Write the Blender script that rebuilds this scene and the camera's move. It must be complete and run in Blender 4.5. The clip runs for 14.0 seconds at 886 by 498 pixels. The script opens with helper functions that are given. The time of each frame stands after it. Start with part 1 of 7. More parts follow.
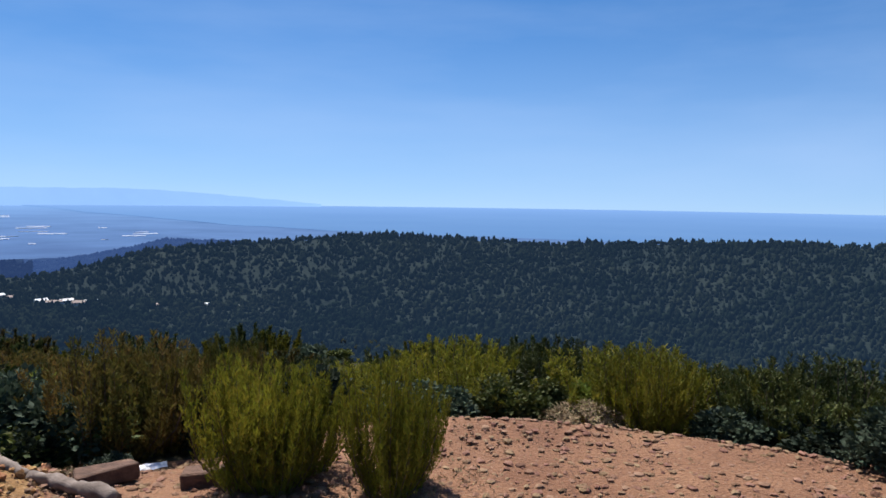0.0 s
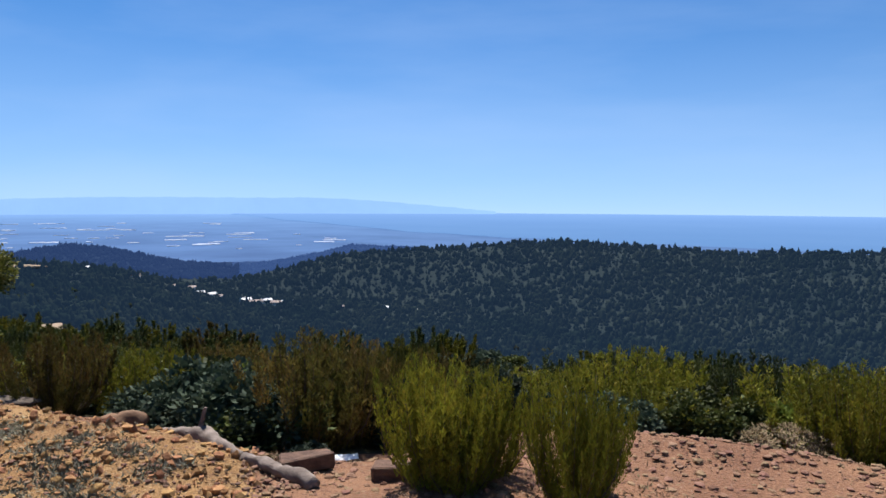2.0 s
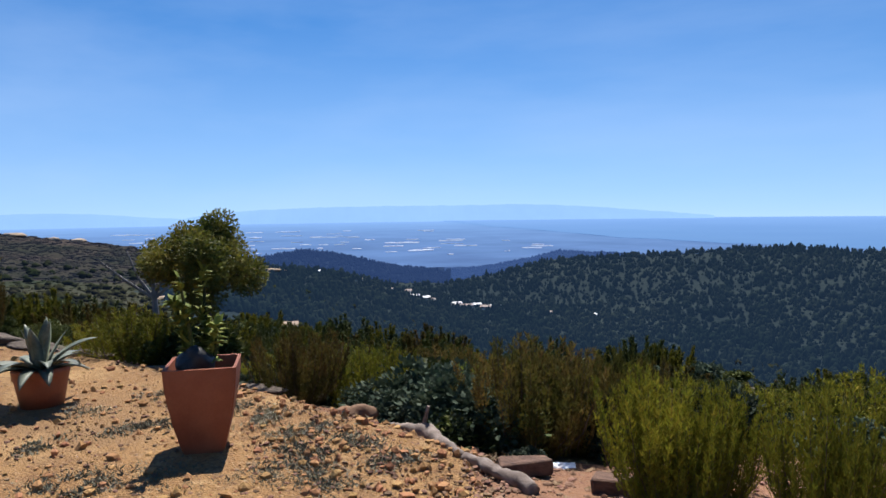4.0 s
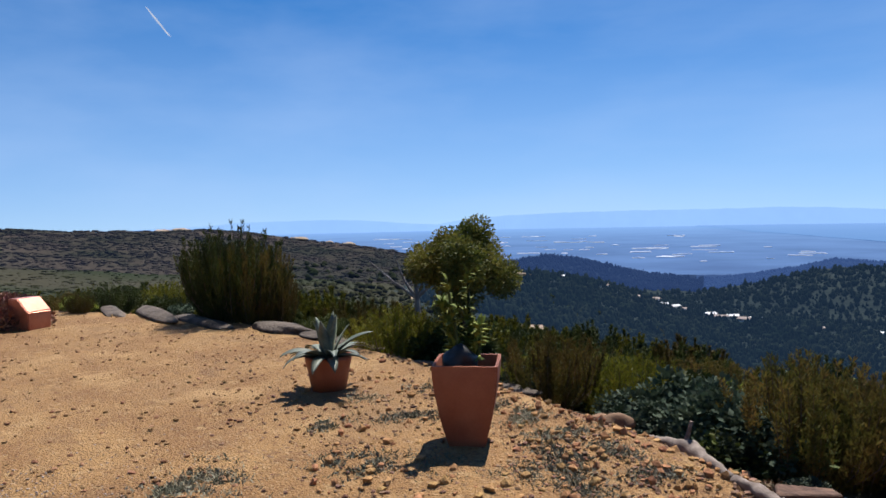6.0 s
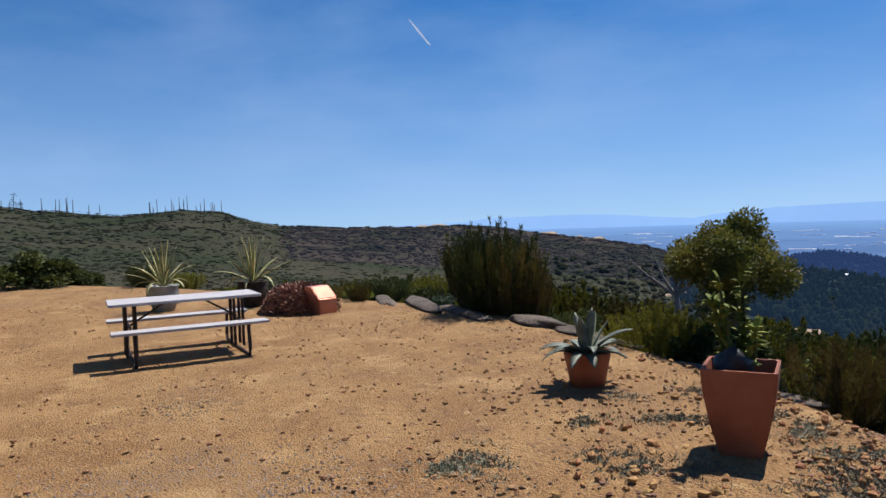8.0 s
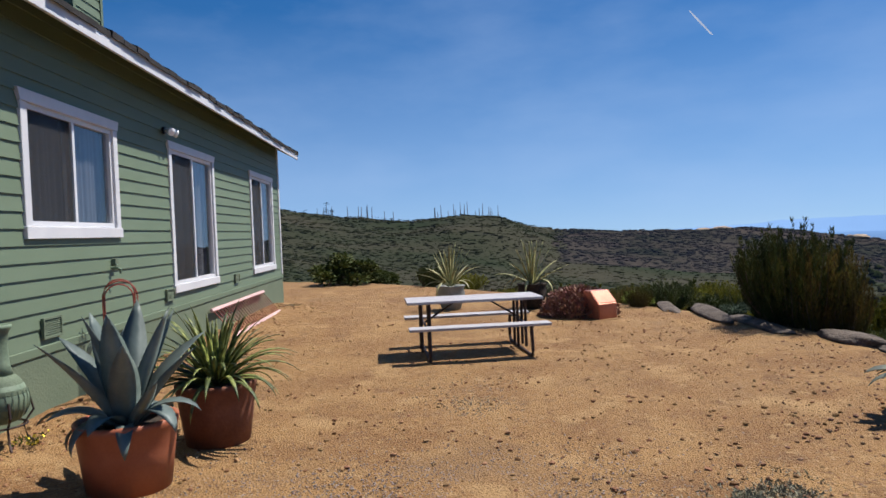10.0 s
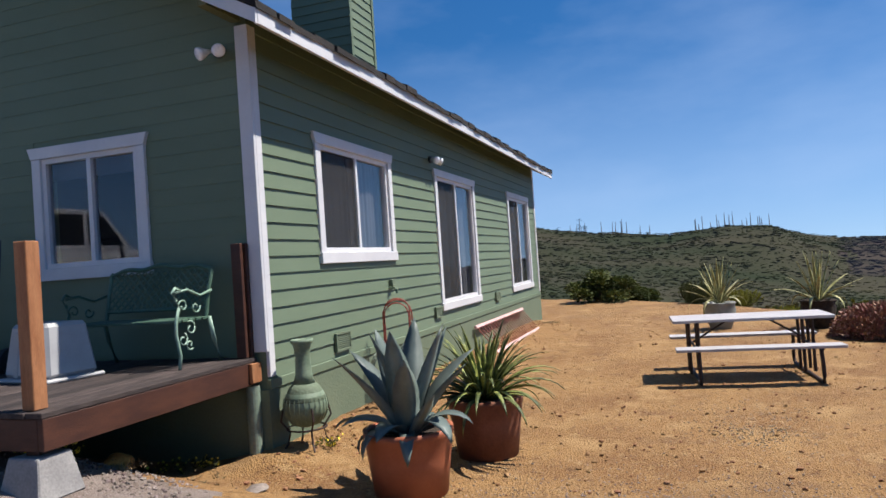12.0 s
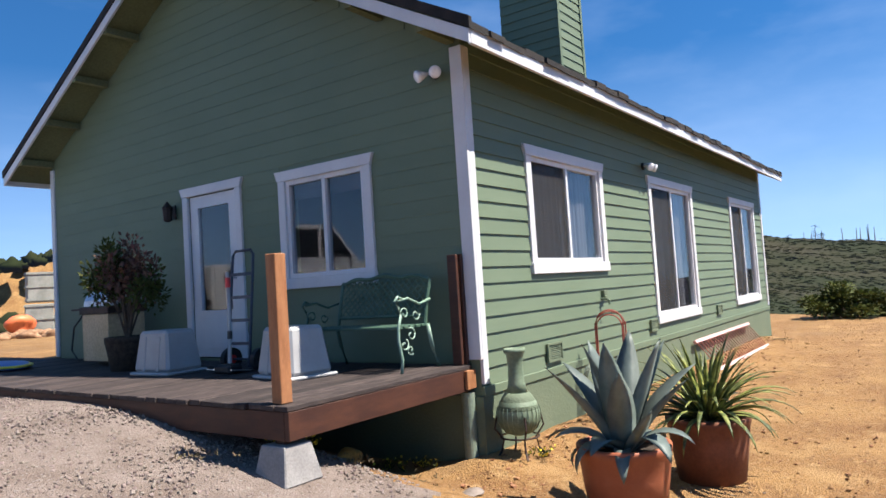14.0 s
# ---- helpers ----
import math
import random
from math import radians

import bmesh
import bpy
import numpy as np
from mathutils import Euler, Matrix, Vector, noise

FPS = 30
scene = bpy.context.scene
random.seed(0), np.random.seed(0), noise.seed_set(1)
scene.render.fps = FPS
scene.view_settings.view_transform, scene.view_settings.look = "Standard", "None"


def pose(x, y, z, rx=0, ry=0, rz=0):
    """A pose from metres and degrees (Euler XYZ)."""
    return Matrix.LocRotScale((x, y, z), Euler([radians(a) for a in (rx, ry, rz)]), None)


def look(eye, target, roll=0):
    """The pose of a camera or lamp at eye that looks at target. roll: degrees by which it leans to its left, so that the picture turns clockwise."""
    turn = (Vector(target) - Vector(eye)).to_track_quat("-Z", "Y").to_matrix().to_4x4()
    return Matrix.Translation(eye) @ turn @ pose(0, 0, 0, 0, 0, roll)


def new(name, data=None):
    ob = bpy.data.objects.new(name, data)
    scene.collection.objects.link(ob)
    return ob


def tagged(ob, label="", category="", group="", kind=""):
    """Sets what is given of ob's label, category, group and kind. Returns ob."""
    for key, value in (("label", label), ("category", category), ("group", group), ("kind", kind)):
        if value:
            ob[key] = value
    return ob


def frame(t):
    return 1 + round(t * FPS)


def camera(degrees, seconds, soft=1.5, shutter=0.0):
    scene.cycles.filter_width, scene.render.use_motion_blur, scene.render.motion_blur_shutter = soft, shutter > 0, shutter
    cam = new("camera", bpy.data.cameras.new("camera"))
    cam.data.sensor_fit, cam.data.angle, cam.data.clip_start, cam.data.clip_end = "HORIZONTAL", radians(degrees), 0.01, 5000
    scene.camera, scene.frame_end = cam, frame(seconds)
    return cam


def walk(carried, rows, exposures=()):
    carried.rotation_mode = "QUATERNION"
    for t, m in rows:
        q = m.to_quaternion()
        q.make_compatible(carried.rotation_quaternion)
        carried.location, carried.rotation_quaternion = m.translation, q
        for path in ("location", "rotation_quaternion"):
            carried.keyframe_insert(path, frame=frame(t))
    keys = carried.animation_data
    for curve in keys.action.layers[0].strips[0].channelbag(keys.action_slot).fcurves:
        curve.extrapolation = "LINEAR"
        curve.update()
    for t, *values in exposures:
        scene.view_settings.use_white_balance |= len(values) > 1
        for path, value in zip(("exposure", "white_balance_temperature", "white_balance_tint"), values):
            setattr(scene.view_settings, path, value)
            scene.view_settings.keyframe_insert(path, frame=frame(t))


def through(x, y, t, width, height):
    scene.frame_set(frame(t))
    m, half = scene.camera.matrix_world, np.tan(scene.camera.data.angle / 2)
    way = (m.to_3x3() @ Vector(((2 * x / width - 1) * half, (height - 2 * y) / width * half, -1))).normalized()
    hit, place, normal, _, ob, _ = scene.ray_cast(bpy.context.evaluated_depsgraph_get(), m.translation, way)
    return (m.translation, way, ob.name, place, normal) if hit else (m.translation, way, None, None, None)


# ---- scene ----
EXPOSURES = ((0.0, 0.82, 6330, 12), (3.0, 0.92, 6330, 12), (5.5, 0.84, 6330, 12), (7.0, 0.74, 6330, 12), (9.5, 0.62, 6330, 12), (11.5, 0.80, 6430, 12), (12.5, 0.94, 6550, 12), (14.0, 1.36, 6700, 12))
cam = camera(64.8, 14.0, 1.6)
# seconds, eye x y z, yaw, pitch, roll
PATH = [
    (0, -0.063, 0.330, 1.639, -5.05, -4.38, -0.76),
    (0.5, -0.075, 0.329, 1.641, -1.86, -4.48, -0.47),
    (1, -0.095, 0.335, 1.642, 1.65, -4.26, -0.23),
    (1.5, -0.111, 0.326, 1.635, 5.08, -4.11, -0.45),
    (2, -0.123, 0.324, 1.636, 9.14, -3.92, -0.27),
    (2.5, -0.140, 0.318, 1.636, 13.24, -3.82, 0.19),
    (3, -0.158, 0.320, 1.636, 17.61, -3.69, 0.42),
    (5.5, -0.249, 0.263, 1.642, 40.10, -2.76, 1.08),
    (6, -0.270, 0.239, 1.641, 45.87, -2.60, 1.22),
    (6.5, -0.293, 0.230, 1.636, 51.41, -2.59, 1.94),
    (7, -0.293, 0.211, 1.637, 56.18, -2.66, 2.05),
    (9.5, -0.323, 0.055, 1.675, 82.63, -1.67, 2.10),
    (10, -0.395, 0.040, 1.662, 88.21, -1.39, 2.30),
    (10.5, -0.393, 0.011, 1.675, 93.29, -1.02, 2.56),
    (11, -0.414, -0.007, 1.672, 98.98, -0.27, 3.21),
    (11.5, -0.397, -0.026, 1.673, 104.12, 0.33, 3.54),
    (12, -0.409, -0.025, 1.674, 108.84, 1.13, 3.92),
    (12.5, -0.422, -0.035, 1.677, 113.13, 1.57, 4.01),
    (13, -0.427, -0.029, 1.674, 117.56, 2.33, 3.93),
    (13.5, -0.409, -0.031, 1.672, 122.33, 2.86, 3.59),
    (14, -0.385, -0.039, 1.673, 125.89, 3.14, 3.67),
]
walk(cam, [(t, pose(x, y, z, 90 + p, r, yw)) for t, x, y, z, yw, p, r in PATH], EXPOSURES)

# ---- light ----
SUN_AZ, SUN_EL = 24.0, 60.0          # degrees left of +y, degrees up
SUN_DIR = Vector((-math.sin(radians(SUN_AZ)) * math.cos(radians(SUN_EL)),
                  math.cos(radians(SUN_AZ)) * math.cos(radians(SUN_EL)), math.sin(radians(SUN_EL))))
sun_data = bpy.data.lights.new("sun", "SUN")
sun_data.energy, sun_data.angle, sun_data.color = 5.0, radians(0.53), (1.0, 0.95, 0.87)
sun = new("sun", sun_data)
sun.matrix_world = look(SUN_DIR * 60, (0, 0, 0))

world = bpy.data.worlds.new("sky")
scene.world = world
world.use_nodes = True
wn, wl = world.node_tree.nodes, world.node_tree.links
wn.clear()
w_out, w_bg = wn.new("ShaderNodeOutputWorld"), wn.new("ShaderNodeBackground")
w_sky, w_tc = wn.new("ShaderNodeTexSky"), wn.new("ShaderNodeTexCoord")
w_sky.sky_type, w_sky.sun_disc = "NISHITA", False
w_sky.sun_elevation, w_sky.sun_rotation = radians(SUN_EL), radians(-SUN_AZ)
w_sky.altitude, w_sky.air_density, w_sky.dust_density, w_sky.ozone_density = 700, 1.0, 0.1, 4.5
# the sky runs on a little below the level of the eye, down to the edge of the sea
w_up = wn.new("ShaderNodeVectorMath")
w_up.operation, w_up.inputs[1].default_value = "ADD", (0, 0, 0.085)
w_max = wn.new("ShaderNodeVectorMath")
w_max.operation, w_max.inputs[1].default_value = "MAXIMUM", (-9, -9, 0.06)
wl.new(w_tc.outputs["Generated"], w_up.inputs[0])
wl.new(w_up.outputs[0], w_max.inputs[0])
wl.new(w_max.outputs[0], w_sky.inputs["Vector"])
# thin high cloud, drawn out in streaks
w_map, w_noise, w_ramp = wn.new("ShaderNodeMapping"), wn.new("ShaderNodeTexNoise"), wn.new("ShaderNodeValToRGB")
w_map.inputs["Rotation"].default_value = (0, 0, radians(35))
w_map.inputs["Scale"].default_value = (1.2, 2.6, 7.0)
w_noise.inputs["Scale"].default_value, w_noise.inputs["Detail"].default_value = 1.3, 6
w_noise.inputs["Roughness"].default_value = 0.52
w_ramp.color_ramp.elements[0].position, w_ramp.color_ramp.elements[0].color = 0.42, (0, 0, 0, 1)
w_ramp.color_ramp.elements[1].position, w_ramp.color_ramp.elements[1].color = 0.85, (0.30, 0.30, 0.30, 1)
w_mix = wn.new("ShaderNodeMix")
w_mix.data_type = "RGBA"
w_mix.inputs[7].default_value = (5.6, 7.2, 10.0, 1)
wl.new(w_tc.outputs["Generated"], w_map.inputs["Vector"])
wl.new(w_map.outputs[0], w_noise.inputs["Vector"])
wl.new(w_noise.outputs["Fac"], w_ramp.inputs[0])
wl.new(w_ramp.outputs[0], w_mix.inputs[0])
w_sat = wn.new("ShaderNodeHueSaturation")
w_sat.inputs["Hue"].default_value, w_sat.inputs["Saturation"].default_value, w_sat.inputs["Value"].default_value = 0.502, 1.36, 1.08
wl.new(w_sky.outputs[0], w_sat.inputs["Color"])
wl.new(w_sat.outputs[0], w_mix.inputs[6])
# whiter air low down
w_sep, w_low, w_air = wn.new("ShaderNodeSeparateXYZ"), wn.new("ShaderNodeMapRange"), wn.new("ShaderNodeMix")
w_low.inputs[1].default_value, w_low.inputs[2].default_value, w_low.inputs[3].default_value, w_low.inputs[4].default_value = -0.02, 0.30, 0.50, 0.04
w_air.data_type = "RGBA"
w_air.inputs[7].default_value = (5.5, 7.7, 11.4, 1)
wl.new(w_tc.outputs["Generated"], w_sep.inputs[0])
wl.new(w_sep.outputs[2], w_low.inputs[0])
wl.new(w_low.outputs[0], w_air.inputs[0])
wl.new(w_mix.outputs[2], w_air.inputs[6])
wl.new(w_air.outputs[2], w_bg.inputs["Color"])
w_bg.inputs["Strength"].default_value = 0.055
wl.new(w_bg.outputs[0], w_out.inputs["Surface"])

# ---- materials ----
def mat(name, c1, c2, scale=3.0, fine=60.0, rough=0.85, bump=0.25, depth=0.01, metal=0.0, jitter=0.0, spec=0.4, lo=0.35, hi=0.65, grain=0.35, stretch=(1, 1, 1), through=0.0, specks=None):
    """Two colours in broad patches, a fine grain over them and a fine relief; jitter: how much single objects differ."""
    m = bpy.data.materials.new(name)
    m.use_nodes = True
    n, l = m.node_tree.nodes, m.node_tree.links
    bsdf = n["Principled BSDF"]
    geo = n.new("ShaderNodeNewGeometry")
    mp = n.new("ShaderNodeMapping")
    mp.inputs["Scale"].default_value = stretch
    l.new(geo.outputs["Position"], mp.inputs["Vector"])
    a, b = n.new("ShaderNodeTexNoise"), n.new("ShaderNodeTexNoise")
    a.inputs["Scale"].default_value, a.inputs["Detail"].default_value = scale, 5
    b.inputs["Scale"].default_value, b.inputs["Detail"].default_value = fine, 3
    l.new(mp.outputs[0], a.inputs["Vector"])
    l.new(mp.outputs[0], b.inputs["Vector"])
    r = n.new("ShaderNodeValToRGB")
    r.color_ramp.elements[0].position, r.color_ramp.elements[0].color = lo, (*c1, 1)
    r.color_ramp.elements[1].position, r.color_ramp.elements[1].color = hi, (*c2, 1)
    l.new(a.outputs["Fac"], r.inputs[0])
    mr = n.new("ShaderNodeMapRange")
    mr.inputs[3].default_value, mr.inputs[4].default_value = 1 - grain, 1 + grain
    l.new(b.outputs["Fac"], mr.inputs[0])
    mul = n.new("ShaderNodeMix")
    mul.data_type, mul.blend_type = "RGBA", "MULTIPLY"
    mul.inputs[0].default_value = 1
    l.new(r.outputs[0], mul.inputs[6])
    l.new(mr.outputs[0], mul.inputs[7])
    col = mul.outputs[2]
    for sp_scale, sp_at, sp_col in specks or ():
        vo, vr, vm = n.new("ShaderNodeTexNoise"), n.new("ShaderNodeValToRGB"), n.new("ShaderNodeMix")
        vo.inputs["Scale"].default_value, vo.inputs["Detail"].default_value, vo.inputs["Roughness"].default_value = sp_scale, 4, 0.6
        vr.color_ramp.elements[0].position, vr.color_ramp.elements[0].color = sp_at, (0, 0, 0, 1)
        vr.color_ramp.elements[1].position, vr.color_ramp.elements[1].color = sp_at + 0.09, (0.85, 0.85, 0.85, 1)
        vm.data_type = "RGBA"
        vm.inputs[7].default_value = (*sp_col, 1)
        l.new(mp.outputs[0], vo.inputs["Vector"])
        l.new(vo.outputs["Fac"], vr.inputs[0])
        l.new(vr.outputs[0], vm.inputs[0])
        l.new(col, vm.inputs[6])
        col = vm.outputs[2]
    if jitter:
        oi, ge, ad, hsv = n.new("ShaderNodeObjectInfo"), n.new("ShaderNodeMapRange"), n.new("ShaderNodeMapRange"), n.new("ShaderNodeHueSaturation")
        ge.inputs[3].default_value, ge.inputs[4].default_value = 1 - jitter, 1 + jitter
        ad.inputs[3].default_value, ad.inputs[4].default_value = 0.5 - jitter * 0.06, 0.5 + jitter * 0.06
        l.new(oi.outputs["Random"], ge.inputs[0])
        l.new(geo.outputs["Random Per Island"], ad.inputs[0])
        l.new(ge.outputs[0], hsv.inputs["Value"])
        l.new(ad.outputs[0], hsv.inputs["Hue"])
        l.new(col, hsv.inputs["Color"])
        col = hsv.outputs[0]
    l.new(col, bsdf.inputs["Base Color"])
    bsdf.inputs["Roughness"].default_value, bsdf.inputs["Metallic"].default_value = rough, metal
    bsdf.inputs["Specular IOR Level"].default_value = spec
    if bump:
        bp = n.new("ShaderNodeBump")
        bp.inputs["Strength"].default_value, bp.inputs["Distance"].default_value = bump, depth
        l.new(b.outputs["Fac"], bp.inputs["Height"])
        l.new(bp.outputs[0], bsdf.inputs["Normal"])
    if through:
        tr, ms = n.new("ShaderNodeBsdfTranslucent"), n.new("ShaderNodeMixShader")
        ms.inputs[0].default_value = through
        l.new(col, tr.inputs["Color"])
        l.new(bsdf.outputs[0], ms.inputs[1])
        l.new(tr.outputs[0], ms.inputs[2])
        l.new(ms.outputs[0], n["Material Output"].inputs["Surface"])
    return m


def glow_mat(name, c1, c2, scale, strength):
    """A far hazy backdrop whose emission stands in for light scattered in the air."""
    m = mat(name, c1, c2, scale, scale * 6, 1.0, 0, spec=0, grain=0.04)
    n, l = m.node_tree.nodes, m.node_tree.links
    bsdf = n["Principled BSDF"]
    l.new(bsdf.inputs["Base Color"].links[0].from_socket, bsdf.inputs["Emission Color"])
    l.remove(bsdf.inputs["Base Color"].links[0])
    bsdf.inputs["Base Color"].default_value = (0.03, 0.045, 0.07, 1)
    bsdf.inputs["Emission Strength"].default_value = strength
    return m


def haze_fade_mat(name, near1, near2, far, r0, r1, strength, scale):
    """Backdrop of far plain and bay: haze painted into the emission, paler with distance."""
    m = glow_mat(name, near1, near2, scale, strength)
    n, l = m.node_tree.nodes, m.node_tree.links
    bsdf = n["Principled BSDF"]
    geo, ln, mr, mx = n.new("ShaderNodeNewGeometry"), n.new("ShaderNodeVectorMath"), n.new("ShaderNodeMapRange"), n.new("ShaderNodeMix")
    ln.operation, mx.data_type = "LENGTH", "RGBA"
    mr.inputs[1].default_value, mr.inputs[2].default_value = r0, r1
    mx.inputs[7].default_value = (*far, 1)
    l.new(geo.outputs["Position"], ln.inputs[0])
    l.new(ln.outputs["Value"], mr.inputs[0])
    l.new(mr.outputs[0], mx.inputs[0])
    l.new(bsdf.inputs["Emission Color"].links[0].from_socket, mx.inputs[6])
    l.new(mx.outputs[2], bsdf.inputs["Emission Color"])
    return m


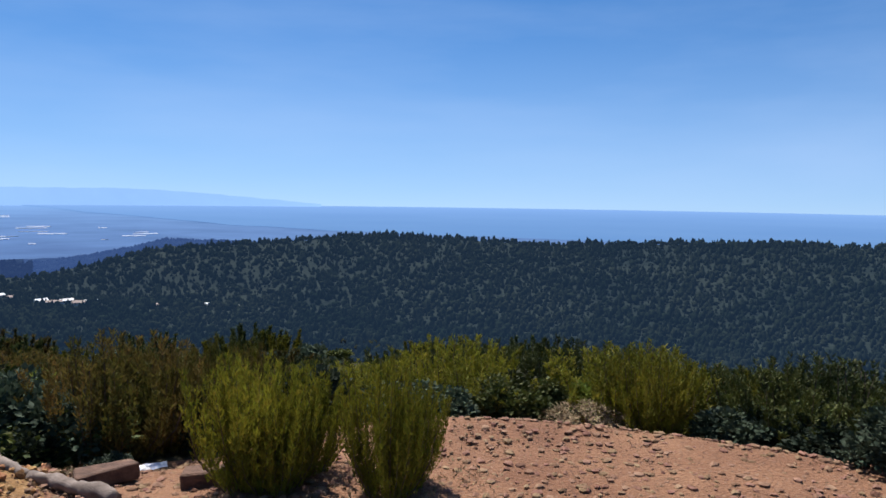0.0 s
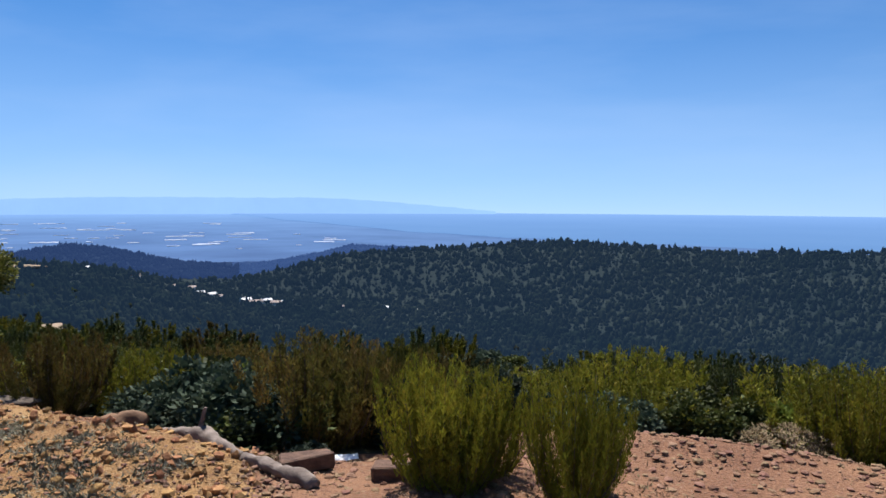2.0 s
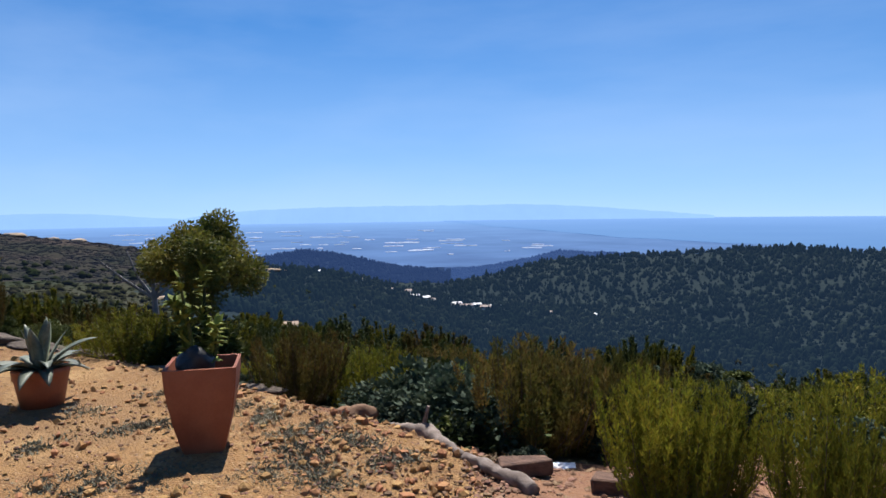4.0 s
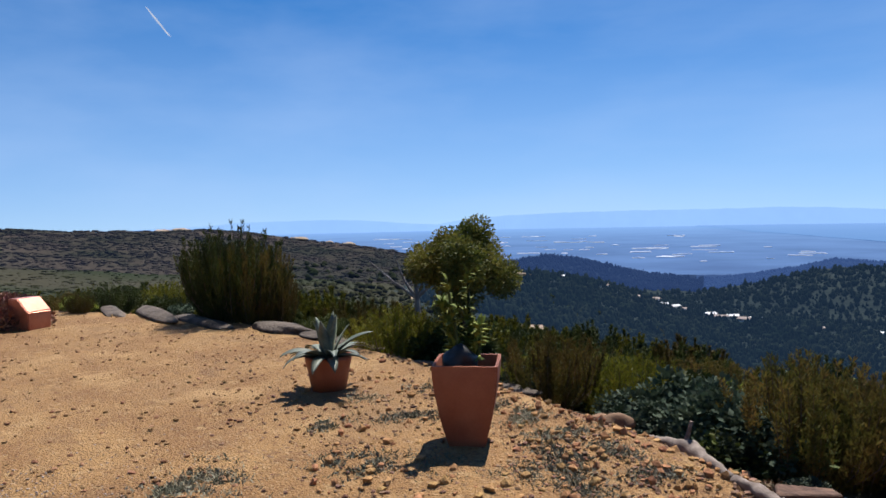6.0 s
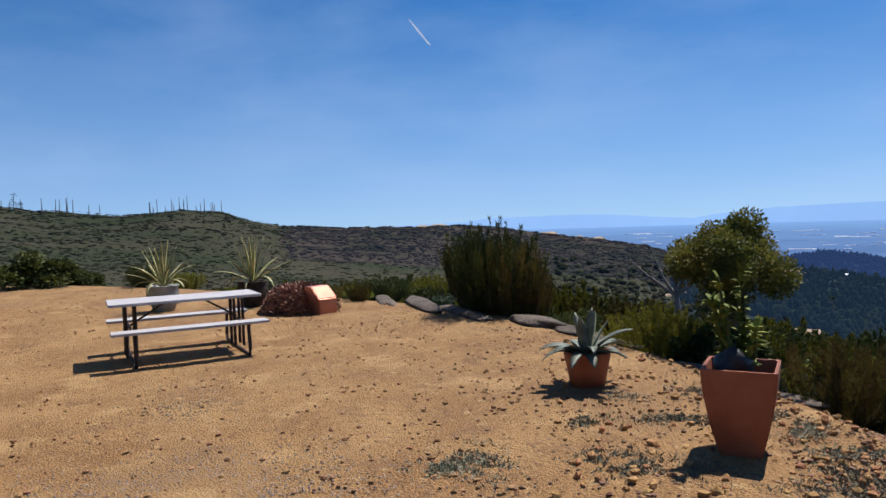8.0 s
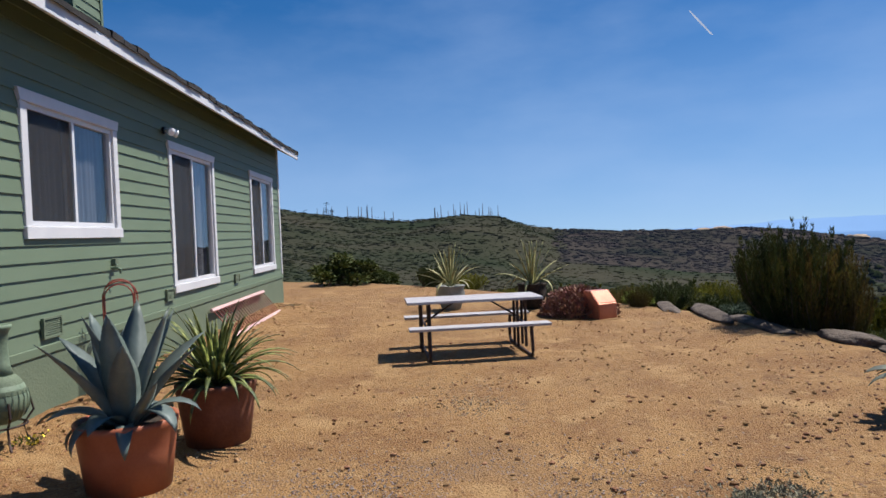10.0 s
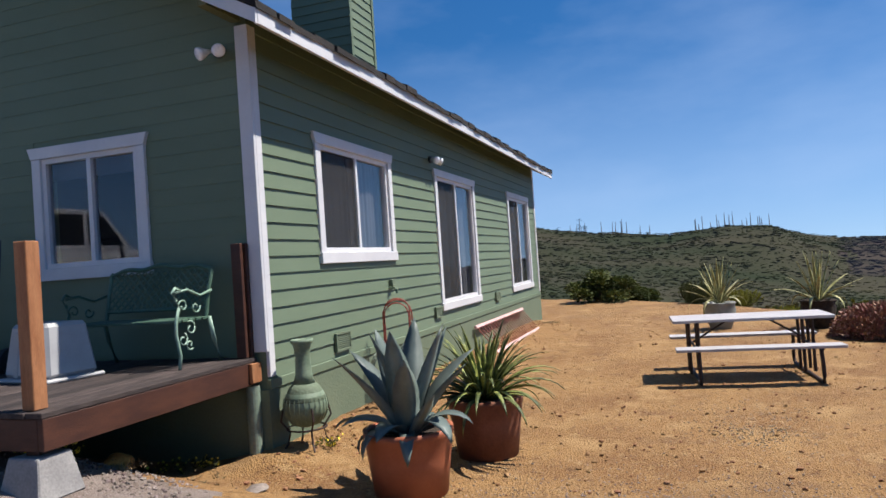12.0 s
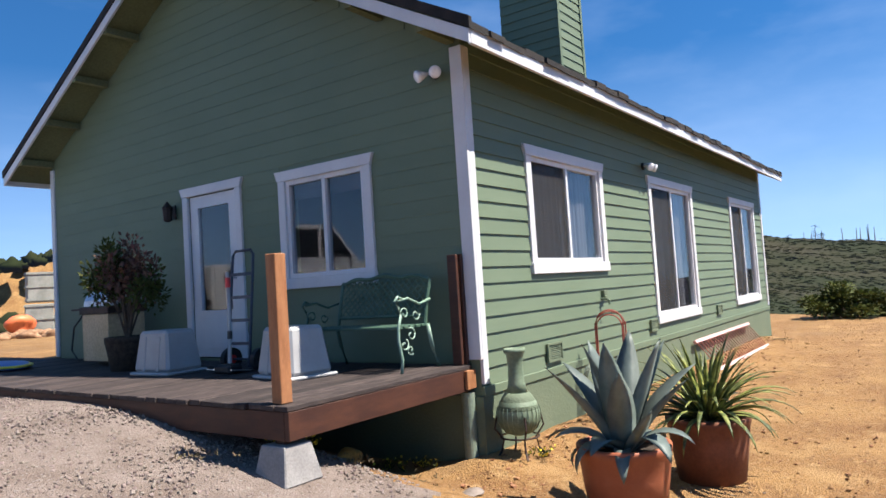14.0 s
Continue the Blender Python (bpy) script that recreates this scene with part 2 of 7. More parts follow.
M = {
    "dirt": mat("dirt", (0.196, 0.0966, 0.0315), (0.294, 0.1666, 0.0602), 0.9, 55, 0.95, 1.0, 0.04, grain=0.5, specks=((2.6, 0.55, (0.168, 0.085, 0.031)), (11, 0.57, (0.140, 0.069, 0.025)), (7, 0.58, (0.322, 0.203, 0.087)), (30, 0.58, (0.091, 0.043, 0.017)), (40, 0.58, (0.350, 0.238, 0.126)), (0.45, 0.56, (0.203, 0.113, 0.046)), (1.3, 0.56, (0.329, 0.199, 0.081)))),
    "red_dirt": mat("red_dirt", (0.1435, 0.0643, 0.0316), (0.2066, 0.1033, 0.0528), 1.5, 50, 0.95, 0.9, 0.03, grain=0.45, specks=((26, 0.58, (0.077, 0.032, 0.017)), (40, 0.60, (0.231, 0.147, 0.098)))),
    "gravel": mat("gravel", (0.1666, 0.1258, 0.1024), (0.2306, 0.1843, 0.158), 3, 90, 0.95, 1.0, 0.03, grain=0.6, specks=((45, 0.58, (0.280, 0.259, 0.238)), (50, 0.62, (0.063, 0.049, 0.038)))),
    "slope": mat("slope_soil", (0.045, 0.040, 0.018), (0.075, 0.060, 0.030), 0.8, 20, 1, 0.5, 0.05),
    "scrub": mat("scrub", (0.0168, 0.0231, 0.0084), (0.0378, 0.0346, 0.0199), 0.022, 0.6, 1, 0.4, 0.3, spec=0.05),
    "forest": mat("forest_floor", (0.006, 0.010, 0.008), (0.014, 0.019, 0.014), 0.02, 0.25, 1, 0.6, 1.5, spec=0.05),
    # plain and sea: distance haze put into the emission colour
    "plain": haze_fade_mat("far_plain", (0.045, 0.10, 0.26), (0.085, 0.17, 0.38), (0.19, 0.37, 0.69), 1100, 4900, 0.62, 0.006),
    "sea": haze_fade_mat("sea", (0.075, 0.19, 0.41), (0.09, 0.21, 0.43), (0.165, 0.32, 0.62), 1300, 4960, 0.66, 0.002),
    "stone": mat("stone", (0.154, 0.0735, 0.0385), (0.28, 0.1645, 0.098), 7, 50, 0.9, 0.4, 0.01, jitter=0.35),
    "pebble": mat("pebble", (0.14, 0.0686, 0.028), (0.252, 0.14, 0.0665), 2, 60, 0.95, 0.4, 0.01, jitter=0.3),
    "pale_stone": mat("pale_gravel_stone", (0.1077, 0.0821, 0.0696), (0.2155, 0.1765, 0.1542), 14, 60, 0.9, 0.3, 0.01, jitter=0.5),
    "pale_pebble": mat("pale_pebble", (0.24, 0.17, 0.10), (0.36, 0.28, 0.19), 14, 60, 0.9, 0.3, 0.01, jitter=0.3),
    "clod": mat("orange_clod", (0.168, 0.0805, 0.0294), (0.28, 0.147, 0.0595), 6, 40, 0.95, 0.5, 0.02, jitter=0.3),
    "ledge": mat("brown_ledge_rock", (0.051, 0.0372, 0.0276), (0.12, 0.093, 0.072), 3, 25, 0.95, 0.9, 0.04, grain=0.5),
    "grey_stone": mat("grey_stone", (0.124, 0.1, 0.084), (0.216, 0.18, 0.156), 6, 35, 0.9, 0.6, 0.02),
    "siding": mat("green_siding", (0.11, 0.1498, 0.0932), (0.1211, 0.1622, 0.1032), 1.2, 30, 0.62, 0.08, 0.004, jitter=0.025, grain=0.06, stretch=(1, 1, 3)),
    "stucco": mat("green_foundation", (0.1029, 0.1347, 0.0857), (0.12, 0.1508, 0.0964), 1.5, 40, 0.8, 0.5, 0.01, grain=0.12),
    "white": mat("white_paint", (0.512, 0.512, 0.528), (0.56, 0.56, 0.568), 3, 30, 0.5, 0.1, 0.003, grain=0.05),
    "vinyl": mat("white_vinyl", (0.544, 0.544, 0.56), (0.576, 0.576, 0.584), 4, 30, 0.35, 0.03, 0.002, grain=0.03),
    "shingle": mat("dark_shingle", (0.0132, 0.012, 0.012), (0.03, 0.0252, 0.0228), 4, 80, 0.95, 0.6, 0.01, jitter=0.3),
    "soffit": mat("green_soffit", (0.104, 0.12, 0.06), (0.124, 0.14, 0.072), 2, 30, 0.8, 0.1, 0.004),
    "deck": mat("weathered_deck", (0.0216, 0.0151, 0.0144), (0.054, 0.0389, 0.0346), 6, 45, 0.75, 0.6, 0.008, jitter=0.42, stretch=(1, 5, 5)),
    "redwood": mat("stained_redwood", (0.0371, 0.0122, 0.007), (0.0614, 0.0211, 0.0109), 4, 50, 0.6, 0.3, 0.005, jitter=0.1, stretch=(1, 1, 4)),
    "cedar": mat("cedar_post", (0.231, 0.091, 0.035), (0.315, 0.14, 0.0595), 5, 45, 0.7, 0.35, 0.006, stretch=(4, 4, 0.6)),
    "concrete": mat("concrete", (0.2, 0.192, 0.188), (0.264, 0.256, 0.244), 5, 60, 0.9, 0.4, 0.006),
    "terracotta": mat("terracotta", (0.2477, 0.0683, 0.0307), (0.316, 0.1008, 0.0478), 4, 50, 0.55, 0.2, 0.005, grain=0.12),
    "old_terracotta": mat("weathered_terracotta", (0.133, 0.0434, 0.021), (0.189, 0.07, 0.0364), 5, 40, 0.75, 0.3, 0.006, grain=0.2),
    "soil": mat("potting_soil", (0.022, 0.016, 0.012), (0.05, 0.036, 0.025), 20, 80, 1, 0.8, 0.02),
    "black": mat("black_plastic", (0.010, 0.010, 0.011), (0.018, 0.018, 0.02), 5, 50, 0.5, 0.3, 0.01),
    "iron": mat("dark_iron", (0.030, 0.020, 0.018), (0.060, 0.038, 0.032), 10, 70, 0.6, 0.2, 0.003, metal=0.5),
    "grey_top": mat("painted_plank", (0.3091, 0.2944, 0.3091), (0.3827, 0.368, 0.3754), 4, 40, 0.6, 0.2, 0.004, grain=0.12, stretch=(4, 1, 4)),
    "copper": mat("copper_sheet", (0.36, 0.13, 0.085), (0.48, 0.20, 0.13), 4, 30, 0.32, 0.08, 0.01, metal=0.55, grain=0.1),
    "agave": mat("blue_agave_leaf", (0.0741, 0.1008, 0.0919), (0.1245, 0.1571, 0.1423), 6, 40, 0.55, 0.12, 0.004, jitter=0.15, grain=0.12),
    "agave_dark": mat("dark_agave_leaf", (0.0646, 0.0798, 0.057), (0.152, 0.1672, 0.1216), 5, 40, 0.55, 0.12, 0.004, jitter=0.3),
    "yucca": mat("striped_leaf", (0.0418, 0.0646, 0.0152), (0.1976, 0.2204, 0.057), 14, 60, 0.5, 0.1, 0.003, jitter=0.3, lo=0.42, hi=0.62),
    "gold_agave": mat("golden_agave_leaf", (0.1824, 0.19, 0.0646), (0.38, 0.3572, 0.1672), 10, 50, 0.5, 0.1, 0.003, jitter=0.25),
    "chamise": mat("feathery_green_leaf", (0.0852, 0.0879, 0.009), (0.1749, 0.1614, 0.0162), 2.0, 30, 0.8, 0, jitter=0.45, spec=0.2, through=0.3),
    "rust_leaf": mat("rusty_green_leaf", (0.060, 0.060, 0.012), (0.125, 0.085, 0.022), 2.5, 30, 0.8, 0, jitter=0.4, spec=0.2, through=0.3),
    "grey_leaf": mat("grey_green_leaf", (0.0246, 0.0383, 0.0219), (0.0575, 0.0766, 0.0492), 3.0, 30, 0.75, 0, jitter=0.45, spec=0.12, through=0.15),
    "deep_leaf": mat("deep_green_leaf", (0.0258, 0.0357, 0.0076), (0.0646, 0.0745, 0.0152), 2.0, 30, 0.75, 0, jitter=0.45, spec=0.25, through=0.2),
    "oak_leaf": mat("olive_oak_leaf", (0.0456, 0.057, 0.0106), (0.133, 0.1216, 0.0213), 3.0, 30, 0.7, 0, jitter=0.4, spec=0.25, through=0.3),
    "lime_leaf": mat("lime_leaf", (0.1216, 0.1596, 0.0266), (0.228, 0.2584, 0.0456), 4.0, 30, 0.7, 0, jitter=0.3, spec=0.2, through=0.3),
    "jade_leaf": mat("reddish_succulent_leaf", (0.1064, 0.0418, 0.0304), (0.228, 0.114, 0.076), 8.0, 40, 0.6, 0, jitter=0.4),
    "dry": mat("dry_grass", (0.114, 0.0836, 0.0418), (0.2052, 0.152, 0.0836), 5, 40, 0.9, 0, jitter=0.4),
    "mat_grass": mat("grey_green_ground_cover", (0.13, 0.125, 0.078), (0.24, 0.225, 0.155), 5, 40, 0.9, 0, jitter=0.4),
    "bark": mat("bark", (0.060, 0.040, 0.028), (0.12, 0.085, 0.060), 8, 50, 0.95, 0.5, 0.01),
    "grey_wood": mat("weathered_driftwood", (0.112, 0.084, 0.068), (0.216, 0.172, 0.144), 9, 60, 0.9, 0.5, 0.01, grain=0.3, stretch=(1, 1, 3)),
    "brown_wood": mat("rotten_brown_wood", (0.075, 0.040, 0.028), (0.15, 0.085, 0.055), 8, 50, 0.9, 0.6, 0.01, stretch=(1, 3, 3)),
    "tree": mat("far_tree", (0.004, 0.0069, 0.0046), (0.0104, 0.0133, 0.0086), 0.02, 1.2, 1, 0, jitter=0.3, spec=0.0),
    "shrub": mat("far_shrub", (0.0152, 0.022, 0.0068), (0.038, 0.0365, 0.0182), 0.022, 1.5, 1, 0, jitter=0.2, spec=0.0),
    "brown_shrub": mat("far_brown_shrub", (0.0161, 0.0187, 0.0102), (0.0374, 0.0306, 0.0221), 0.03, 1.5, 1, 0, jitter=0.2, spec=0.0),
    "brown_scrub": mat("brown_scrub", (0.0206, 0.0215, 0.0122), (0.0467, 0.0374, 0.0281), 0.03, 0.6, 1, 0.4, 0.3, spec=0.0),
    "snag": mat("burnt_snag", (0.10, 0.09, 0.085), (0.20, 0.19, 0.18), 3, 30, 1, 0),
    "far_white": mat("far_white_wall", (0.62, 0.60, 0.58), (0.75, 0.74, 0.73), 0.05, 1, 0.9, 0),
    "far_glass_roof": mat("far_glass_roof", (0.36, 0.40, 0.48), (0.46, 0.50, 0.58), 0.02, 1, 0.8, 0),
    "far_roof": mat("far_roof", (0.22, 0.17, 0.15), (0.34, 0.28, 0.25), 0.05, 1, 0.9, 0),
    "bare_earth": mat("bare_earth", (0.26, 0.19, 0.13), (0.40, 0.30, 0.21), 0.06, 1, 1, 0),
    # near-black room surfaces: indoor dimness put into the base colour
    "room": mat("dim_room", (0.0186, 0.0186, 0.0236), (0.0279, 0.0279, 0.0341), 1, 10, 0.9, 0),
    "curtain": mat("pale_curtain", (0.093, 0.0899, 0.1023), (0.1302, 0.1271, 0.1395), 2, 30, 0.9, 0.1, 0.01),
    "green_iron": mat("green_cast_iron", (0.044, 0.092, 0.06), (0.068, 0.124, 0.084), 5, 40, 0.5, 0.15, 0.003),
    # lighter copy of the green iron: sunlight put into one bench arm's colour
    "sunlit_green_iron": mat("sunlit_green_cast_iron", (0.17, 0.27, 0.20), (0.24, 0.34, 0.27), 5, 40, 0.5, 0.15, 0.003),
    "clay_green": mat("green_painted_clay", (0.124, 0.172, 0.112), (0.168, 0.22, 0.148), 6, 40, 0.6, 0.15, 0.004),
    "crate": mat("white_plastic", (0.2888, 0.2888, 0.2888), (0.342, 0.342, 0.342), 3, 40, 0.45, 0.08, 0.003, grain=0.06),
    "blue_steel": mat("dark_blue_steel", (0.018, 0.026, 0.045), (0.030, 0.040, 0.065), 5, 40, 0.4, 0.05, 0.002, metal=0.3),
    "red": mat("red_plastic", (0.55, 0.03, 0.03), (0.62, 0.05, 0.04), 5, 40, 0.45, 0),
    "pink_metal": mat("faded_red_metal", (0.46, 0.28, 0.26), (0.56, 0.38, 0.36), 6, 40, 0.6, 0.1, 0.003),
    "red_rod": mat("rusty_red_rod", (0.22, 0.045, 0.03), (0.30, 0.075, 0.05), 6, 40, 0.6, 0.1, 0.003),
    "pvc": mat("green_pipe", (0.152, 0.2, 0.152), (0.192, 0.24, 0.188), 3, 30, 0.5, 0.05, 0.003),
    "lamp_glass": mat("white_bulb_glass", (0.72, 0.72, 0.74), (0.78, 0.78, 0.8), 5, 30, 0.2, 0),
    "grey_box": mat("grey_green_bin", (0.20, 0.21, 0.19), (0.28, 0.29, 0.26), 3, 30, 0.7, 0.1, 0.004),
    "orange": mat("orange_plastic", (0.60, 0.13, 0.05), (0.68, 0.19, 0.07), 3, 30, 0.5, 0),
    "tan": mat("tan_board", (0.46, 0.34, 0.20), (0.54, 0.41, 0.26), 3, 30, 0.7, 0.1, 0.004),
    "steel": mat("stainless_steel", (0.42, 0.44, 0.48), (0.52, 0.54, 0.58), 3, 30, 0.3, 0.03, 0.002, metal=0.8),
    "blue": mat("blue_foam", (0.03, 0.13, 0.42), (0.05, 0.19, 0.52), 3, 30, 0.5, 0),
    "yellow": mat("yellow_petal", (0.66, 0.50, 0.03), (0.75, 0.60, 0.05), 9, 40, 0.6, 0),
    "paper": mat("white_paper", (0.72, 0.72, 0.74), (0.8, 0.8, 0.82), 9, 40, 0.8, 0.3, 0.01),
    "ochre": mat("ochre_rock", (0.42, 0.20, 0.04), (0.60, 0.33, 0.09), 6, 40, 0.9, 0.6, 0.02),
}
def add_haze(m, colour, strength):
    """Far forest and scrub seen through blue air: haze painted in as emission."""
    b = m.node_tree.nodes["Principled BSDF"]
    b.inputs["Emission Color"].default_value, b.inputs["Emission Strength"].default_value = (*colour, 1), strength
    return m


HAZE_BLUE = (0.16, 0.26, 0.62)
# forest, scrub and shrubs glow faintly blue in place of hazy air
add_haze(M["tree"], (0.10, 0.21, 0.40), 0.062)
add_haze(M["forest"], (0.10, 0.21, 0.40), 0.062)
add_haze(M["brown_shrub"], HAZE_BLUE, 0.022)
add_haze(M["brown_scrub"], HAZE_BLUE, 0.022)
add_haze(M["shrub"], HAZE_BLUE, 0.010)
add_haze(M["scrub"], HAZE_BLUE, 0.010)
# two ridges: bluer, glowing copies of the forest colours, haze painted in
for nm, haze_strength in (("ridge", 0.12), ("hazy_ridge", 0.20)):
    M[nm + "_tree"] = add_haze(mat(nm + "_tree", (0.004, 0.007, 0.010), (0.008, 0.012, 0.016), 0.02, 1.2, 1, 0, jitter=0.2, spec=0.0), (0.11, 0.23, 0.62), haze_strength)
    M[nm] = add_haze(mat(nm + "_floor", (0.004, 0.007, 0.010), (0.008, 0.012, 0.016), 0.02, 0.3, 1, 0, spec=0.0), (0.11, 0.23, 0.62), haze_strength)
# mountain haze painted as an even pale blue emission
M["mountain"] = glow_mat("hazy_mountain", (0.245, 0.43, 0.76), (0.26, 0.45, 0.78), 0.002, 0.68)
# the contrail's sunlit white is put into its emission
M["contrail"] = glow_mat("contrail", (0.62, 0.70, 0.85), (0.80, 0.86, 0.95), 0.01, 0.42)
glass = bpy.data.materials.new("window_glass")
glass.use_nodes = True
gn, gl = glass.node_tree.nodes, glass.node_tree.links
g_tr, g_gl, g_mx, g_fr = gn.new("ShaderNodeBsdfTransparent"), gn.new("ShaderNodeBsdfGlossy"), gn.new("ShaderNodeMixShader"), gn.new("ShaderNodeLayerWeight")
g_pw, g_mr = gn.new("ShaderNodeMath"), gn.new("ShaderNodeMapRange")
g_tr.inputs["Color"].default_value = (0.80, 0.83, 0.86, 1)
g_gl.inputs["Roughness"].default_value = 0.02
g_fr.inputs["Blend"].default_value = 0.5
g_pw.operation, g_pw.inputs[1].default_value = "POWER", 3.0
g_mr.inputs[3].default_value, g_mr.inputs[4].default_value = 0.05, 0.55
gl.new(g_fr.outputs["Facing"], g_pw.inputs[0])
gl.new(g_pw.outputs[0], g_mr.inputs[0])
gl.new(g_mr.outputs[0], g_mx.inputs[0])
gl.new(g_tr.outputs[0], g_mx.inputs[1])
gl.new(g_gl.outputs[0], g_mx.inputs[2])
gl.new(g_mx.outputs[0], gn["Material Output"].inputs["Surface"])
M["glass"] = glass
screen = bpy.data.materials.new("insect_screen")
screen.use_nodes = True
sn, sl = screen.node_tree.nodes, screen.node_tree.links
s_tr, s_mx = sn.new("ShaderNodeBsdfTransparent"), sn.new("ShaderNodeMixShader")
s_mx.inputs[0].default_value = 0.45
sn["Principled BSDF"].inputs["Base Color"].default_value = (0.02, 0.02, 0.022, 1)
sn["Principled BSDF"].inputs["Roughness"].default_value = 0.9
sl.new(s_tr.outputs[0], s_mx.inputs[1])
sl.new(sn["Principled BSDF"].outputs[0], s_mx.inputs[2])
sl.new(s_mx.outputs[0], sn["Material Output"].inputs["Surface"])
M["screen"] = screen


# ---- builders ----
def mesh_ob(name, verts, faces, material, smooth=False):
    me = bpy.data.meshes.new(name)
    me.from_pydata([tuple(v) for v in verts], [], [tuple(f) for f in faces])
    for m in (material if isinstance(material, (list, tuple)) else [material]):
        me.materials.append(m)
    if smooth:
        me.shade_smooth()
    me.update()
    return new(name, me)


def part(name, bm, material, parent, label="", smooth=False):
    me = bpy.data.meshes.new(name)
    bm.normal_update()
    bm.to_mesh(me)
    bm.free()
    me.materials.append(material)
    if smooth:
        me.shade_smooth()
    ob = new(name, me)
    ob.parent = parent
    if label:
        ob["label"] = label
    return ob


def thing(name, label, category, m=None, group="", kind=""):
    ob = new(name)
    ob.empty_display_size = 0.1
    if m is not None:
        ob.matrix_basis = m
    return tagged(ob, label, category, group, kind)


def box(bm, x0, x1, y0, y1, z0, z1, bevel=0.0):
    m = Matrix.LocRotScale(((x0 + x1) / 2, (y0 + y1) / 2, (z0 + z1) / 2), None, (abs(x1 - x0), abs(y1 - y0), abs(z1 - z0)))
    r = bmesh.ops.create_cube(bm, size=1, matrix=m)
    if bevel:
        es = list({e for v in r["verts"] for e in v.link_edges})
        bmesh.ops.bevel(bm, geom=es, offset=bevel, segments=1, affect="EDGES")
    return bm


def boxed(*a, **k):
    return box(bmesh.new(), *a, **k)


def tube(bm, pts, rad, sides=8):
    """A round bar along points; rad: one radius or one for each point."""
    pts = [Vector(p) for p in pts]
    rads = rad if isinstance(rad, (list, tuple)) else [rad] * len(pts)
    rings, ref = [], Vector((0, 0, 1))
    for i, p in enumerate(pts):
        d = (pts[min(i + 1, len(pts) - 1)] - pts[max(i - 1, 0)]).normalized()
        u = d.cross(ref if abs(d.dot(ref)) < 0.95 else Vector((1, 0, 0))).normalized()
        w = d.cross(u)
        rings.append([bm.verts.new(p + rads[i] * (u * math.cos(2 * math.pi * k / sides) + w * math.sin(2 * math.pi * k / sides))) for k in range(sides)])
    for a, b in zip(rings, rings[1:]):
        for k in range(sides):
            bm.faces.new((a[k], a[(k + 1) % sides], b[(k + 1) % sides], b[k]))
    bm.faces.new(rings[0][::-1])
    bm.faces.new(rings[-1])
    return bm


def tubed(*a, **k):
    return tube(bmesh.new(), *a, **k)


def lathe(profile, sides=32, bm=None, cx=0, cy=0):
    """A turned form from (radius, height) pairs."""
    bm = bm or bmesh.new()
    rings = [[bm.verts.new((cx + r * math.cos(2 * math.pi * k / sides), cy + r * math.sin(2 * math.pi * k / sides), z)) for k in range(sides)] for r, z in profile]
    for a, b in zip(rings, rings[1:]):
        for k in range(sides):
            bm.faces.new((a[k], a[(k + 1) % sides], b[(k + 1) % sides], b[k]))
    bm.faces.new(rings[0][::-1])
    bm.faces.new(rings[-1])
    return bm


def stoned(sx, sy, sz, seed, rough=0.25, sub=2):
    """A rough stone of that size, its foot at z = 0."""
    bm = bmesh.new()
    bmesh.ops.create_icosphere(bm, subdivisions=sub, radius=0.5)
    for v in bm.verts:
        k = 1 + rough * noise.noise(v.co * 2.2 + Vector((seed * 3.1, seed * 1.7, 0))) * 2
        v.co = Vector((v.co.x * k * sx, v.co.y * k * sy, (v.co.z * k + 0.36) * sz))
    return bm


def smooth01(v):
    v = np.clip(v, 0, 1)
    return v * v * (3 - 2 * v)


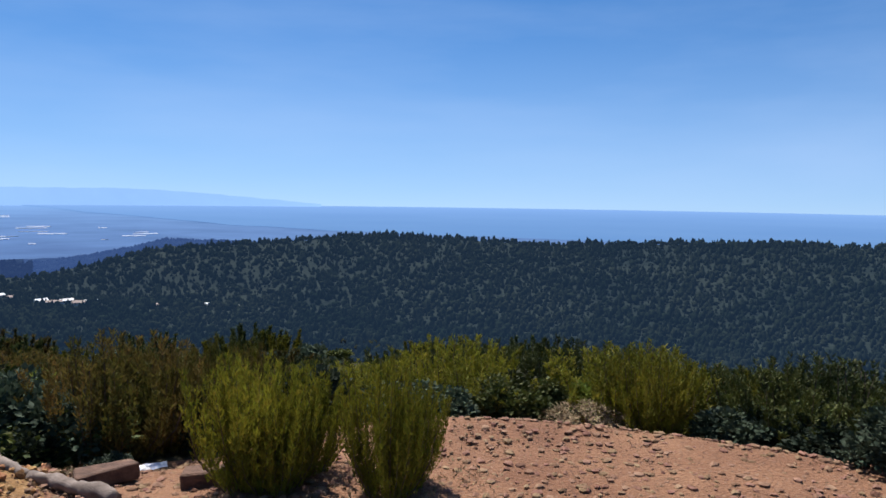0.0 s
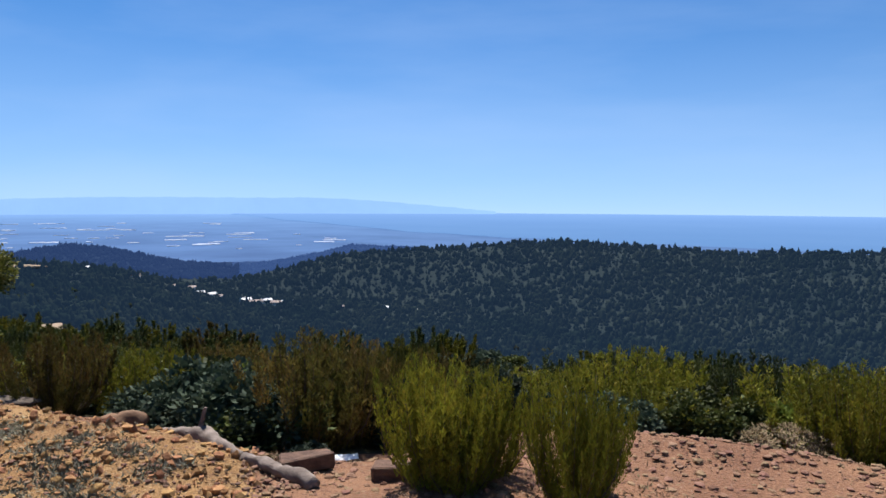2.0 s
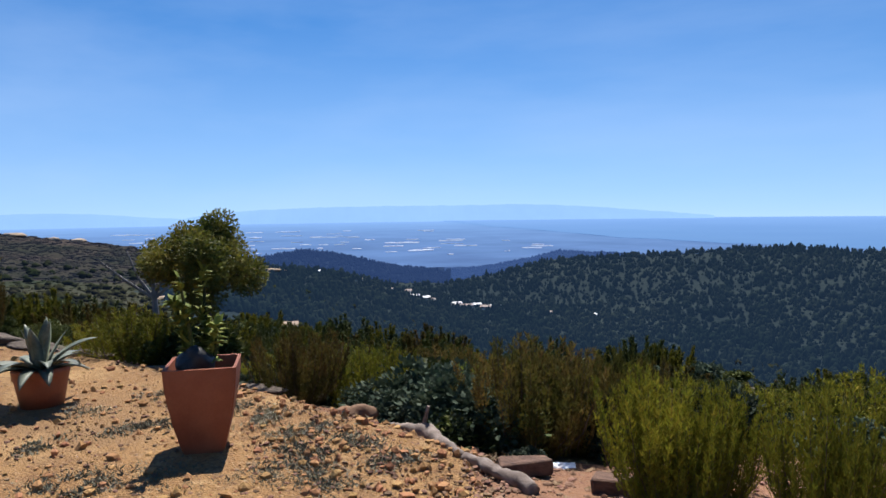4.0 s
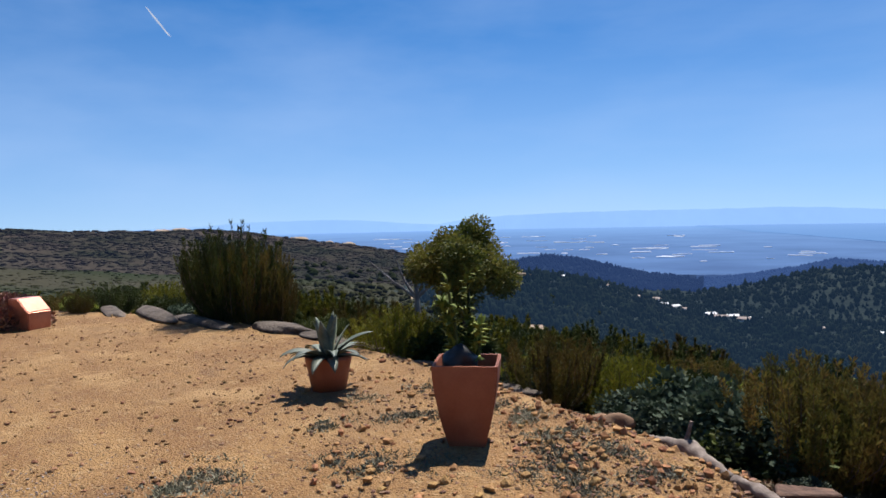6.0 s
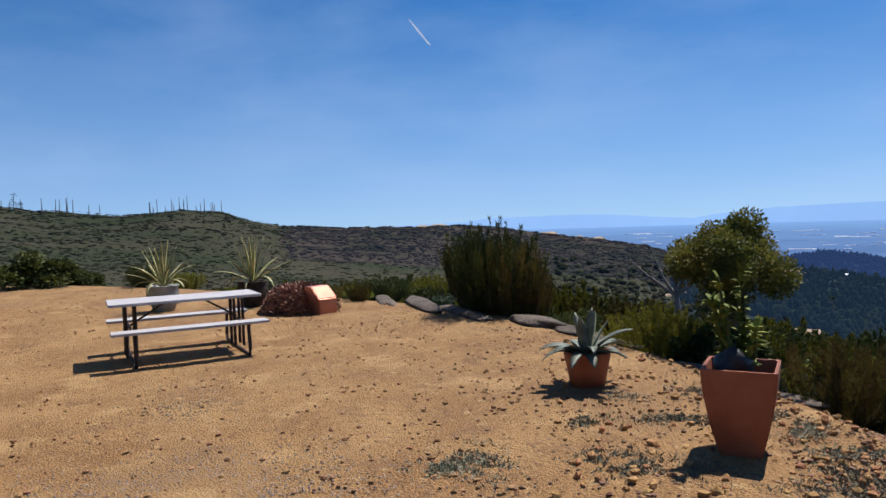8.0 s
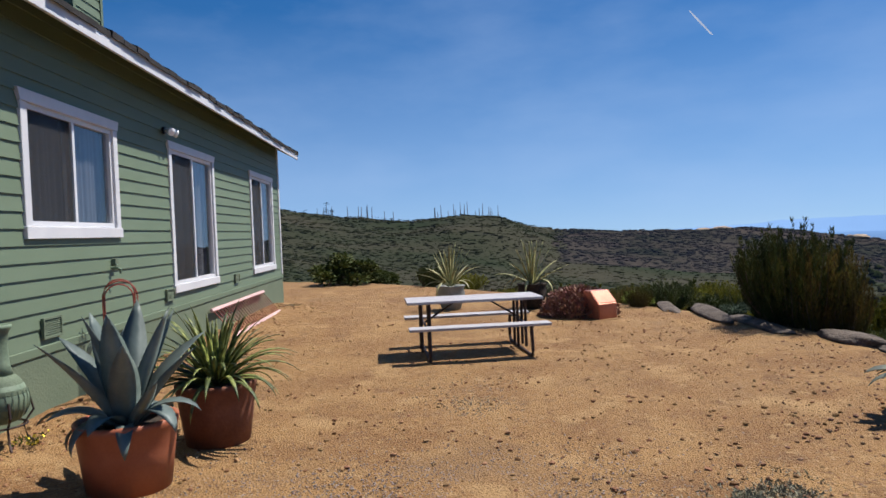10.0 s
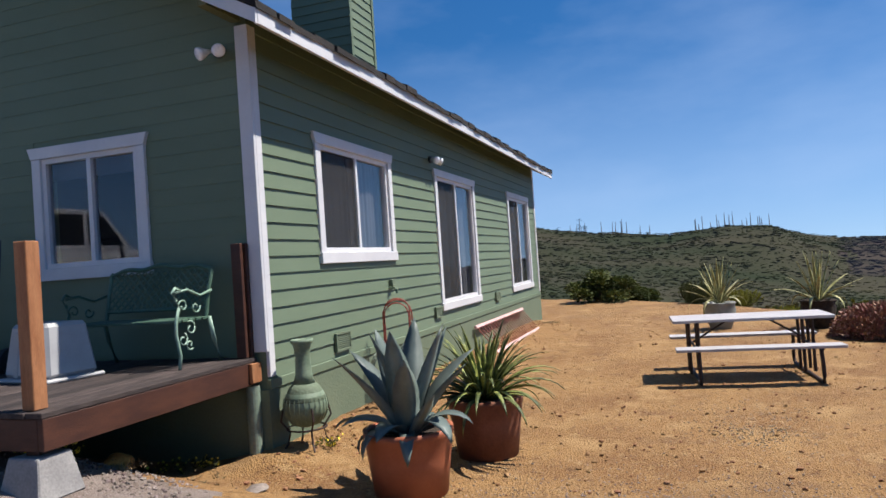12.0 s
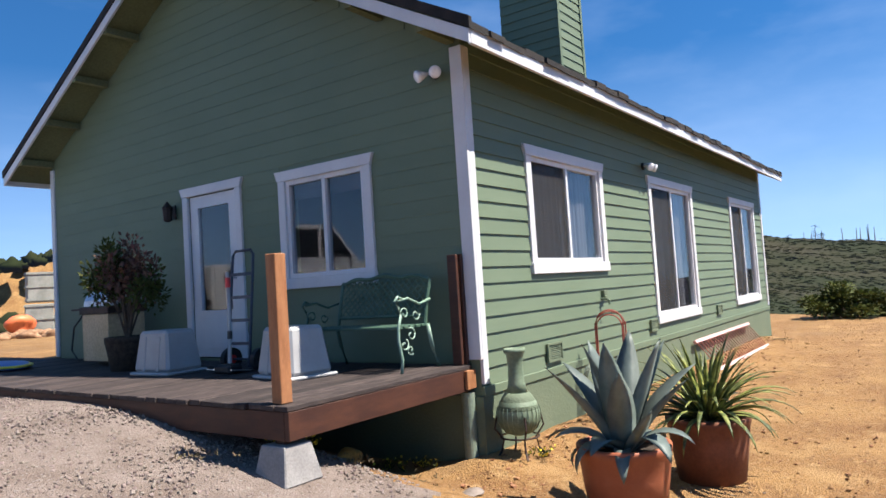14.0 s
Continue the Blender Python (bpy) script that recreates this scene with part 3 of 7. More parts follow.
# ---- land ----
# the terrace's edge: degrees left of +y, metres from the walk
EDGE = ((-180, 30), (-90, 30), (-62, 9), (-45, 5.6), (-35, 5.2), (-20, 5.3), (-5, 5.4), (10, 5.3), (22, 5.1), (28, 5.3), (36, 6.1), (41, 6.9), (47.5, 8.1), (52, 9.1),
        (60, 11.5), (67, 13.5), (72, 14.9), (79, 16.9), (87, 20.6), (95, 25), (110, 32), (150, 60), (180, 60))
FAR = ((1000, -82), (5200, -86))
LAND = {
    -180: ((60, 0), (300, -10), (900, -40)) + FAR,
    -90: ((35, 0), (80, -12), (300, -45), (600, -33), (760, -60)) + FAR,
    -60: ((12, -1.6), (25, -4.9), (70, -22), (200, -47), (300, -53), (600, -33), (760, -60)) + FAR,
    -28: ((9, -1.3), (25, -5.0), (70, -23), (200, -47), (300, -53), (600, -33), (760, -60)) + FAR,
    -15: ((9, -1.3), (25, -4.6), (70, -22), (200, -47), (300, -53), (600, -39.5), (760, -62)) + FAR,
    -8: ((9, -1.3), (25, -4.4), (70, -22), (200, -47), (300, -53), (600, -37.5), (760, -62)) + FAR,
    -1: ((9, -1.3), (25, -4.4), (70, -22), (200, -46), (300, -52), (600, -32), (760, -60)) + FAR,
    4: ((9, -1.3), (25, -4.3), (70, -21), (200, -45), (330, -53), (600, -36), (760, -60)) + FAR,
    11: ((9, -1.3), (25, -4.2), (70, -20), (200, -45), (350, -55), (420, -62), (600, -41.5), (780, -52)) + FAR,
    16.5: ((9, -1.2), (25, -4.1), (70, -20), (200, -42), (350, -53), (450, -64), (600, -45), (800, -50)) + FAR,
    21: ((9, -1.2), (25, -4.0), (70, -19), (200, -40), (350, -50), (450, -64), (600, -56), (800, -64)) + FAR,
    26: ((9, -1.1), (25, -3.8), (70, -18), (200, -36), (350, -47), (450, -62), (600, -66), (800, -79)) + FAR,
    30.6: ((9, -1.1), (25, -3.6), (70, -17), (200, -32), (350, -39), (450, -52), (600, -70), (800, -64)) + FAR,
    35: ((10, -1.0), (25, -3.2), (70, -15), (200, -27), (350, -32), (450, -45), (600, -64), (800, -49)) + FAR,
    37.5: ((10, -1.0), (25, -3.1), (70, -14), (200, -25), (350, -29), (450, -44), (600, -62), (800, -44.5)) + FAR,
    40.5: ((10, -0.9), (25, -3.0), (70, -13), (200, -23), (350, -26), (450, -44), (600, -60), (800, -52)) + FAR,
    46: ((11, -0.8), (25, -2.6), (70, -11), (200, -19), (350, -20), (450, -44), (600, -60), (800, -62)) + FAR,
    50: ((12, -0.7), (25, -2.4), (70, -10), (200, -17), (350, -13.6), (500, -44), (800, -66)) + FAR,
    57.5: ((15, -0.7), (28, -2.2), (70, -9), (200, -14), (350, -8.3), (500, -40), (800, -66)) + FAR,
    65.5: ((18, -0.6), (30, -1.8), (70, -8), (180, -12), (350, -2.3), (500, -40), (800, -66)) + FAR,
    71: ((20, -0.7), (35, -2.2), (70, -8), (180, -11), (350, -1.2), (500, -40), (800, -66)) + FAR,
    74: ((21, -0.7), (35, -2.2), (70, -8), (170, -10), (350, -2.6), (500, -40), (800, -66)) + FAR,
    78: ((22, -0.7), (35, -2.2), (70, -8), (160, -9), (350, -0.9), (500, -40), (800, -66)) + FAR,
    81.2: ((23, -0.7), (38, -2.4), (70, -7.5), (150, -8), (340, 3.4), (500, -40), (800, -66)) + FAR,
    83.5: ((24, -0.6), (40, -2.5), (70, -7), (140, -7), (330, 9.4), (500, -40), (800, -66)) + FAR,
    86.5: ((26, -0.6), (40, -2.5), (70, -6.5), (140, -6), (330, 10.6), (500, -40), (800, -66)) + FAR,
    91: ((28, -0.6), (40, -2.2), (70, -6), (130, -5), (330, 7.6), (500, -40), (800, -66)) + FAR,
    96: ((29, -0.6), (45, -2.2), (70, -4.5), (130, -3), (330, 9.4), (500, -40), (800, -66)) + FAR,
    101: ((30, -0.5), (45, -2.0), (70, -3), (130, -1), (300, 12.3), (500, -40), (800, -66)) + FAR,
    120: ((35, 0.0), (60, 0.5), (130, 6), (250, 16), (500, -20), (800, -66)) + FAR,
    152: ((20, 0.9), (28, 1.6), (35, 2.0), (75, 7.2), (150, 10), (500, -20), (800, -66)) + FAR,
    180: ((60, 0), (300, -10), (900, -40)) + FAR,
}
L_AZ = np.array(sorted(LAND))


def edge_at(az):
    return np.interp(az, [e[0] for e in EDGE], [e[1] for e in EDGE])


def rise(x, y):
    """The drive, which climbs past the end of the deck; the house stands in a shallow cut beside it."""
    up = smooth01((-y - 1.2) / 5.0)
    side = np.maximum(smooth01((x + 5.5) / 1.7), smooth01((-y - 11.6) / 1.5))
    return 0.85 * up * side


def height(az, r):
    """The land's height: arrays of degrees and metres."""
    az, r = np.broadcast_arrays(np.asarray(az, float), np.asarray(r, float))
    x, y = -np.sin(np.radians(az)) * r, np.cos(np.radians(az)) * r
    ed = edge_at(az)
    i = np.clip(np.searchsorted(L_AZ, az, side="right") - 1, 0, len(L_AZ) - 2)
    f = np.clip((az - L_AZ[i]) / (L_AZ[i + 1] - L_AZ[i]), 0, 1)
    out = np.zeros(az.shape)
    for k in range(len(L_AZ)):
        sel = (i == k) | (i + 1 == k)
        if sel.any():
            w = np.where(i == k, 1 - f, np.where(i + 1 == k, f, 0))
            prof = LAND[L_AZ[k] if L_AZ[k] % 1 else int(L_AZ[k])]
            pr, pz = np.array([p[0] for p in prof], float), np.array([p[1] for p in prof], float)
            lr = np.log(np.maximum(r, 0.2))
            j = np.clip(np.searchsorted(pr, r) - 1, 0, len(pr) - 2)
            u = np.clip((lr - np.log(pr[j])) / (np.log(pr[j + 1]) - np.log(pr[j])), 0, 1)
            z = pz[j] + (pz[j + 1] - pz[j]) * (0.5 * u + 0.5 * smooth01(u))
            near = r < pr[0]
            u0 = np.clip((r - ed) / np.maximum(pr[0] - ed, 0.3), 0, 1)
            z = np.where(near, pz[0] * u0, z)
            out = out + np.where(sel, w * z, 0)
    out = np.where(r < ed, 0.0, out)
    # the dip with the logs below the drive's shoulder
    out = out - 0.22 * np.exp(-((x + 1.4) ** 2 + (y - 5.2) ** 2) / 0.9)
    # soil heaped along the foot of the long wall
    out = out + 0.13 * np.exp(-((y + 3.5) / 0.42) ** 2) * smooth01((x + 19) / 2) * smooth01((-5.2 - x) / 0.5)
    return out + rise(x, y) * (r < 60) * np.clip((60 - r) / 30, 0, 1)


def rough_land(x, y, z, r):
    out = []
    for a, b, c, d in zip(x, y, z, r):
        if d < 40:
            k = 0.018 * noise.noise((a * 1.3, b * 1.3, 0)) + 0.008 * noise.noise((a * 6, b * 6, 3))
        elif d < 1000:
            s = min(1.0, (d - 40) / 200)
            k = s * (2.4 * noise.noise((a * 0.018, b * 0.018, 7)) + 0.9 * noise.noise((a * 0.07, b * 0.07, 2)))
        else:
            k = 0
        out.append(c + k)
    return np.array(out)


def at_xy(x, y):
    return float(height(math.degrees(math.atan2(-x, y)), math.hypot(x, y)))


def on(x, y, rz=0, up=0.0):
    return pose(x, y, at_xy(x, y) + up, 0, 0, rz)


az_list = np.concatenate([np.arange(-180, -52, 4), np.arange(-52, 166, 0.6), np.arange(166, 180, 4)])
r_list = np.concatenate([np.arange(0.4, 8, 0.16), np.arange(8, 30, 0.45), np.geomspace(30, 900, 80), np.geomspace(980, 4950, 14)])
n_az, n_r = len(az_list), len(r_list)
AA, RR = np.meshgrid(az_list, r_list, indexing="ij")
ax, ay = (-np.sin(np.radians(AA)) * RR).ravel(), (np.cos(np.radians(AA)) * RR).ravel()
azs = rough_land(ax, ay, height(AA, RR).ravel(), RR.ravel())
verts = np.stack([ax, ay, azs], 1).tolist() + [(0, 0, 0)]
faces, slots = [], []
for i in range(n_az):
    j = (i + 1) % n_az
    faces.append((i * n_r, j * n_r, n_az * n_r))
    slots.append(0)
    for k in range(n_r - 1):
        faces.append((i * n_r + k, i * n_r + k + 1, j * n_r + k + 1, j * n_r + k))
        a, r = az_list[i], r_list[k]
        x, y = -math.sin(radians(a)) * r, math.cos(radians(a)) * r
        e = float(edge_at(a)) + 0.5 * noise.noise((x * 0.9, y * 0.9, 1))
        wob = 0.7 * noise.noise((x * 0.8, y * 0.8, 5)) + 0.4 * noise.noise((x * 2.6, y * 2.6, 9))
        if r < e:
            if a < 24 + 6 * wob and y > 1.5:
                s = 1
            elif (y < -2.9 + 0.5 * wob and x > -4.3 + 0.5 * wob and x + y * 0.05 > -4.6):
                s = 2
            else:
                s = 0
        elif r < 60 and not (a > 130):
            s = 3 if r > e + 0.7 else 1
        elif a > 130 and r < 40:
            s = 0
        elif r < 960:
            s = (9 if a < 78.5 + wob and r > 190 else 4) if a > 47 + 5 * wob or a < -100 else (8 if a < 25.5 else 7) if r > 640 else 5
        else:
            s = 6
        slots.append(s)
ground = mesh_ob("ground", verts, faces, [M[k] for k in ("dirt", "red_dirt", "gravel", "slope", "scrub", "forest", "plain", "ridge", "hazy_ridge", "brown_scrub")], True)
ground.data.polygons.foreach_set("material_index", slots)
tagged(ground, "orange dirt terrace falling away to scrubby slopes and forested hills", "ground", kind="structure")

# the bay: a sheet of water that reaches the horizon
bm = bmesh.new()
SHORE = ((-80, 1200), (-30, 1340), (-15, 1394), (-3, 1500), (5, 1660), (12.3, 1930), (17, 2400), (22, 3100), (26, 4500))
a_row, b_row, c_row = [], [], []
for a in np.arange(-80, 26.1, 1.0):
    r0 = float(np.interp(a, [s[0] for s in SHORE], [s[1] for s in SHORE])) * (1 + 0.02 * noise.noise((a * 0.4, 0, 0)))
    for row, r, z in ((a_row, r0, -82.3), (b_row, max(r0 + 100, 2500), -82.3), (c_row, 4960, -82.3)):
        row.append(bm.verts.new((-math.sin(radians(a)) * r, math.cos(radians(a)) * r, z)))
for p, q in ((a_row, b_row), (b_row, c_row)):
    for k in range(len(p) - 1):
        bm.faces.new((p[k], p[k + 1], q[k + 1], q[k]))
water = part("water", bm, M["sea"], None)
tagged(water, "calm hazy blue bay reaching the horizon", "sea", kind="structure")

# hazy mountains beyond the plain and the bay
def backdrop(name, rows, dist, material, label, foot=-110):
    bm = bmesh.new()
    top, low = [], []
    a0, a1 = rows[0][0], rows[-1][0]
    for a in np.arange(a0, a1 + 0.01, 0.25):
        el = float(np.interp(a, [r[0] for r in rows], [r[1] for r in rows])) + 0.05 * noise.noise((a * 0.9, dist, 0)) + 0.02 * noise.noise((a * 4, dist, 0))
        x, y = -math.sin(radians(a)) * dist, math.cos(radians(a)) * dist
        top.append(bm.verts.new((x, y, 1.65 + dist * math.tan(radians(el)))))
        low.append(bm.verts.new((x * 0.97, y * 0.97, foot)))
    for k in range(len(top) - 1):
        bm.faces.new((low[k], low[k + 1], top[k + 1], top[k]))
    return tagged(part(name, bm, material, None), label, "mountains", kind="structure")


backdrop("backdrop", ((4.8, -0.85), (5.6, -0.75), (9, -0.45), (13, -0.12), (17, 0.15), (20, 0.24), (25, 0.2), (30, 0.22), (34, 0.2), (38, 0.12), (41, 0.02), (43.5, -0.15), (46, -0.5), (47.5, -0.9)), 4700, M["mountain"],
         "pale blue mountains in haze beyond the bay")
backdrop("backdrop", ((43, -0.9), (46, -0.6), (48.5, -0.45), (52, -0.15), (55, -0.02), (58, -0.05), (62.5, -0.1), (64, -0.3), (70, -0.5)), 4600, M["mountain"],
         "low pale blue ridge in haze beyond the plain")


# ---- house ----
XG, XF, YW, YB = -5.80, -18.45, -3.59, -11.55      # gable wall, far end, long wall, back wall
Z0, ZE, PITCH = 0.60, 4.08, 0.545                   # top of the foundation, wall head, roof pitch
YR = (YW + YB) / 2
house = thing("house", "single-storey green clapboard house with white trim and a dark shingle roof", "house", pose((XG + XF) / 2, YR, 0))


def hpart(name, bm, material, parent=None, label="", smooth=False):
    ob = part(name, bm, material, parent or house, label, smooth)
    if parent is None or parent is house:
        ob.matrix_parent_inverse = house.matrix_basis.inverted()
    return ob


def roof_z(y):
    return ZE - 0.06 + PITCH * (YR - YB - abs(y - YR))


def wall_mesh(along, at, thick, u0, u1, z0, z1, holes, gable=False):
    """A wall in strips round its openings; along: the axis it runs on."""
    bm = bmesh.new()
    us = sorted({u0, u1, *(h[0] for h in holes), *(h[1] for h in holes)})
    zs = sorted({z0, z1, *(h[2] for h in holes), *(h[3] for h in holes)})
    grid = {}

    def vert(u, z):
        if (u, z) not in grid:
            grid[u, z] = bm.verts.new((u, at, z) if along == "x" else (at, u, z))
        return grid[u, z]
    faces = []
    for a, b in zip(us, us[1:]):
        for c, d in zip(zs, zs[1:]):
            if not any(h[0] <= a and b <= h[1] and h[2] <= c and d <= h[3] for h in holes):
                faces.append(bm.faces.new((vert(a, c), vert(b, c), vert(b, d), vert(a, d))))
    if gable:
        faces.append(bm.faces.new([vert(u, z1) for u in us] + [vert((u0 + u1) / 2, z1 + PITCH * (u1 - u0) / 2)]))
    made = bmesh.ops.extrude_face_region(bm, geom=faces)
    for v in made["geom"]:
        if isinstance(v, bmesh.types.BMVert):
            v.co -= Vector((0, thick, 0) if along == "x" else (thick, 0, 0))
    bmesh.ops.recalc_face_normals(bm, faces=bm.faces)
    return bm


# openings: from, to, sill, head (clear of the trim)
LONG = {"window": (-8.79, -6.98, 1.87, 3.02), "patio_window": (-12.70, -10.72, 1.05, 3.03), "end_window": (-17.50, -15.50, 1.05, 3.03)}
GABLE = {"window": (-6.07, -4.87, 1.88, 2.99), "door": (-7.92, -6.96, 0.97, 3.04)}
wall_long = hpart("wall", wall_mesh("x", YW, 0.16, XF, XG, Z0, ZE, LONG.values()), M["siding"])
wall_gable = hpart("wall", wall_mesh("y", XG, 0.16, YB, YW - 0.16, Z0, ZE, GABLE.values(), True), M["siding"])
wall_back = hpart("wall", wall_mesh("x", YB + 0.16, 0.16, XF, XG - 0.16, Z0, ZE, ()), M["siding"])
wall_far = hpart("wall", wall_mesh("y", XF + 0.16, 0.16, YB + 0.16, YW - 0.16, Z0, ZE, (), True), M["siding"])
for fx0, fx1, fy0, fy1 in ((XF, XG + 0.03, YW - 0.2, YW + 0.03), (XG - 0.2, XG + 0.03, YB, YW - 0.2), (XF, XG - 0.2, YB, YB + 0.2), (XF, XF + 0.2, YB + 0.2, YW - 0.2)):
    hpart("foundation", boxed(fx0, fx1, fy0, fy1, -0.5, Z0 + 0.05), M["stucco"], None, "green painted stucco foundation")
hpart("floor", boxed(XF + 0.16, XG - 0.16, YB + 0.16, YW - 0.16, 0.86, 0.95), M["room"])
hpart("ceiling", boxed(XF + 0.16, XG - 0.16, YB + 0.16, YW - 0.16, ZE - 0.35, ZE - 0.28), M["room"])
# rooms behind the panes, added with their dimness put into the colour
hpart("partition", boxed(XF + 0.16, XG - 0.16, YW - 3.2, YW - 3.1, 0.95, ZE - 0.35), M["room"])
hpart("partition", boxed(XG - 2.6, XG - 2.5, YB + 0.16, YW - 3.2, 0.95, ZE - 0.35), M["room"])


def clapboards(wall, along, at, u0, u1, z0, z1, holes, gable=False, step=0.157, lap=0.024):
    """Lapped boards, each a wedge that is thickest at its foot."""
    z = z0
    while z < z1 - 0.02:
        top = min(z + step + 0.012, z1)
        a0, a1 = u0, u1
        if gable and z > ZE - 0.2:
            cut = (z + 0.05 - ZE + 0.06) / PITCH
            a0, a1 = u0 + max(0, cut), u1 - max(0, cut)
            if a1 - a0 < 0.4:
                break
        spans, u = [], a0
        for a, b, c, d in sorted(holes):
            if c - 0.1 < z + step * 0.5 < d + 0.1 and b > a0 and a < a1:
                spans.append((u, a - 0.1))
                u = b + 0.1
        spans.append((u, a1))
        for a, b in spans:
            if b - a < 0.02:
                continue
            bm = bmesh.new()
            box(bm, 0, 1, 0, 1, 0, 1)
            for v in bm.verts:
                low, out, e = v.co.z < 0.5, v.co.y > 0.5, v.co.x > 0.5
                d = (lap if low else 0.006) if out else 0.002
                p = (b if e else a, at + d, z if low else top)
                v.co = p if along == "x" else (p[1], p[0], p[2])
            if along == "y":
                bmesh.ops.reverse_faces(bm, faces=bm.faces)
            part("clapboard", bm, M["siding"], wall)
        z += step


clapboards(wall_long, "x", YW, XF + 0.10, XG - 0.09, 0.745, 4.0, LONG.values())
clapboards(wall_gable, "y", XG, YB + 0.10, YW - 0.09, 0.97, 6.1, GABLE.values(), True, lap=0.012)
# drip ledge below the lowest board
hpart("drip_board", boxed(XF, XG + 0.01, YW + 0.001, YW + 0.045, 0.655, 0.742, bevel=0.006), M["siding"])
for y0, y1, x0, x1, z0 in ((YW - 0.10, YW + 0.036, XG + 0.001, XG + 0.036, 0.99), (YW + 0.0005, YW + 0.036, XG - 0.09, XG + 0.0005, 0.76),
                           (YB, YB + 0.10, XG + 0.001, XG + 0.036, 0.97), (YW + 0.0005, YW + 0.036, XF - 0.01, XF + 0.10, 0.76)):
    hpart("corner_board", boxed(x0, x1, y0, y1, z0, 3.93, bevel=0.004), M["white"], None, "white painted corner board")


def window(along, at, a, b, c, d, curtain=True, tall=False):
    """A sliding window with a flared head board, white trim, two sashes and a curtain behind."""
    def bx(u0, u1, o0, o1, z0, z1, bevel=0.004):
        return boxed(u0, u1, at + o0, at + o1, z0, z1, bevel=bevel) if along == "x" else boxed(at + o0, at + o1, u0, u1, z0, z1, bevel=bevel)
    t = 0.105
    w = hpart("window", bx(a - t, a + 0.004, 0.002, 0.042, c - 0.004, d - 0.002), M["white"], None, "white sliding window")
    part("side_trim", bx(b - 0.004, b + t, 0.002, 0.042, c - 0.004, d - 0.002), M["white"], w)
    hb = bx(a - t - 0.045, b + t + 0.045, 0.002, 0.050, d - 0.001, d + 0.115)
    for v in hb.verts:                               # the head board narrows downwards at its ends
        k = 0 if along == "x" else 1
        if v.co.z < d + 0.05:
            v.co[k] += 0.04 if v.co[k] < (a + b) / 2 else -0.04
    part("head_trim", hb, M["white"], w)
    part("sill", bx(a - t - 0.01, b + t + 0.01, 0.002, 0.056, c - 0.12, c - 0.003), M["white"], w)
    f = 0.05
    fr = bmesh.new()
    mid = (a + b) / 2
    for u0, u1, z0, z1 in ((a, a + f, c, d), (b - f, b, c, d), (a + f, b - f, c, c + f), (a + f, b - f, d - f, d), (mid - 0.025, mid + 0.025, c + f, d - f)):
        (box(fr, u0, u1, at - 0.06, at + 0.012, z0, z1) if along == "x" else box(fr, at - 0.06, at + 0.012, u0, u1, z0, z1))
    part("sash", fr, M["vinyl"], w)
    for u0, u1 in ((a + f, mid - 0.025), (mid + 0.025, b - f)):
        p = part("pane", bx(u0 - 0.005, u1 + 0.005, -0.030, -0.024, c + f - 0.005, d - f + 0.005, 0), M["glass"], w)
        p.visible_shadow = False
    if along == "x":
        part("insect_screen", bx(mid + 0.028, b - f + 0.004, -0.012, -0.008, c + f - 0.004, d - f + 0.004, 0), M["screen"], w, "dark insect screen")
    if curtain:
        bm = bmesh.new()
        n = 90
        cu = [a - 0.05 + (b - a + 0.1) * i / n for i in range(n + 1)]
        for lo, hi in ((0, 0.40 if tall else 0.47), (0.56 if tall else 0.53, 1)):
            prev = None
            for i, u in enumerate(cu):
                if not lo <= i / n <= hi:
                    prev = None
                    continue
                o = at - 0.14 + 0.022 * math.sin(i * 1.35) + 0.01 * math.sin(i * 0.43)
                pr = [bm.verts.new((u, o, z) if along == "x" else (o, u, z)) for z in (c - 0.05, d + 0.05)]
                if prev:
                    bm.faces.new((prev[0], pr[0], pr[1], prev[1]))
                prev = pr
        part("curtain", bm, M["curtain"], w, "pale pleated curtain", True)
    return w


window("x", YW, *LONG["window"])
window("x", YW, *LONG["patio_window"], tall=True)
window("x", YW, *LONG["end_window"], tall=True)
win_g = window("y", XG, *GABLE["window"], curtain=False)
part("blind", boxed(XG - 0.12, XG - 0.115, GABLE["window"][0], GABLE["window"][1], 2.78, 3.03), M["curtain"], win_g, "pale roller blind, half lowered")

# the door: white, with one tall glass light
a, b, c, d = GABLE["door"]
door = hpart("door", boxed(XG + 0.002, XG + 0.042, a - 0.105, a, c - 0.0, d, bevel=0.004), M["white"], None, "white glazed door with white trim")
part("side_trim", boxed(XG + 0.002, XG + 0.042, b, b + 0.105, c, d, bevel=0.004), M["white"], door)
hb = boxed(XG + 0.002, XG + 0.05, a - 0.15, b + 0.15, d + 0.001, d + 0.115, bevel=0.004)
for v in hb.verts:
    if v.co.z < d + 0.05:
        v.co.y += 0.04 if v.co.y < (a + b) / 2 else -0.04
part("head_trim", hb, M["white"], door)
leaf = bmesh.new()
for y0, y1, z0, z1 in ((a + 0.01, a + 0.17, c + 0.02, d - 0.01), (b - 0.17, b - 0.01, c + 0.02, d - 0.01), (a + 0.17, b - 0.17, d - 0.16, d - 0.01), (a + 0.17, b - 0.17, c + 0.02, c + 0.60)):
    box(leaf, XG - 0.05, XG + 0.0, y0, y1, z0, z1)
part("door_leaf", leaf, M["vinyl"], door)
part("door_light", boxed(XG - 0.03, XG - 0.024, a + 0.165, b - 0.165, c + 0.595, d - 0.155), M["glass"], door).visible_shadow = False
part("kick_panel", boxed(XG - 0.001, XG + 0.008, a + 0.20, b - 0.20, c + 0.12, c + 0.5, bevel=0.006), M["vinyl"], door)
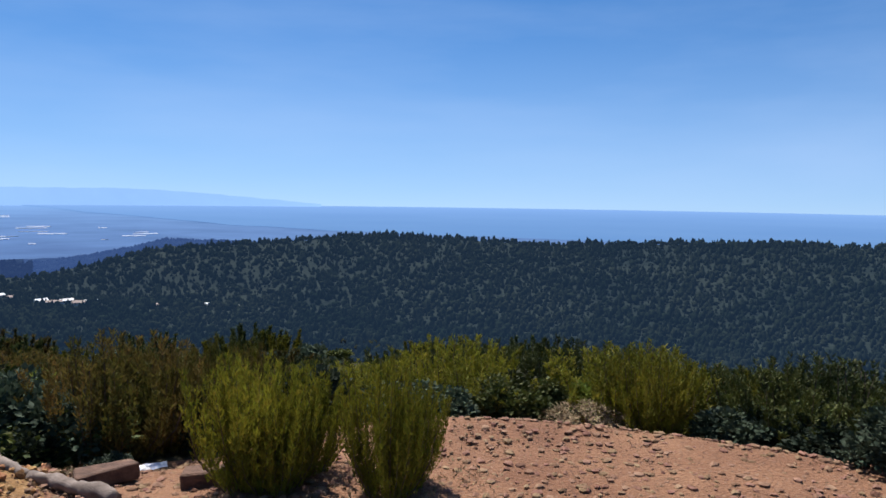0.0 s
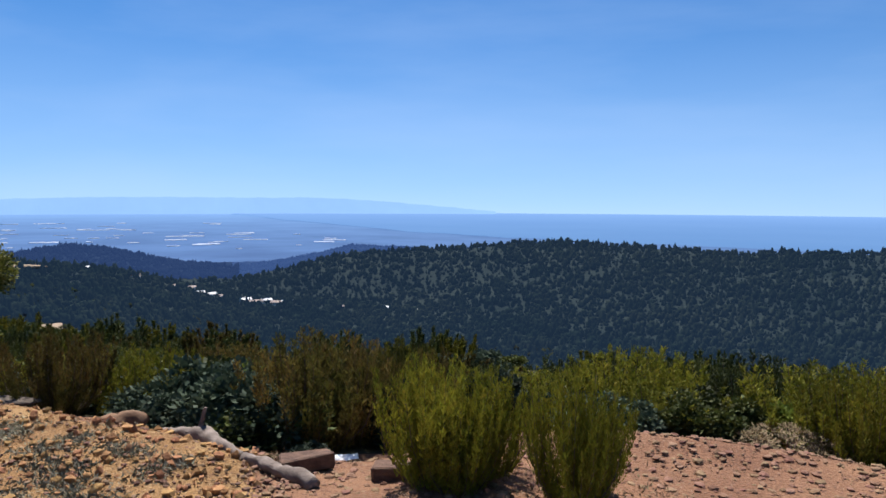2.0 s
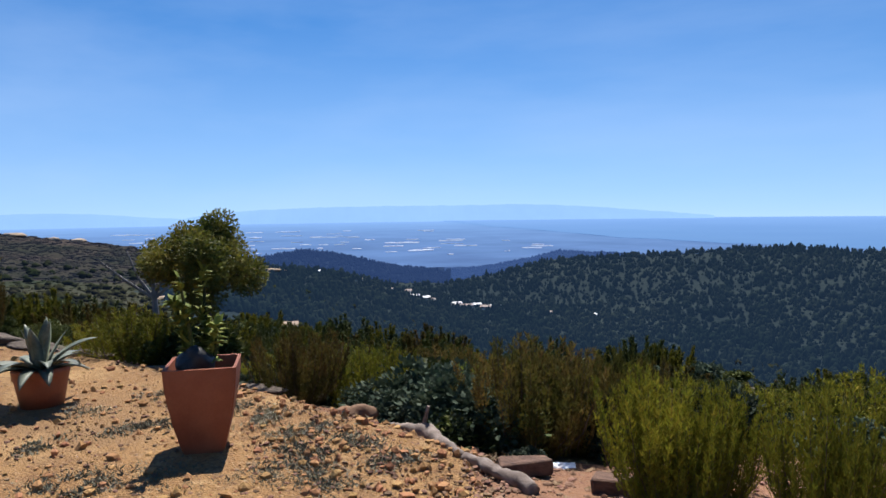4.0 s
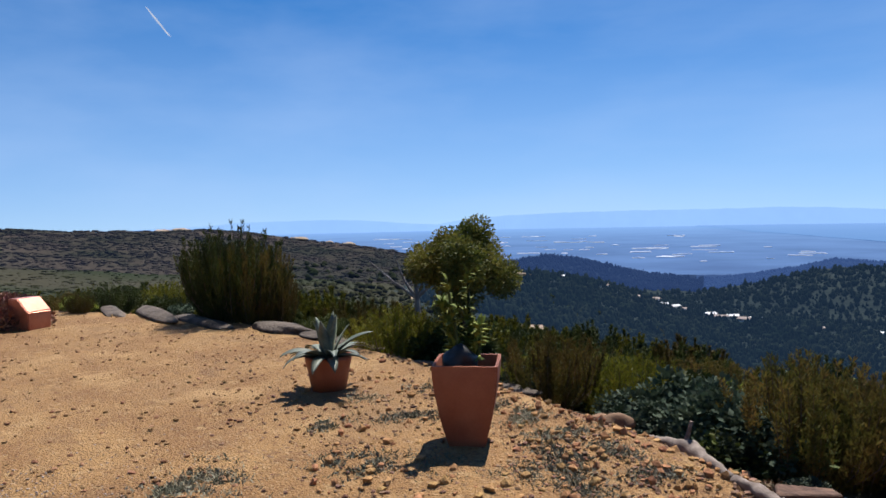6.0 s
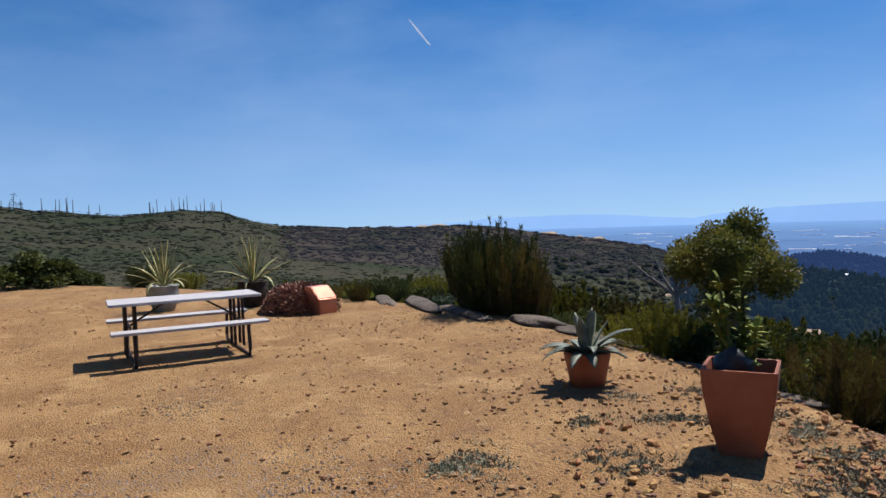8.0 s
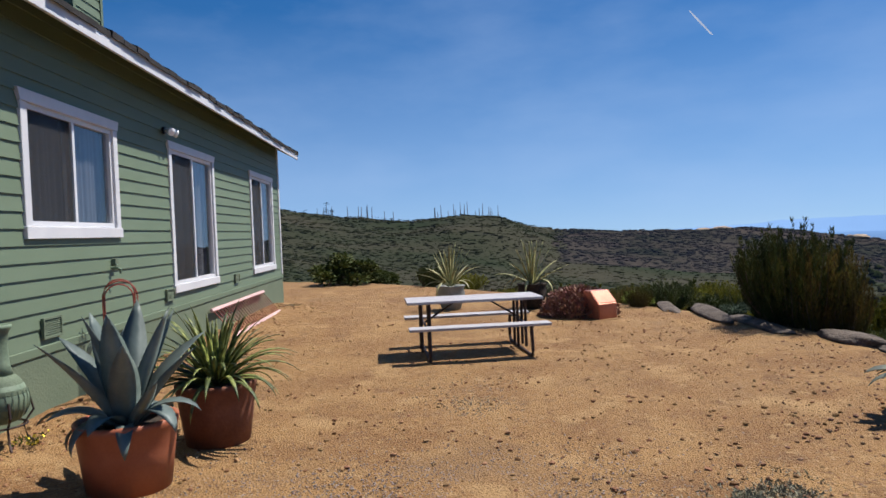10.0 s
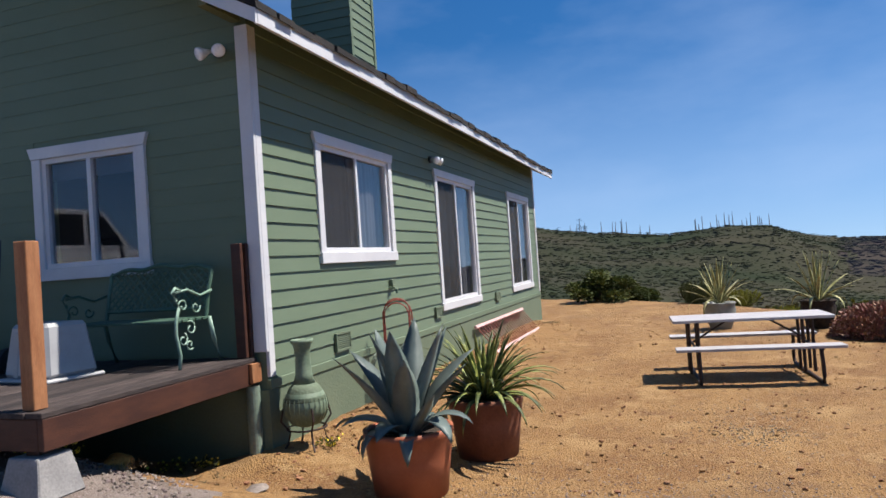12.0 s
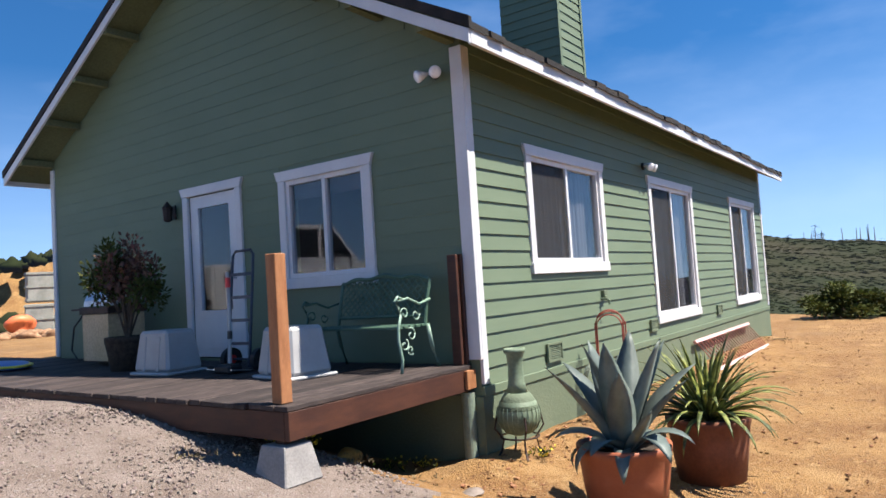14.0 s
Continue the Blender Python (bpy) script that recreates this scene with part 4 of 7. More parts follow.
part("door_handle", tubed([(XG + 0.0, b - 0.075, c + 0.98), (XG + 0.05, b - 0.075, c + 0.98), (XG + 0.055, b - 0.16, c + 0.98)], 0.011), M["steel"], door, "small steel lever handle")

# roof: two slopes with fascia, rake boards, soffits and shingle courses
OV, RK = 0.42, 0.50
ye, yb2 = YW + OV, YB - OV
xr0, xr1 = XF - 0.52, XG + RK
for side, y_e in ((1, ye), (-1, yb2)):
    bm = bmesh.new()
    ze, zr = roof_z(y_e), roof_z(YR)
    vs = [bm.verts.new(p) for p in ((xr0, y_e, ze), (xr1, y_e, ze), (xr1, YR, zr), (xr0, YR, zr),
                                    (xr0, y_e, ze + 0.10), (xr1, y_e, ze + 0.10), (xr1, YR, zr + 0.11), (xr0, YR, zr + 0.11))]
    for f in ((0, 1, 2, 3), (4, 5, 6, 7), (0, 1, 5, 4), (1, 2, 6, 5), (2, 3, 7, 6), (3, 0, 4, 7)):
        bm.faces.new([vs[i] for i in f])
    bmesh.ops.recalc_face_normals(bm, faces=bm.faces)
    roof = hpart("roof", bm, M["soffit"], None, "roof slope with dark shingles over a green soffit")
    # shingle courses, each lapping the one below, with a ragged lower edge
    rows = 22
    for k in range(rows):
        t0, t1 = k / rows, (k + 1.15) / rows
        ya, yb_ = y_e + side * 0.062 * (k == 0) - side * t0 * abs(YR - y_e), y_e - side * min(t1, 1) * abs(YR - y_e)
        bm = bmesh.new()
        x = xr0 - 0.02
        rr = random.Random(k * 7 + side)
        while x < xr1 + 0.02:
            w = rr.uniform(0.25, 0.42)
            x2 = min(x + w, xr1 + 0.03)
            lift, out = rr.choice((0.012, 0.018, 0.03, 0.045)), rr.uniform(-0.015, 0.02) * side
            p = [(x, ya + out, roof_z(ya) + 0.112 + lift), (x2 - 0.008, ya + out, roof_z(ya) + 0.112 + lift), (x2 - 0.008, yb_, roof_z(yb_) + 0.122), (x, yb_, roof_z(yb_) + 0.122)]
            q = [(c0[0], c0[1], c0[2] - (0.05 if k == 0 else 0.012) - lift * 0.5) for c0 in p]
            vs = [bm.verts.new(v) for v in p + q]
            for f in ((0, 1, 2, 3), (7, 6, 5, 4), (0, 4, 5, 1), (1, 5, 6, 2), (3, 2, 6, 7), (0, 3, 7, 4)):
                bm.faces.new([vs[i] for i in f])
            x = x2
        part("shingle_course", bm, M["shingle"], roof)
    hpart("fascia", boxed(xr0, xr1 + 0.002, y_e - (0.0 if side > 0 else 0.035), y_e + (0.035 if side > 0 else 0.0), ze - 0.075, ze + 0.095, bevel=0.004), M["white"], None, "white fascia board")
    for xa in (xr1 + 0.003, xr0 - 0.033):
        bm = bmesh.new()
        vs = [bm.verts.new((x, y, z)) for x in (xa, xa + 0.03) for y, z in ((y_e + side * 0.03, ze - 0.075), (YR, zr - 0.075), (YR, zr + 0.045), (y_e + side * 0.03, ze + 0.045))]
        for f in ((0, 1, 2, 3), (4, 5, 6, 7), (0, 1, 5, 4), (1, 2, 6, 5), (2, 3, 7, 6), (3, 0, 4, 7)):
            bm.faces.new([vs[i] for i in f])
        bmesh.ops.recalc_face_normals(bm, faces=bm.faces)
        hpart("rake_board", bm, M["white"], None, "white rake board")
        bm = bmesh.new()
        vs = [bm.verts.new((x, y, z)) for x in (xa - 0.004, xa + 0.042) for y, z in ((y_e + side * 0.05, ze + 0.049), (YR, zr + 0.049), (YR, zr + 0.165), (y_e + side * 0.05, ze + 0.15))]
        for f in ((0, 1, 2, 3), (4, 5, 6, 7), (0, 1, 5, 4), (1, 2, 6, 5), (2, 3, 7, 6), (3, 0, 4, 7)):
            bm.faces.new([vs[i] for i in f])
        bmesh.ops.recalc_face_normals(bm, faces=bm.faces)
        part("edge_shingles", bm, M["shingle"], roof, "dark shingle edge along the rake")
    # lookout blocks under the gable overhang
    for k in range(5):
        y = y_e - side * (0.5 + k * 0.85)
        hpart("lookout", boxed(XG + 0.03, xr1, y - 0.045, y + 0.045, roof_z(y) - 0.10, roof_z(y) - 0.005), M["soffit"])

# chimney clad in the same boards
cx0, cx1, cy0, cy1 = -11.95, -11.0, -6.08, -5.0
chim = hpart("chimney", boxed(cx0, cx1, cy0, cy1, roof_z(cy1) - 0.2, 7.6), M["siding"], None, "square chimney clad in green boards")
z = roof_z(cy1) + 0.02
while z < 7.5:
    for bx_ in ((cx0, cx1, cy1 + 0.002, cy1 + 0.022), (cx1 + 0.002, cx1 + 0.022, cy0, cy1 + 0.022)):
        bm = boxed(bx_[0], bx_[1], bx_[2], bx_[3], z, z + 0.165)
        for v in bm.verts:
            if v.co.z > z + 0.1:
                if v.co.y > cy1 + 0.015 and bx_[1] - bx_[0] > 0.5:
                    v.co.y -= 0.016
                if v.co.x > cx1 + 0.015:
                    v.co.x -= 0.016
        part("clapboard", bm, M["siding"], chim)
    z += 0.157
for x0, x1, y0, y1 in ((cx0 - 0.02, cx0 + 0.06, cy1 + 0.022, cy1 + 0.032), (cx1 - 0.06, cx1 + 0.032, cy1 + 0.023, cy1 + 0.033)):
    part("corner_board", boxed(x0, x1, y0, y1, roof_z(cy1), 7.6), M["siding"], chim)


def flood_light(x, y, z, facing, n=2):
    ob = thing("flood_light", "white twin-bulb flood light fixed to green siding", "wall light", pose(x, y, z, 0, 0, facing), group="flood lights")
    part("base", tubed([(0, 0, 0), (0, 0.035, 0)], 0.055, 16), M["black"], ob)
    for k in range(n):
        s = -1 if k else 1
        arm = part("arm", tubed([(s * 0.02, 0.03, 0), (s * 0.055, 0.07, 0.0)], 0.014), M["vinyl"], ob)
        bm = bmesh.new()
        d = Vector((s * 0.45, 0.8, -0.35)).normalized()
        p = Vector((s * 0.055, 0.07, 0))
        tube(bm, [p, p + d * 0.03, p + d * 0.09, p + d * 0.115, p + d * 0.125], [0.022, 0.03, 0.058, 0.06, 0.045], 14)
        part("bulb", bm, M["lamp_glass"], ob, "white reflector bulb", True)
    return ob


flood_light(XG + 0.03, -3.86, 3.72, -90)
flood_light(-10.45, YW + 0.03, 3.26, 0)
flood_light(XF - 0.02, YW - 0.25, 3.2, 90)

lamp = thing("wall_lantern", "small brown lantern lamp beside the white door", "wall lamp", pose(XG + 0.03, -8.22, 2.88))
part("back_plate", boxed(0, 0.02, -0.05, 0.05, -0.09, 0.09, bevel=0.005), M["iron"], lamp)
part("cage", lathe([(0.02, -0.13), (0.055, -0.11), (0.065, 0.04), (0.075, 0.05), (0.02, 0.12), (0.008, 0.14)], 8, None, 0.10, 0), M["iron"], lamp)
part("glass", lathe([(0.04, -0.10), (0.056, 0.03)], 8, None, 0.10, 0), M["lamp_glass"], lamp)


def vent(x, z, w=0.34, h=0.2):
    ob = thing("foundation_vent", "small louvred vent painted green in the siding", "vent", pose(x, YW + 0.025, z), group="vents")
    fr = bmesh.new()
    for b4 in ((-w / 2, w / 2, h / 2 - 0.02, h / 2), (-w / 2, w / 2, -h / 2, -h / 2 + 0.02), (-w / 2, -w / 2 + 0.02, -h / 2 + 0.02, h / 2 - 0.02), (w / 2 - 0.02, w / 2, -h / 2 + 0.02, h / 2 - 0.02)):
        box(fr, b4[0], b4[1], 0, 0.03, b4[2], b4[3])
    part("frame", fr, M["stucco"], ob)
    part("backing", boxed(-w / 2 + 0.02, w / 2 - 0.02, 0.0, 0.004, -h / 2 + 0.02, h / 2 - 0.02), M["black"], ob)
    for k in range(8):
        z1 = -h / 2 + 0.03 + k * (h - 0.06) / 7
        bm = boxed(-w / 2 + 0.02, w / 2 - 0.02, 0.005, 0.022, z1 - 0.004, z1 + 0.004)
        for v in bm.verts:
            if v.co.y > 0.01:
                v.co.z -= 0.008
        part("slat", bm, M["stucco"], ob)


vent(-7.22, 0.90)
vent(-10.4, 0.93, 0.30, 0.17)
vent(-14.0, 0.93, 0.30, 0.17)

tap = thing("garden_tap", "green painted garden tap on the siding", "tap", pose(-8.60, YW + 0.02, 1.40))
part("pipe", tubed([(0, 0, 0), (0, 0.09, 0), (0.0, 0.11, -0.02), (0, 0.11, -0.07)], 0.016), M["clay_green"], tap)
part("handle", tubed([(-0.03, 0.07, 0.035), (0.03, 0.07, 0.035)], 0.009), M["clay_green"], tap)
box_ = thing("outlet_box", "small green electrical box on the siding", "outlet box", pose(-8.66, YW + 0.02, 1.43))
part("cover", boxed(-0.045, 0.045, 0, 0.05, -0.03, 0.08, bevel=0.006), M["stucco"], box_)


# ---- deck and what stands on it ----
DZ = 0.95
deck = thing("deck", "weathered dark wooden deck on redwood joists along the gable wall", "deck", pose(-4.7, -8.0, 0))
inv = deck.matrix_basis.inverted()


def dpart(name, bm, material, label="", parent=None):
    ob = part(name, bm, material, parent or deck, label)
    ob.matrix_parent_inverse = inv if parent is None else Matrix()
    return ob


DX0, DX1, DY0, DY1 = XG + 0.04, -3.55, -13.4, -3.66
rr = random.Random(4)
y = DY1
while y > DY0:
    y2 = y - 0.138
    dpart("deck_board", boxed(DX0, DX1 + rr.uniform(0.0, 0.03), y2 + 0.006, y, DZ - 0.038, DZ + rr.uniform(-0.003, 0.003), bevel=0.004), M["deck"])
    y = y2
dpart("front_beam", boxed(DX1 - 0.045, DX1 - 0.002, DY0, DY1 - 0.05, DZ - 0.235, DZ - 0.041, bevel=0.004), M["redwood"])
dpart("end_beam", boxed(DX0, DX1 - 0.002, DY1 - 0.048, DY1 - 0.002, DZ - 0.235, DZ - 0.041, bevel=0.004), M["redwood"])
dpart("ledger_end", boxed(DX0 - 0.01, DX0 + 0.13, DY1 - 0.001, DY1 + 0.035, DZ - 0.215, DZ - 0.045, bevel=0.004), M["cedar"])
for yy in (-4.3, -5.0, -6.0, -7.0, -8.0, -9.5, -11.0, -12.5):
    dpart("joist", boxed(DX0, DX1 - 0.046, yy - 0.02, yy + 0.02, DZ - 0.22, DZ - 0.042), M["redwood"])
dpart("corner_post", boxed(DX1 - 0.135, DX1 - 0.035, DY1 - 0.20, DY1 - 0.10, DZ + 0.001, DZ + 1.03, bevel=0.005), M["cedar"], "rough cedar post, taller than the deck")
dpart("post_foot", boxed(DX1 - 0.15, DX1 - 0.05, DY1 - 0.20, DY1 - 0.10, DZ - 0.27, DZ - 0.236), M["redwood"])
bm = boxed(-0.17, 0.17, -0.17, 0.17, 0, 0.26, bevel=0.01)
for v in bm.verts:
    if v.co.z > 0.2:
        v.co.x *= 0.72
        v.co.y *= 0.72
block = thing("pier_block", "grey concrete pier block under the deck corner", "concrete block", pose(DX1 - 0.10, DY1 - 0.15, DZ - 0.53))
part("body", bm, M["concrete"], block)
for k, xx in enumerate((XG + 0.06, XG + 0.115)):
    rb = thing("leaning_board", "reddish stained board standing against the house corner", "board", pose(xx, YW - 0.14 - 0.02 * k, DZ), group="leaning boards")
    part("board", boxed(-0.02, 0.02, -0.05, 0.05, 0.003, 1.02, bevel=0.004), M["redwood"], rb)
pipe = thing("drain_pipe", "green painted drain pipe at the house corner", "pipe", pose(XG + 0.07, YW - 0.11, 0))
part("pipe", tubed([(0, 0, -0.1), (0, 0, 0.70)], 0.062, 18), M["pvc"], pipe)
part("coupling", tubed([(0, 0, 0.02), (0, 0, 0.09)], 0.071, 18), M["pvc"], pipe)

# cast iron bench with a lattice back
bench = thing("garden_bench", "green cast-iron garden bench with a lattice back", "bench", pose(XG + 0.35, -4.52, DZ) @ Matrix.Diagonal((1, 1, 0.95, 1)))
bm = bmesh.new()
for k in range(5):
    x = 0.0 + k * 0.085
    box(bm, x - 0.033, x + 0.033, -0.58, 0.58, 0.40, 0.425, bevel=0.004)
part("seat", bm, M["green_iron"], bench, "slatted green seat")
bm = bmesh.new()
for s in (-0.55, 0.55):
    tube(bm, [(-0.05, s, 0.42), (-0.10, s, 0.66), (-0.16, s * 1.02, 0.86)], 0.018)
tube(bm, [(-0.16, -0.56, 0.86)] + [(-0.165, t * 0.56, 0.86 + 0.05 * math.cos(t * math.pi / 2) + 0.015 * math.cos(t * 9)) for t in np.linspace(-0.95, 0.95, 21)] + [(-0.16, 0.56, 0.86)], 0.022)
tube(bm, [(-0.07, -0.55, 0.50), (-0.07, 0.55, 0.50)], 0.016)
part("back_frame", bm, M["green_iron"], bench)
bm = bmesh.new()
for k in range(-5, 20):
    for s in (1, -1):
        a0, b0 = -0.55 + k * 0.075, 0.50
        a1, b1 = a0 + s * 0.37, 0.87
        if s < 0:
            a0, a1 = a0 + 0.0, a0 - 0.37
        pts = [(-0.07 - 0.09 * t, a0 + (a1 - a0) * t, b0 + (b1 - b0) * t) for t in np.linspace(0, 1, 9)]
        pts = [p for p in pts if -0.56 < p[1] < 0.56]
        if len(pts) > 1:
            tube(bm, pts, 0.009, 5)
part("lattice_back", bm, M["green_iron"], bench)
# the near arm and legs take the lighter iron, sunlight painted in
for s, mt in ((-0.58, "green_iron"), (0.58, "sunlit_green_iron")):
    bm = bmesh.new()
    tube(bm, [(0.36, s, 0.0), (0.34, s, 0.12), (0.38, s, 0.30), (0.37, s, 0.42), (0.33, s, 0.52), (0.36, s, 0.60), (0.40, s, 0.66), (0.36, s, 0.70), (0.30, s, 0.67)], 0.014)
    tube(bm, [(-0.18, s, 0.0), (-0.10, s, 0.20), (-0.05, s, 0.42)], 0.019)
    tube(bm, [(0.36, s, 0.66), (0.22, s, 0.68), (0.06, s, 0.62), (-0.10, s, 0.66)], 0.013)
    for cx, cz, rad, ph in ((0.28, 0.54, 0.06, 0), (0.20, 0.34, 0.07, 1), (0.30, 0.25, 0.06, 2), (0.12, 0.52, 0.055, 3), (0.22, 0.20, 0.05, 4)):
        tube(bm, [(cx + rad * (1 - t / 9) * math.cos(t + ph), s, cz + rad * (1 - t / 9) * math.sin(t + ph)) for t in np.linspace(0, 6.5, 14)], 0.008, 6)
    part("arm_and_leg", bm, M[mt], bench, "scrolled cast arm and legs", True)


def pet_crate(x, y, rz):
    """A white plastic tub standing on its rim, tapered, with ribs."""
    ob = thing("plastic_tub", "white plastic tub turned over on the deck", "tub", pose(x, y, DZ, 0, 0, rz), group="plastic tubs")
    bm = boxed(-0.30, 0.30, -0.22, 0.22, 0.035, 0.46, bevel=0.03)
    for v in bm.verts:
        k = 1 - 0.22 * (v.co.z - 0.035) / 0.42
        v.co.x *= k
        v.co.y *= k
    part("body", bm, M["crate"], ob)
    part("rim", boxed(-0.33, 0.33, -0.25, 0.25, 0.0, 0.034, bevel=0.012), M["crate"], ob)
    for k in (-0.12, 0.12):
        bm = boxed(k - 0.03, k + 0.03, -0.226, 0.226, 0.036, 0.40, bevel=0.008)
        for v in bm.verts:
            v.co.y *= 1 - 0.2 * (v.co.z - 0.036) / 0.42
        part("rib", bm, M["crate"], ob)
    return ob


pet_crate(-4.72, -6.85, 92)
pet_crate(-4.75, -4.92, 80)

# two-wheeled hand truck with a white and red mop leaning on it
ht = thing("hand_truck", "dark blue steel hand truck standing upright on the deck", "hand truck", pose(-4.98, -6.02, DZ, 0, -6, 0))
bm = bmesh.new()
for s in (-0.17, 0.17):
    tube(bm, [(0.0, s, 0.04), (0.0, s, 1.02)], 0.015)
tube(bm, [(0, -0.17, 1.02), (0, -0.165, 1.20), (0, -0.12, 1.25), (0, 0.12, 1.25), (0, 0.165, 1.20), (0, 0.17, 1.02)], 0.015)
part("frame", bm, M["blue_steel"], ht)
for z in (0.28, 0.52, 0.76, 1.0):
    part("cross_bar", boxed(-0.008, 0.012, -0.17, 0.17, z - 0.016, z + 0.016), M["blue_steel"], ht)
part("toe_plate", boxed(0.0, 0.24, -0.21, 0.21, 0.012, 0.022), M["steel"], ht)
for s in (-0.24, 0.24):
    w = part("wheel", tubed([(-0.09, s - 0.03, 0.12), (-0.09, s + 0.03, 0.12)], 0.12, 20), M["black"], ht, "black rubber wheel")
    part("hub", tubed([(-0.09, s - 0.034, 0.12), (-0.09, s + 0.034, 0.12)], 0.045, 14), M["red"], w)
part("axle", tubed([(-0.09, -0.22, 0.12), (-0.09, 0.22, 0.12)], 0.012), M["blue_steel"], ht)
mop = thing("mop", "white-handled mop with red grips leaning on the hand truck", "mop", pose(-4.86, -6.0, DZ))
part("handle", tubed([(0.04, 0.06, 0.10), (0.0, 0.03, 0.55), (-0.04, -0.02, 1.02)], 0.02), M["crate"], mop)
part("grip", tubed([(-0.028, -0.005, 0.86), (-0.036, -0.015, 0.96)], 0.026), M["red"], mop)
part("collar", tubed([(0.018, 0.045, 0.34), (0.01, 0.04, 0.42)], 0.025), M["black"], mop)
part("head", boxed(-0.04, 0.13, -0.09, 0.17, 0.002, 0.09, bevel=0.02), M["black"], mop)


# ---- leaves and pots ----
def leaf_bm(length, width, tilt, droop, fold=0.35, n=8, twist=0.0, thick=0.012, wave=0.0):
    """A pointed, channelled succulent leaf that starts at the origin towards +x; tilt: degrees up at its foot; droop: degrees it bends down."""
    bm = bmesh.new()
    p, rows = Vector((0, 0, 0)), []
    for i in range(n + 1):
        t = i / n
        a = radians(tilt - droop * t ** 1.6)
        d = Vector((math.cos(a), 0, math.sin(a)))
        nrm = Vector((-math.sin(a), 0, math.cos(a)))
        w = width * (0.62 + 0.55 * math.sin(min(t * 2.2, 1.57))) * (1 - t ** 3.2) * 0.62 + 0.001
        f = fold * (1 - 0.6 * t)
        side = Vector((0, math.cos(twist * t), 0)) + nrm * math.sin(twist * t)
        wob = wave * math.sin(t * 11)
        th = thick * (1 - 0.9 * t)
        rows.append([bm.verts.new(p + side * (-w) + nrm * (w * f + wob)), bm.verts.new(p), bm.verts.new(p + side * w + nrm * (w * f - wob)), bm.verts.new(p - nrm * (th + 0.001))])
        p = p + d * (length / n)
    for a, b in zip(rows, rows[1:]):
        for k in range(4):
            bm.faces.new((a[k], a[(k + 1) % 4], b[(k + 1) % 4], b[k]))
    bm.faces.new(rows[-1])
    return bm


def leaves(parent, rows, material, z, rad=0.03, name="leaf"):
    """rows: azimuth, length, width, tilt, droop."""
    for a, ln, w, ti, dr in rows:
        bm = leaf_bm(ln, w, ti, dr, 0.30 + 0.2 * random.random(), 9, random.uniform(-0.25, 0.25), 0.012, 0.0)
        bm.transform(Matrix.Translation((rad * math.cos(radians(a)), rad * math.sin(radians(a)), z)) @ Matrix.Rotation(radians(a), 4, "Z"))
        part(name, bm, material, parent, "", True)


def round_pot(name, label, m, top, foot, h, material, rim=0.035, group=""):
    ob = thing(name, label, "flower pot", m, group)
    bm = lathe([(foot, 0), (foot + (top - foot) * 0.55, h * 0.55), (top * 0.97, h - rim * 1.8), (top * 0.985, h - rim * 1.6), (top, h - rim * 0.8), (top, h), (top - 0.035, h), (top - 0.045, h - 0.06)], 40)
    part("pot", bm, material, ob, "", True)
    part("soil", tubed([(0, 0, h - 0.09), (0, 0, h - 0.055)], top - 0.042, 30), M["soil"], ob)
    return ob


random.seed(11)
# big blue agave
potA = round_pot("potted_agave", "large blue-grey agave with arching leaves in a round terracotta pot", on(-5.20, -2.02), 0.335, 0.27, 0.48, M["terracotta"])
rows = [(a, random.uniform(0.82, 1.0), 0.165, random.uniform(60, 80), random.uniform(-6, 14)) for a in (10, 75, 130, 190, 250, 310)]
rows += [(a + random.uniform(-8, 8), random.uniform(0.74, 0.92), 0.155, random.uniform(50, 66), random.uniform(6, 34)) for a in range(20, 380, 60)]
rows += [(a + random.uniform(-10, 10), random.uniform(0.5, 0.68), 0.125, random.uniform(32, 48), random.uniform(70, 150)) for a in range(0, 360, 52)]
rows += [(205, 0.78, 0.075, 28, 6), (40, 0.72, 0.075, 34, -4), (330, 0.5, 0.11, 36, 150), (285, 0.46, 0.10, 30, 150), (20, 0.5, 0.09, 30, 140)]
leaves(potA, rows, M["agave"], 0.40, 0.04)

# striped rosette beside it
potB = round_pot("potted_yucca", "green and yellow striped rosette plant in a weathered terracotta pot", on(-6.25, -1.72), 0.33, 0.26, 0.50, M["old_terracotta"])
rows = []
for k in range(95):
    t = k / 95
    rows.append((k * 137.5, random.uniform(0.55, 0.74), 0.034, 84 - 68 * t + random.uniform(-6, 6), 12 + 88 * t ** 0.8 + random.uniform(-8, 14)))
leaves(potB, rows, M["yucca"], 0.47, 0.05)

# pale agave in a small pot near the edge of the terrace
potC = round_pot("potted_agave", "pale drooping agave in a small round terracotta pot", on(-5.86, 4.08), 0.225, 0.165, 0.34, M["terracotta"])
rows = [(a, random.uniform(0.34, 0.46), 0.085, random.uniform(62, 84), 10) for a in range(0, 360, 60)]
rows += [(a + random.uniform(-10, 10), random.uniform(0.38, 0.50), 0.10, random.uniform(22, 48), random.uniform(40, 90)) for a in range(0, 360, 36)]
rows += [(a + random.uniform(-10, 10), random.uniform(0.36, 0.48), 0.09, random.uniform(8, 24), random.uniform(40, 80)) for a in range(18, 378, 40)]
leaves(potC, rows, M["agave_dark"], 0.31, 0.03)

